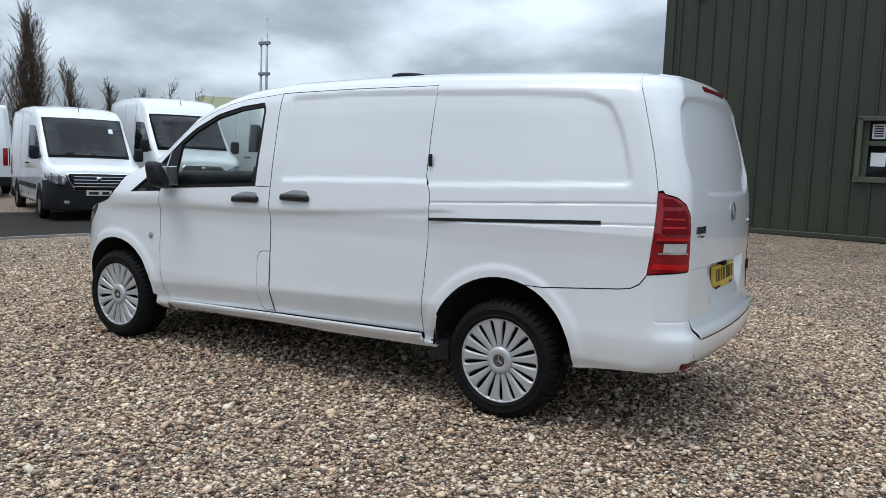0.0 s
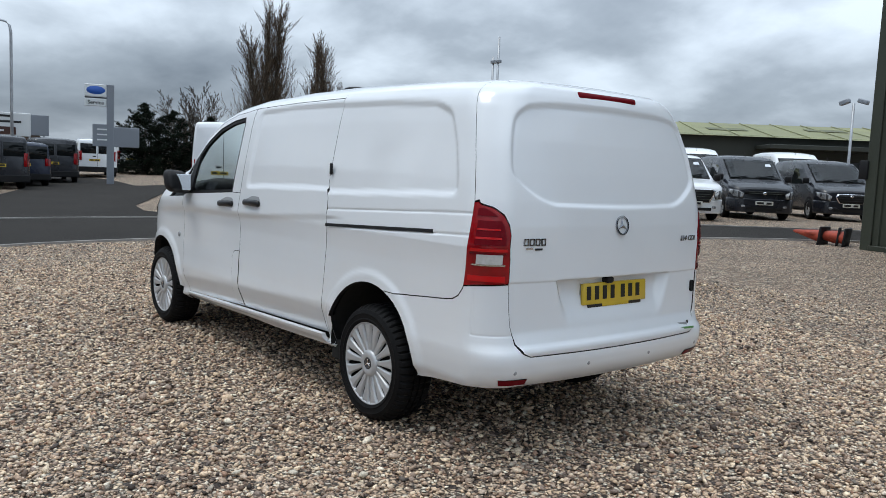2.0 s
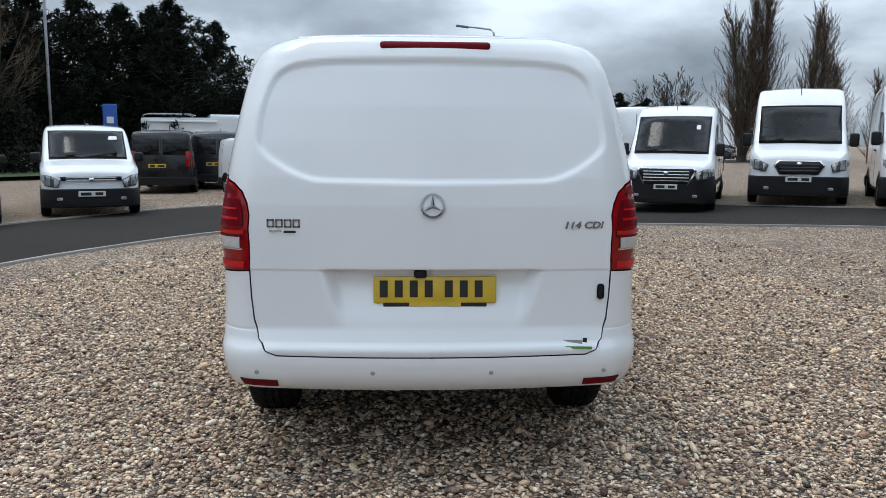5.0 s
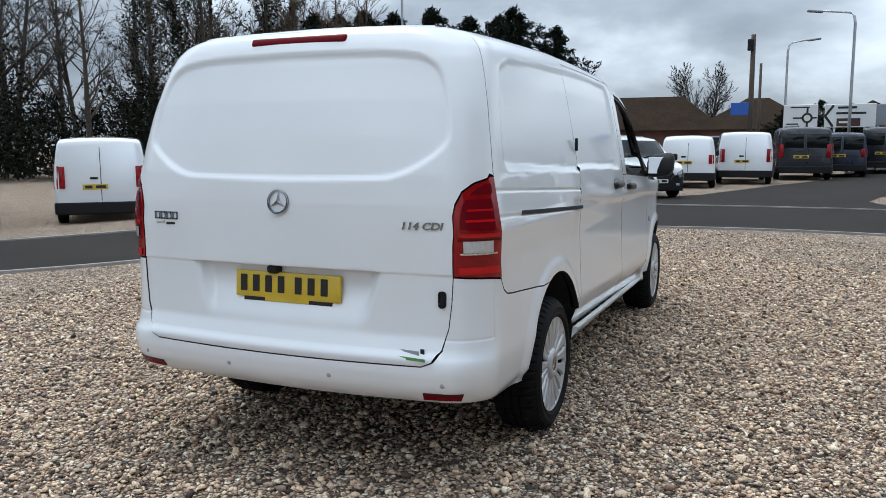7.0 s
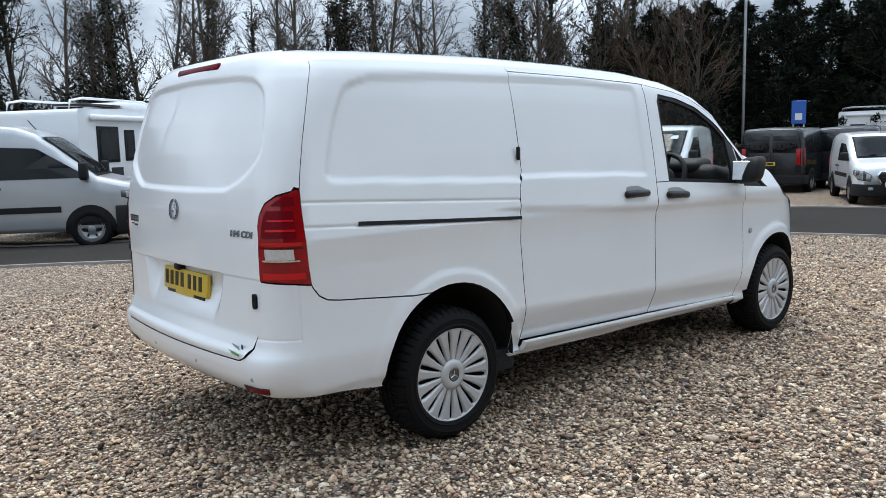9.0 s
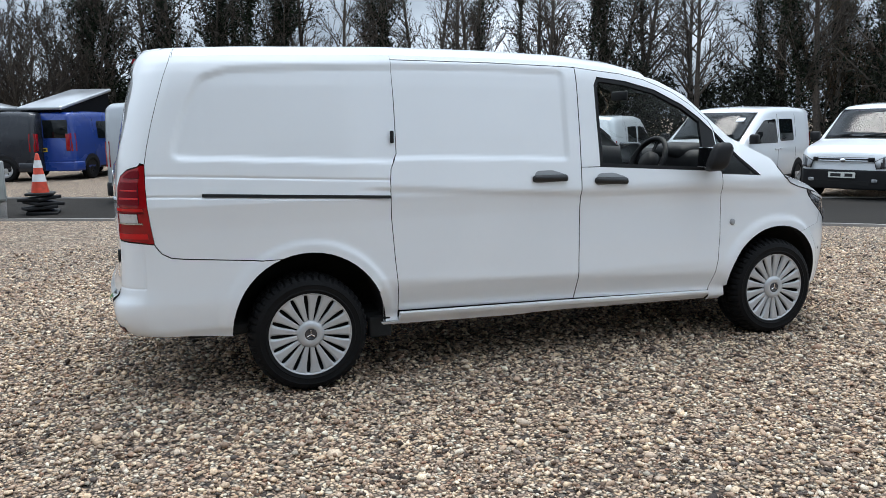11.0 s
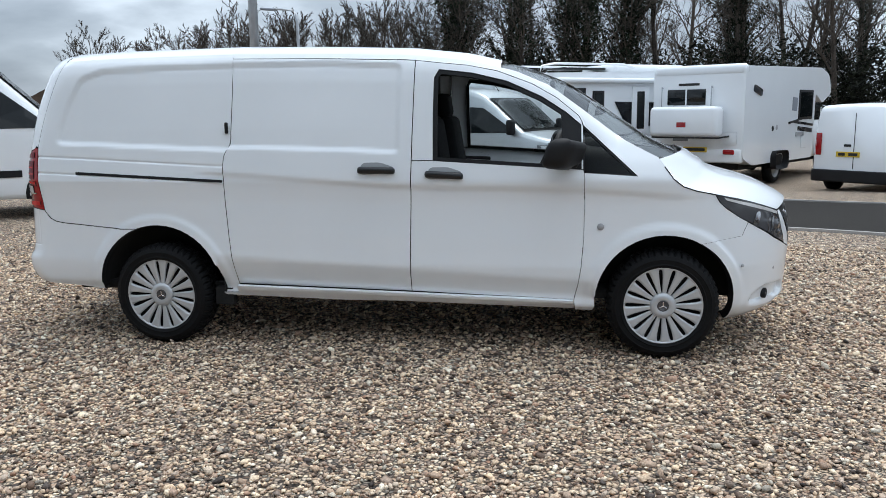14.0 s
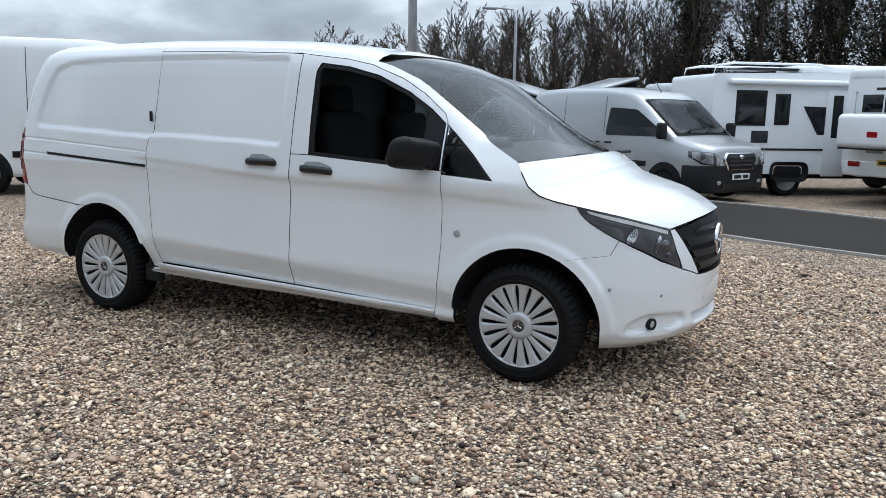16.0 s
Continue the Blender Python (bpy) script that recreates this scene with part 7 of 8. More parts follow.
def direction_sign(x, y, w, h, z, mat, label):
    """A flat board on two posts, facing the yard."""
    t = empty("road_sign", pose(x, y, 0, 0, 0, 172), label, "road sign", "road signs")
    for k in (-0.3, 0.3):
        part("sign_post", tube([(0, w * k, 0), (0, w * k, z + h * 0.3)], 0.05, 8), GALV, t, "", True)
    part("board", rounded_box((0.05, w, h), 0.02, 1, pose(0.06, 0, z)), mat, t)
    return t


rs = direction_sign(37.0, -2.34, 1.5, 1.32, 2.49, SIGNWHITE, "white direction sign with roundabout diagram on posts")
bm = lathe([(0.15, 0.0), (0.15, 0.012), (0.24, 0.012), (0.24, 0.0)], 28, "x")
bm.transform(pose(0.085, 0.30, 2.52))
part("roundabout_ring", bm, INK, rs, "black ring diagram", True)
for yy, zz, w, h in ((0.30, 2.84, 0.09, 0.32), (0.30, 2.20, 0.09, 0.36), (0.62, 2.52, 0.22, 0.07), (-0.12, 2.52, 0.42, 0.07)):
    part("diagram_bar", rounded_box((0.012, w, h), 0.002, 1, pose(0.09, yy, zz)), INK, rs)
for yy, zz, w in ((-0.02, 3.02, 0.85), (-0.36, 2.24, 0.55), (-0.36, 2.10, 0.62), (-0.36, 1.97, 0.45)):
    part("text_bar", rounded_box((0.012, w, 0.06), 0.002, 1, pose(0.09, yy, zz)), INK, rs)
rs = direction_sign(37.0, -4.45, 2.15, 1.08, 2.60, SIGNWHITE, "white arrow direction sign with brown panel on posts")
for sz in (1, -1):
    part("arrow_bar", rounded_box((0.012, 0.62, 0.11), 0.002, 1, pose(0.09, -0.88, 2.60 + 0.24 * sz, 55 * sz, 0, 0)), INK, rs, "black chevron stroke")
for yy, zz, w in ((-0.12, 2.98, 0.80), (0.05, 2.72, 1.25)):
    part("text_bar", rounded_box((0.012, w, 0.10), 0.002, 1, pose(0.09, yy, zz)), INK, rs)
part("text_panel", rounded_box((0.012, 1.0, 0.36), 0.002, 1, pose(0.092, -0.05, 2.30)), BROWNSIGN, rs, "brown panel")
part("text_bar", rounded_box((0.012, 0.4, 0.09), 0.002, 1, pose(0.10, -0.25, 2.30)), SIGNWHITE, rs)
direction_sign(38.0, -6.03, 1.05, 1.0, 2.65, SIGNGREY, "grey back of a road sign")
pk = empty("road_sign", pose(32.2, 13.7, 0, 0, 0, 200), "blue road sign on two posts before conifers", "road sign")
for k in (-0.22, 0.22):
    part("sign_post", tube([(0, k, 0), (0, k, 2.9)], 0.035, 8), GALV, pk, "", True)
part("board", rounded_box((0.05, 0.62, 1.05), 0.02, 1, pose(0.05, 0, 2.55)), SIGNBLUE, pk, "blue board")
part("mark", rounded_box((0.012, 0.3, 0.3), 0.002, 1, pose(0.08, 0, 2.35)), SIGNWHITE, pk)


# ---- low timber fence and grass verge beyond the parked vans ----
GRASS = material("short_grass", (0.045, 0.075, 0.022), 0.9, grain=0.4, scale=30, bump=0.4, stain=0.35, stain_scale=0.6)
fence = empty("fence", pose(30.0, 18.2, 0, 0, 0, 118), "weathered timber post and rail fence by grass", "fence")
for k in range(7):
    part("post", rounded_box((0.14, 0.14, 1.25), 0.02, 1, pose(-6.0 + 2.0 * k, 0, 0.6)), WOODPOLE, fence)
for zz in (0.45, 0.78, 1.08):
    part("rail", rounded_box((12.2, 0.05, 0.13), 0.01, 1, pose(0, -0.08, zz)), WOODPOLE, fence)
verge = [(23.5, 17.5), (27.2, 13.6), (34.0, 12.2), (44.0, 10.0), (46.0, 30.0), (26.0, 32.0)]
tagged(mesh_object("verge", [(x, y, 0.02) for x, y in verge], [tuple(range(len(verge)))], GRASS), "short green grass beneath dark conifers", "grass", kind="structure")


# ---- buildings further off ----
def house(x, y, turn, L, D, eave, ridge, label, wall_mat=BRICKRED, roof_mat=ROOFTILE, chimney=True, windows=4):
    t = empty("house", pose(x, y, 0, 0, 0, turn), label, "house")
    part("wall", box(bmesh.new(), -L / 2, L / 2, -D / 2, D / 2, 0, eave), wall_mat, t)
    bm = bmesh.new()
    o = 0.4
    v = [bm.verts.new(c) for c in ((-L / 2 - o, -D / 2 - o, eave - 0.1), (L / 2 + o, -D / 2 - o, eave - 0.1), (L / 2 + o, D / 2 + o, eave - 0.1), (-L / 2 - o, D / 2 + o, eave - 0.1), (-L / 2 + D * 0.35, 0, ridge), (L / 2 - D * 0.35, 0, ridge))]
    for f in ((0, 1, 5, 4), (1, 2, 5), (2, 3, 4, 5), (3, 0, 4), (3, 2, 1, 0)):
        bm.faces.new([v[i] for i in f])
    roof = part("roof", bm, roof_mat, t, "brown tiled roof")
    if chimney:
        part("chimney", box(bmesh.new(), L * 0.1 - 0.25, L * 0.1 + 0.25, -0.25, 0.25, ridge - 0.6, ridge + 0.45, 0.03), BRICKRED, roof, "brick chimney")
        part("pot", tube([(L * 0.1, 0, ridge + 0.45), (L * 0.1, 0, ridge + 0.65)], 0.12, 8), BRICKRED, roof)
        part("aerial", tube([(L * 0.1, 0.25, ridge + 0.5), (L * 0.1, 0.25, ridge + 1.9)], 0.02, 5), GALV, roof)
    for k in range(windows):
        xx = -L / 2 + (k + 0.5) * L / windows
        for sy in (-1, 1):
            w = part("window", rounded_box((1.3, 0.06, 1.0), 0.01, 1, pose(xx, sy * (D / 2 + 0.02), eave - 1.0)), SIGNWHITE, t, "white framed window")
            part("pane", rounded_box((1.1, 0.04, 0.8), 0.01, 1, pose(xx, sy * (D / 2 + 0.045), eave - 1.0)), DARKGLASS, w)
    return t


house(55.0, 10.0, 92, 15, 8, 2.3, 4.65, "brick bungalow with long brown tiled roof")
house(54.0, 0.2, 92, 7, 8, 2.3, 4.35, "brick bungalow with hipped brown roof", chimney=False)
house(60.0, -7.2, 92, 5.5, 8, 2.3, 4.3, "distant brick house with brown roof", chimney=False, windows=2)
house(-27.0, 47.5, 27, 16, 8, 2.2, 4.3, "dark house with steep brown roof")
bm = bmesh.new()
barn = empty("green_barn", pose(33.6, -29.2, 0, 0, 0, -135), "long low olive shed with pale green roof", "barn")
part("wall", box(bmesh.new(), 0, 42, 0, 16, 0, 4.2), DARKOLIVE, barn, "dark olive metal wall")
v = [bm.verts.new(c) for c in ((-0.6, -0.6, 4.1), (42.6, -0.6, 4.1), (42.6, 16.6, 4.1), (-0.6, 16.6, 4.1), (-0.6, 8, 5.4), (42.6, 8, 5.4))]
for f in ((0, 1, 5, 4), (2, 3, 4, 5), (1, 2, 5), (3, 0, 4), (3, 2, 1, 0)):
    bm.faces.new([v[i] for i in f])
part("roof", bm, LIGHTGREEN, barn, "pale green sheet roof")
for k in range(6):
    part("door", box(bmesh.new(), 4 + 6 * k, 6.6 + 6 * k, -0.06, 0.0, 1.0, 2.8), DARKGLASS, barn, "dark opening")
    part("roof_light", rounded_box((2.4, 1.3, 0.04), 0.01, 1, pose(4 + 6.5 * k, 3.2 + 1.2 * (k % 2), 4.71 + 0.181 * (k % 2), 8.6, 0, 0)), ROOFMOSS, barn, "dull roof light")
part("canopy", box(bmesh.new(), 18, 34, -3.0, 0.02, 3.35, 3.60, 0.03), DARKOLIVE, barn, "low flat canopy")
for k in range(21):
    part("roof_rib", rounded_box((0.05, 8.7, 0.05), 0.01, 1, pose(0.4 + 2.06 * k, 3.7, 4.795, 8.6, 0, 0)), LIGHTGREEN, barn)


# ---- trees ----
BARK = material("grey_brown_bark", (0.075, 0.060, 0.048), 0.9, grain=0.35, scale=14, bump=0.4, stain=0.3, stain_scale=1.5)
TWIG = material("bare_twigs", (0.055, 0.043, 0.034), 0.9, island=0.35)
BROWNTWIG = material("brown_twigs", (0.075, 0.050, 0.030), 0.9, island=0.4)
IVY = material("ivy_leaf", (0.010, 0.015, 0.007), 0.75, island=0.5, spec=0.2)
NEEDLE = material("conifer_needles", (0.006, 0.011, 0.006), 0.85, island=0.5, spec=0.15)
SCRUB = material("evergreen_scrub", (0.010, 0.012, 0.007), 0.85, island=0.6, spec=0.2)


def raw_part(name, verts, faces, mat, parent, label=""):
    ob = mesh_object(name, verts, faces, mat)
    ob.parent = parent
    return tagged(ob, label)


def limbs(segments, sides):
    """Tapered sticks, each given by its two ends and radii."""
    verts, faces = [], []
    for a, b, ra, rb in segments:
        d = (b - a).normalized()
        u = d.orthogonal().normalized()
        w = d.cross(u)
        k = len(verts)
        for c, r in ((a, ra), (b, rb)):
            for i in range(sides):
                th = 2 * math.pi * i / sides
                verts.append(c + (u * math.cos(th) + w * math.sin(th)) * r)
        for i in range(sides):
            j = (i + 1) % sides
            faces.append((k + i, k + j, k + sides + j, k + sides + i))
    return verts, faces


def twigs(segments, verts, faces):
    """The finest shoots, as slim tapering blades."""
    for i, (a, b, ra, rb) in enumerate(segments):
        u = (b - a).orthogonal().normalized()
        u.rotate(Matrix.Rotation(i * 2.4, 3, (b - a).normalized()))
        k = len(verts)
        verts += [a + u * ra * 1.9, a - u * ra * 1.9, b]
        faces.append((k, k + 1, k + 2))
    return verts, faces


def grow(out, rng, p, d, length, r, level, spec):
    """One shoot with its side shoots; spec gives for each level count, angle, length and lift."""
    n = (6, 3, 2, 1)[level]
    pts = [p]
    for i in range(n):
        bend = 0.035 if level == 0 else 0.11
        d = (d + Vector((rng.normal(0, bend), rng.normal(0, bend), rng.normal(0, 0.05) + spec[level][3]))).normalized()
        pts.append(pts[-1] + d * (length / n))
    for i in range(n):
        f0, f1 = i / n, (i + 1) / n
        out[level].append((pts[i], pts[i + 1], r * (1 - 0.85 * f0), r * (1 - 0.85 * f1)))
    if level + 1 >= len(spec):
        return
    count, angle, share, lift, first = spec[level + 1]
    for k in range(count):
        f = first + (0.98 - first) * (k + rng.uniform(0, 0.9)) / count
        i = min(int(f * n), n - 1)
        q = pts[i].lerp(pts[i + 1], f * n - i)
        axis = (pts[i + 1] - pts[i]).normalized()
        turn = rng.uniform(0, 2 * math.pi)
        u = axis.orthogonal().normalized()
        side = u * math.cos(turn) + axis.cross(u) * math.sin(turn)
        a = math.radians(angle * rng.uniform(0.7, 1.3))
        ln = length * share * rng.uniform(0.65, 1.25) * (1.15 - 0.75 * f if level == 0 else 1.0 - 0.35 * f)
        grow(out, rng, q, axis * math.cos(a) + side * math.sin(a), ln, max(r * (1 - 0.85 * f) * (0.26 if spec is POPLAR and level == 0 else 0.55), 0.0065), level + 1, spec)


def leaves(rng, centres, size, up=0.3, slim=0.6):
    """Small four-cornered leaves or sprays at the given places."""
    k = len(centres)
    c = np.array(centres)
    n = rng.normal(0, 1, (k, 3))
    n[:, 2] += up
    n /= np.linalg.norm(n, axis=1)[:, None]
    a = np.cross(n, rng.normal(0, 1, (k, 3)))
    a /= np.linalg.norm(a, axis=1)[:, None]
    b = np.cross(n, a) * slim
    s = size * rng.uniform(0.6, 1.4, (k, 1))
    v = np.stack([c - a * s, c + b * s * 0.7 - n * s * 0.2, c + a * s, c - b * s * 0.7 - n * s * 0.2], 1).reshape(-1, 3)
    return v.tolist(), np.arange(k * 4).reshape(-1, 4).tolist()


def bare_tree(x, y, seed, height, spec, label, ivy=0, stems=1, twig=TWIG, group="woodland trees"):
    rng = np.random.default_rng(seed)
    t = empty("tree", pose(x, y, 0), label, "tree", group)
    out = ([], [], [], [])
    for s in range(stems):
        turn = 2 * math.pi * s / stems + rng.uniform(0, 1)
        lean = rng.uniform(0.25, 0.55) if stems > 1 else rng.uniform(0, 0.06)
        grow(out, rng, Vector((0.15 * math.cos(turn) * (stems > 1), 0.15 * math.sin(turn) * (stems > 1), -0.1)), Vector((lean * math.cos(turn), lean * math.sin(turn), 1)).normalized(), height * rng.uniform(0.9, 1.0), height * 0.014, 0, spec)
    v, f = limbs(out[0], 7)
    more, faces = limbs(out[1], 4)
    f += [tuple(i + len(v) for i in face) for face in faces]
    v += more
    raw_part("trunk", v, f, BARK, t, "grey-brown trunk and limbs")
    v, f = limbs(out[2], 3)
    v, f = twigs(out[3], v, f)
    raw_part("crown", v, f, twig, t, "fine bare twigs")
    if ivy:
        spots = []
        while len(spots) < ivy:
            a, b, ra, rb = out[0][int(rng.integers(0, len(out[0]) - 1))] if rng.random() < 0.6 else out[1][int(rng.integers(0, len(out[1])))]
            q = a.lerp(b, rng.random())
            if q.z > height * 0.86:
                continue
            w = (0.30 + 0.22 * math.sin(q.z * 2.1 + seed)) * (1.25 - q.z / height)
            spots.append((q.x + rng.normal(0, w), q.y + rng.normal(0, w), q.z + rng.normal(0, 0.15)))
        v, f = leaves(rng, spots, 0.085)
        raw_part("ivy", v, f, IVY, t, "dark green ivy")
    return t


def conifer(x, y, seed, height, spread, label):
    rng = np.random.default_rng(seed)
    t = empty("conifer", pose(x, y, 0), label, "conifer", "dark conifers")
    v, f = limbs([(Vector((0, 0, -0.1)), Vector((0, 0, height * 0.9)), height * 0.02, 0.02)], 8)
    raw_part("trunk", v, f, BARK, t, "dark trunk")
    spots, sticks = [], []
    for k in range(150):
        fz = (k + rng.uniform(0, 1)) / 150
        z = 0.4 + fz * (height - 0.5)
        reach = spread * (1 - fz ** 2.3) * rng.uniform(0.55, 1.12) + 0.12
        th = rng.uniform(0, 2 * math.pi)
        rise = rng.uniform(-0.1, 0.45)
        base, tip = Vector((0, 0, z)), Vector((reach * math.cos(th), reach * math.sin(th), z + reach * rise))
        sticks.append((base, tip, 0.03, 0.008))
        for j in range(int(20 + 28 * reach)):
            s = rng.uniform(0.15, 1.04) ** 0.7
            q = base.lerp(tip, s)
            w = 0.10 + 0.16 * (1 - s) * reach
            spots.append((q.x + rng.normal(0, w), q.y + rng.normal(0, w), q.z + 0.12 * s * s * reach + rng.normal(0, w * 0.8)))
    v, f = limbs(sticks, 3)
    raw_part("branch_frame", v, f, BARK, t)
    v, f = leaves(rng, spots, 0.165, 0.2, 0.36)
    raw_part("crown", v, f, NEEDLE, t, "dense dark green needles")
    return t


TALL = [(1, 0, 1, 0.03, 0), (18, 48, 0.30, 0.10, 0.18), (11, 42, 0.42, 0.06, 0.12), (12, 38, 0.45, 0.04, 0.2)]
SLENDER = [(1, 0, 1, 0.03, 0), (18, 46, 0.32, 0.10, 0.20), (10, 42, 0.42, 0.06, 0.15), (12, 38, 0.45, 0.04, 0.2)]
BUSHY = [(1, 0, 1, 0.06, 0), (18, 32, 0.42, 0.12, 0.10), (8, 34, 0.45, 0.08, 0.1), (18, 32, 0.45, 0.05, 0.2)]
POPLAR = [(1, 0, 1, 0.05, 0), (110, 21, 0.30, 0.15, 0.02), (9, 16, 0.45, 0.14, 0.05), (7, 18, 0.5, 0.10, 0.1)]

kinds = [bare_tree(9.0, 35.0, 11, 12.5, TALL, "tall bare tree with ivy on its trunk", 3000),
         bare_tree(12.5, 34.5, 12, 12.0, SLENDER, "slender bare woodland tree with grey trunk"),
         bare_tree(16.5, 31.5, 13, 12.0, TALL, "bare woodland tree with spreading twigs"),
         bare_tree(20.0, 31.0, 14, 11.0, SLENDER, "ivy-clad bare tree at the wood's edge", 4600),
         bare_tree(27.5, 24.0, 15, 9.5, BUSHY, "dense brown-twigged tree at the wood's edge", 0, 3, BROWNTWIG)]
rng = np.random.default_rng(77)
for ring, radius, step in ((0, 36.5, 3.3), (1, 40.5, 3.1), (2, 46.0, 3.1)):
    az = 31.0 + ring * 1.3
    while az < 98:
        a = math.radians(az + rng.normal(0, 0.9))
        rr = radius + rng.normal(0, 1.0)
        pick = int(rng.choice([0, 0, 1, 2, 3])) if az > 38 else int(rng.choice([0, 2, 4]))
        s = rng.uniform(0.86, 1.12)
        copy_thing(kinds[pick], pose(rr * math.cos(a), rr * math.sin(a), 0, 0, 0, rng.uniform(0, 360)) @ Matrix.Diagonal((s, s, s * rng.uniform(0.95, 1.1), 1)))
        az += math.degrees(step / radius) * rng.uniform(0.75, 1.25)
# lower many-stemmed trees at the lane's end
low = [bare_tree(-10.4, 33.5, 21, 6.6, BUSHY, "low spreading bare tree with many stems", 0, 4),
       bare_tree(-13.5, 32.0, 22, 6.4, BUSHY, "low bare tree with grey-brown twigs", 0, 5)]
for k, (x, y, s) in enumerate(((-16.0, 31.5, 0.88), (-7.6, 34.3, 1.05), (-12.0, 36.5, 1.0), (-18.0, 33.5, 0.9), (-5.6, 36.0, 1.15), (-20.5, 30.6, 0.85), (-9.0, 38.5, 1.1), (-15.5, 37.5, 0.95))):
    copy_thing(low[k % 2], pose(x, y, 0, 0, 0, 70 * k) @ Matrix.Diagonal((s, s, s, 1)))
for k, (x, y, s) in enumerate(((-3.6, 34.6, 0.95), (-1.2, 35.6, 1.0), (1.6, 35.0, 0.9), (3.8, 36.2, 1.0))):
    copy_thing(kinds[0 if k % 2 else 3], pose(x, y, 0, 0, 0, 100 * k) @ Matrix.Diagonal((s, s, s, 1)))

# conifers by the far road
firs = [conifer(36.5, 16.6, 31, 8.8, 3.3, "tall dark green conifer behind the road sign"),
        conifer(38.6, 12.6, 32, 8.9, 3.5, "broad dark green conifer beside the road")]
for k, (x, y, s) in enumerate(((34.9, 20.0, 0.98), (38.0, 15.0, 0.95), (41.5, 11.0, 0.92), (33.5, 22.5, 0.95), (40.5, 14.0, 1.0), (37.5, 19.5, 1.0), (36.4, 22.6, 1.0), (32.6, 25.0, 0.9))):
    copy_thing(firs[k % 2], pose(x, y, 0, 0, 0, 80 * k) @ Matrix.Diagonal((s, s, s, 1)))
for k, (x, y, s) in enumerate(((47.0, -1.6, 0.38), (47.6, -3.5, 0.43), (47.0, -5.2, 0.40))):
    shrub = copy_thing(firs[k % 2], pose(x, y, 0, 0, 0, 130 * k) @ Matrix.Diagonal((s * 1.2, s * 1.2, s, 1)))
    shrub.name = "shrub"
    tagged(shrub, "low dark evergreen shrub behind the road signs", "shrub", "evergreen shrubs")

# poplars and small bare trees behind the vans
pops = [bare_tree(46.6, -22.3, 41, 12.8, POPLAR, "tall narrow bare poplar behind white vans", 0, 1, BROWNTWIG, "poplars")]
for x, y, s, w in ((47.4, -23.7, 0.97, 1.3), (45.6, -21.6, 0.80, 1.3), (50.2, -28.2, 0.90, 1.3), (51.0, -29.6, 0.86, 1.2), (37.6, -23.7, 0.50, 1.3), (36.5, -25.1, 0.43, 1.3), (35.6, -26.3, 0.40, 1.4)):
    copy_thing(pops[0], pose(x, y, 0, 0, 0, 50 * x) @ Matrix.Diagonal((s * w, s * w, s, 1)))
copy_thing(kinds[1], pose(34.3, -27.9, 0, 0, 0, 20) @ Matrix.Diagonal((0.5, 0.5, 0.5, 1)))
copy_thing(kinds[1], pose(33.5, -28.8, 0, 0, 0, 80) @ Matrix.Diagonal((0.46, 0.46, 0.46, 1)))
copy_thing(low[0], pose(60.0, 4.2, 0, 0, 0, 20) @ Matrix.Diagonal((1.05, 1.05, 1.1, 1)))
for k, (x, y, s) in enumerate(((42.3, -12.7, 0.50), (41.8, -14.2, 0.46), (41.2, -16.2, 0.44))):
    copy_thing(firs[k % 2], pose(x, y, 0, 0, 0, 100 * k) @ Matrix.Diagonal((s * 1.2, s * 1.2, s, 1)))
copy_thing(low[1], pose(42.0, -15.3, 0, 0, 0, 20) @ Matrix.Diagonal((0.8, 0.8, 0.85, 1)))


# evergreen scrub under the bare trees
def scrub(name, count, a0, a1, r0, r1, tall, seed):
    rng = np.random.default_rng(seed)
    mounds = [(rng.uniform(a0, a1), rng.uniform(r0, r1), rng.uniform(0.55, 1.0) * tall, rng.uniform(0.9, 2.2)) for k in range(int((a1 - a0) * 2.2))]
    spots = []
    for k in range(count):
        a, r, h, w = mounds[int(rng.integers(0, len(mounds)))]
        f = rng.uniform(0, 1)
        th, q = rng.uniform(0, 2 * math.pi), w * (1 - f ** 2.2) ** 0.5 * rng.uniform(0.5, 1.05)
        x, y = r * math.cos(math.radians(a)) + q * math.cos(th), r * math.sin(math.radians(a)) + q * math.sin(th)
        spots.append((x, y, f * h * rng.uniform(0.9, 1.1)))
    v, f = leaves(rng, spots, 0.13, 0.3, 0.5)
    return tagged(mesh_object(name, v, f, SCRUB), "dark evergreen undergrowth beneath bare trees", "undergrowth", kind="stuff")


scrub("undergrowth", 80000, 30, 100, 34, 42, 4.6, 5)
scrub("hedge", 15000, 97, 120, 34, 38, 2.7, 6)


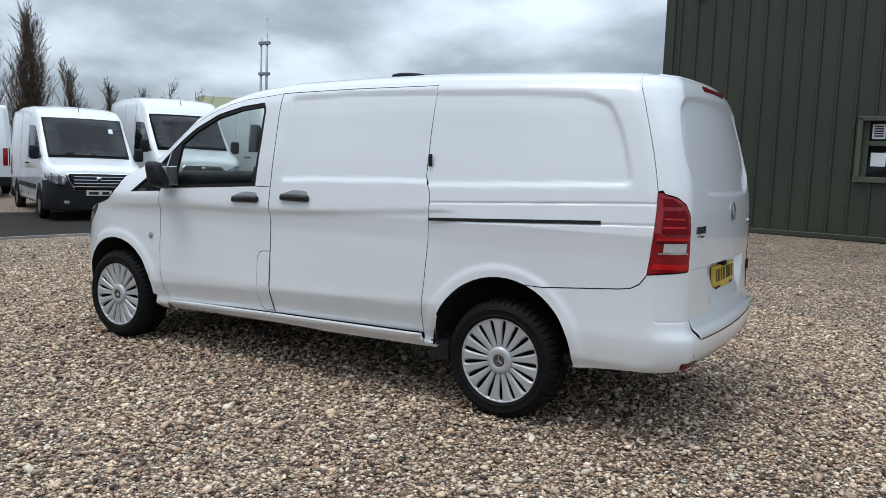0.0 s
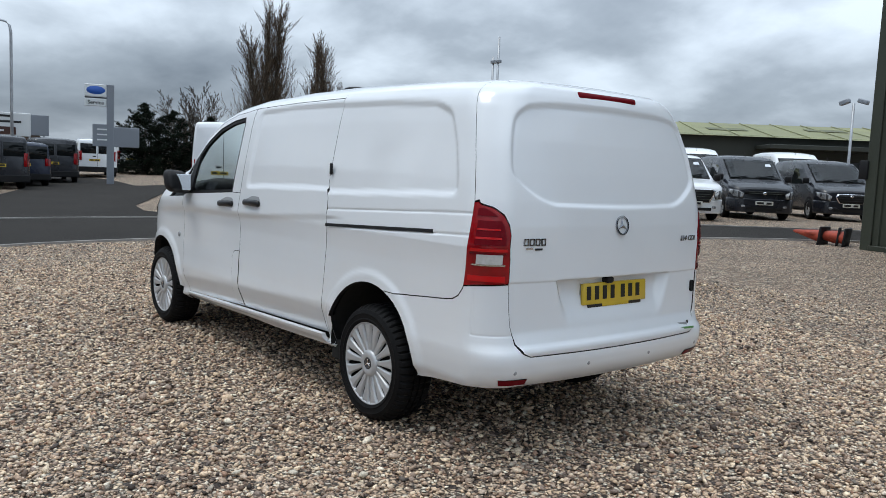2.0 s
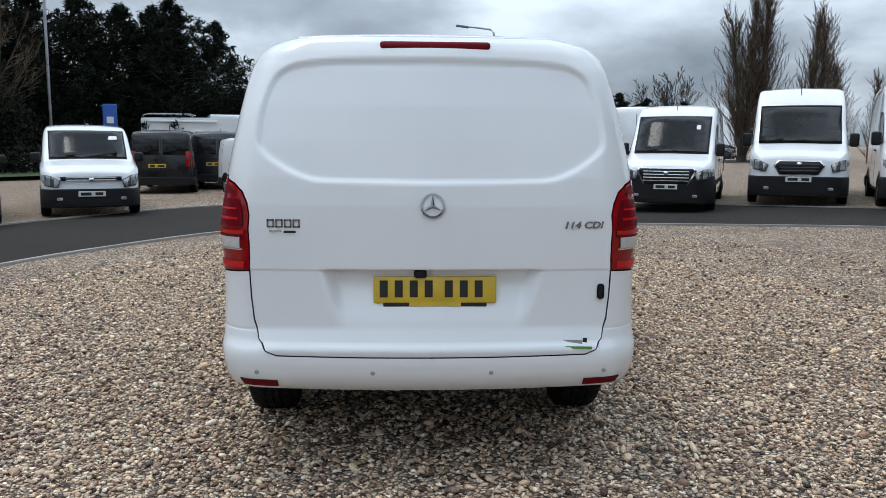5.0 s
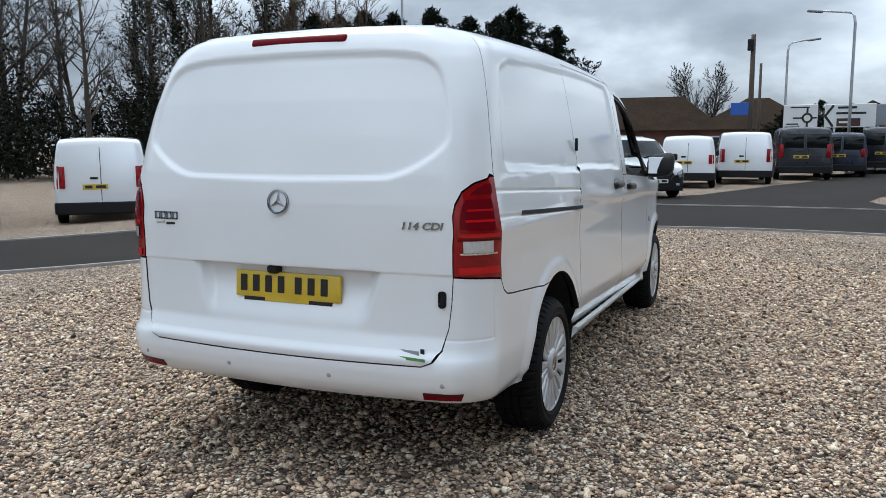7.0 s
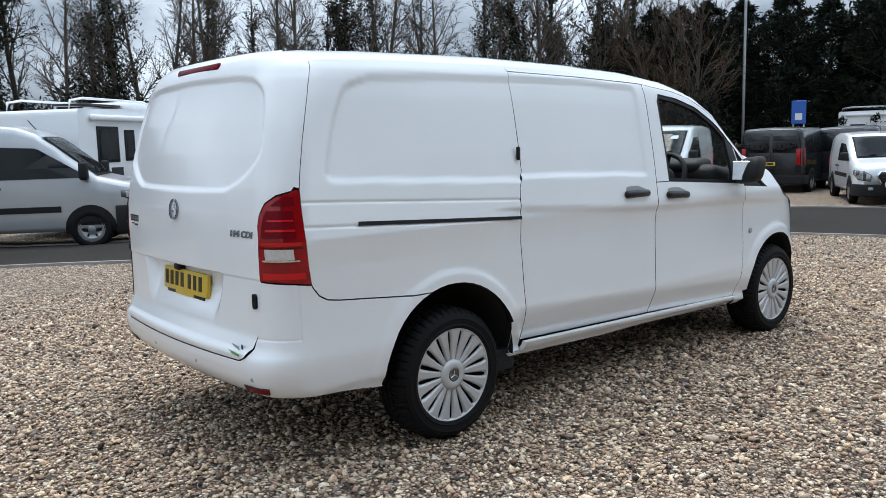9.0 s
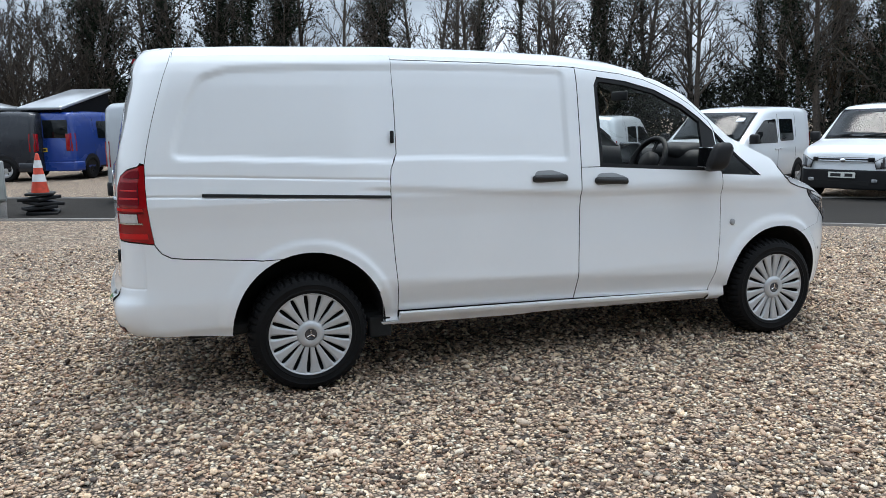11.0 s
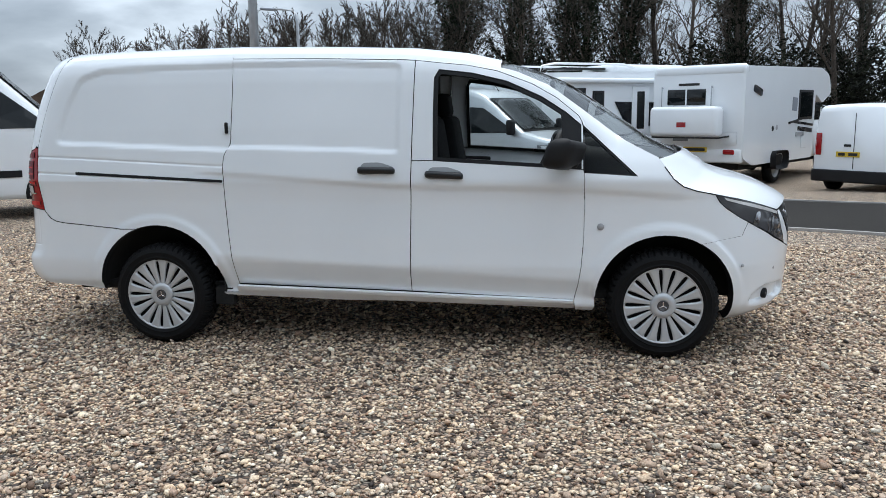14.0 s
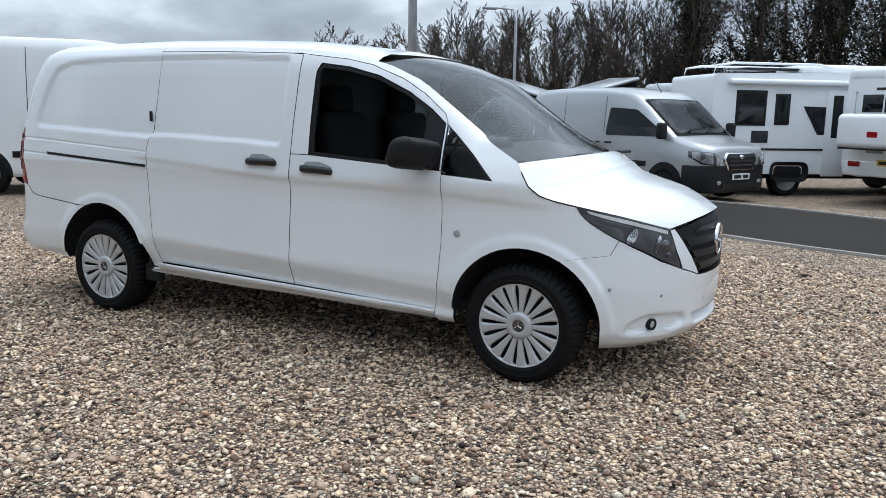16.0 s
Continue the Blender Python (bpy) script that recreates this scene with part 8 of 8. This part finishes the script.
# ---- loose stones on the gravel round the van ----
def scatter_stones(name, count, big, seed, outer=False):
    rng = np.random.default_rng(seed)
    grow_by = 1.45 if outer else 1.0
    x = rng.uniform(-5.6, 5.6, count * 2) * grow_by
    y = rng.uniform(-4.3, 4.3, count * 2) * grow_by
    reach = (x / 5.6) ** 2 + (y / 4.3) ** 2
    keep = (reach < grow_by ** 2) & ((reach > 0.9) if outer else (reach < 1))
    keep &= y < 5.2 - 0.45 * np.maximum(x, 0) - 0.1 * np.maximum(-x, 0) + 3.0 * (x < -3)
    x, y = x[keep][:count], y[keep][:count]
    k = len(x)
    if big:
        t = (1 + 5 ** 0.5) / 2
        base = np.array([(-1, t, 0), (1, t, 0), (-1, -t, 0), (1, -t, 0), (0, -1, t), (0, 1, t), (0, -1, -t), (0, 1, -t), (t, 0, -1), (t, 0, 1), (-t, 0, -1), (-t, 0, 1)]) / 1.9
        tris = np.array([(0, 11, 5), (0, 5, 1), (0, 1, 7), (0, 7, 10), (0, 10, 11), (1, 5, 9), (5, 11, 4), (11, 10, 2), (10, 7, 6), (7, 1, 8), (3, 9, 4), (3, 4, 2), (3, 2, 6), (3, 6, 8), (3, 8, 9), (4, 9, 5), (2, 4, 11), (6, 2, 10), (8, 6, 7), (9, 8, 1)])
        size = rng.lognormal(math.log(0.0125), 0.28, k)
    else:
        base = np.array([(1, 0, 0), (-1, 0, 0), (0, 1, 0), (0, -1, 0), (0, 0, 1), (0, 0, -1)], float)
        tris = np.array([(4, 0, 2), (4, 2, 1), (4, 1, 3), (4, 3, 0), (5, 2, 0), (5, 1, 2), (5, 3, 1), (5, 0, 3)])
        size = rng.lognormal(math.log(0.0135 if outer else 0.0112), 0.25, k)
    nv = len(base)
    p = base[None] * rng.uniform(0.70, 1.28, (k, nv, 1))
    p = p * np.stack([rng.uniform(0.9, 1.5, k), rng.uniform(0.7, 1.1, k), rng.uniform(0.40, 0.75, k)], 1)[:, None]
    tilt = rng.normal(0, 0.35, k)
    c, s = np.cos(tilt)[:, None], np.sin(tilt)[:, None]
    p = np.stack([p[..., 0] * c - p[..., 2] * s, p[..., 1], p[..., 0] * s + p[..., 2] * c], -1)
    turn = rng.uniform(0, 2 * math.pi, k)
    c, s = np.cos(turn)[:, None], np.sin(turn)[:, None]
    p = np.stack([p[..., 0] * c - p[..., 1] * s, p[..., 0] * s + p[..., 1] * c, p[..., 2]], -1)
    rise = 0.31 * np.clip((-y - 3.0) / 10.5, 0, 1) ** 2 * (3 - 2 * np.clip((-y - 3.0) / 10.5, 0, 1))
    p = p * size[:, None, None] + np.stack([x, y, rise + size * rng.uniform(-0.15, 0.85, k)], 1)[:, None]
    f = tris[None] + (np.arange(k) * nv)[:, None, None]
    me = bpy.data.meshes.new(name)
    me.vertices.add(k * nv)
    me.vertices.foreach_set("co", p.astype(np.float32).ravel())
    nf = k * len(tris)
    me.loops.add(nf * 3)
    me.loops.foreach_set("vertex_index", f.astype(np.int32).ravel())
    me.polygons.add(nf)
    me.polygons.foreach_set("loop_start", np.arange(0, nf * 3, 3, dtype=np.int32))
    me.update(calc_edges=True)
    me.materials.append(STONE)
    return tagged(new(name, me), "loose beige, brown and grey gravel stones", "gravel", kind="stuff")


scatter_stones("gravel_stones", 26000, True, 3)
scatter_stones("gravel_chips", 85000, False, 4)
scatter_stones("gravel_far_stones", 30000, False, 5, True)
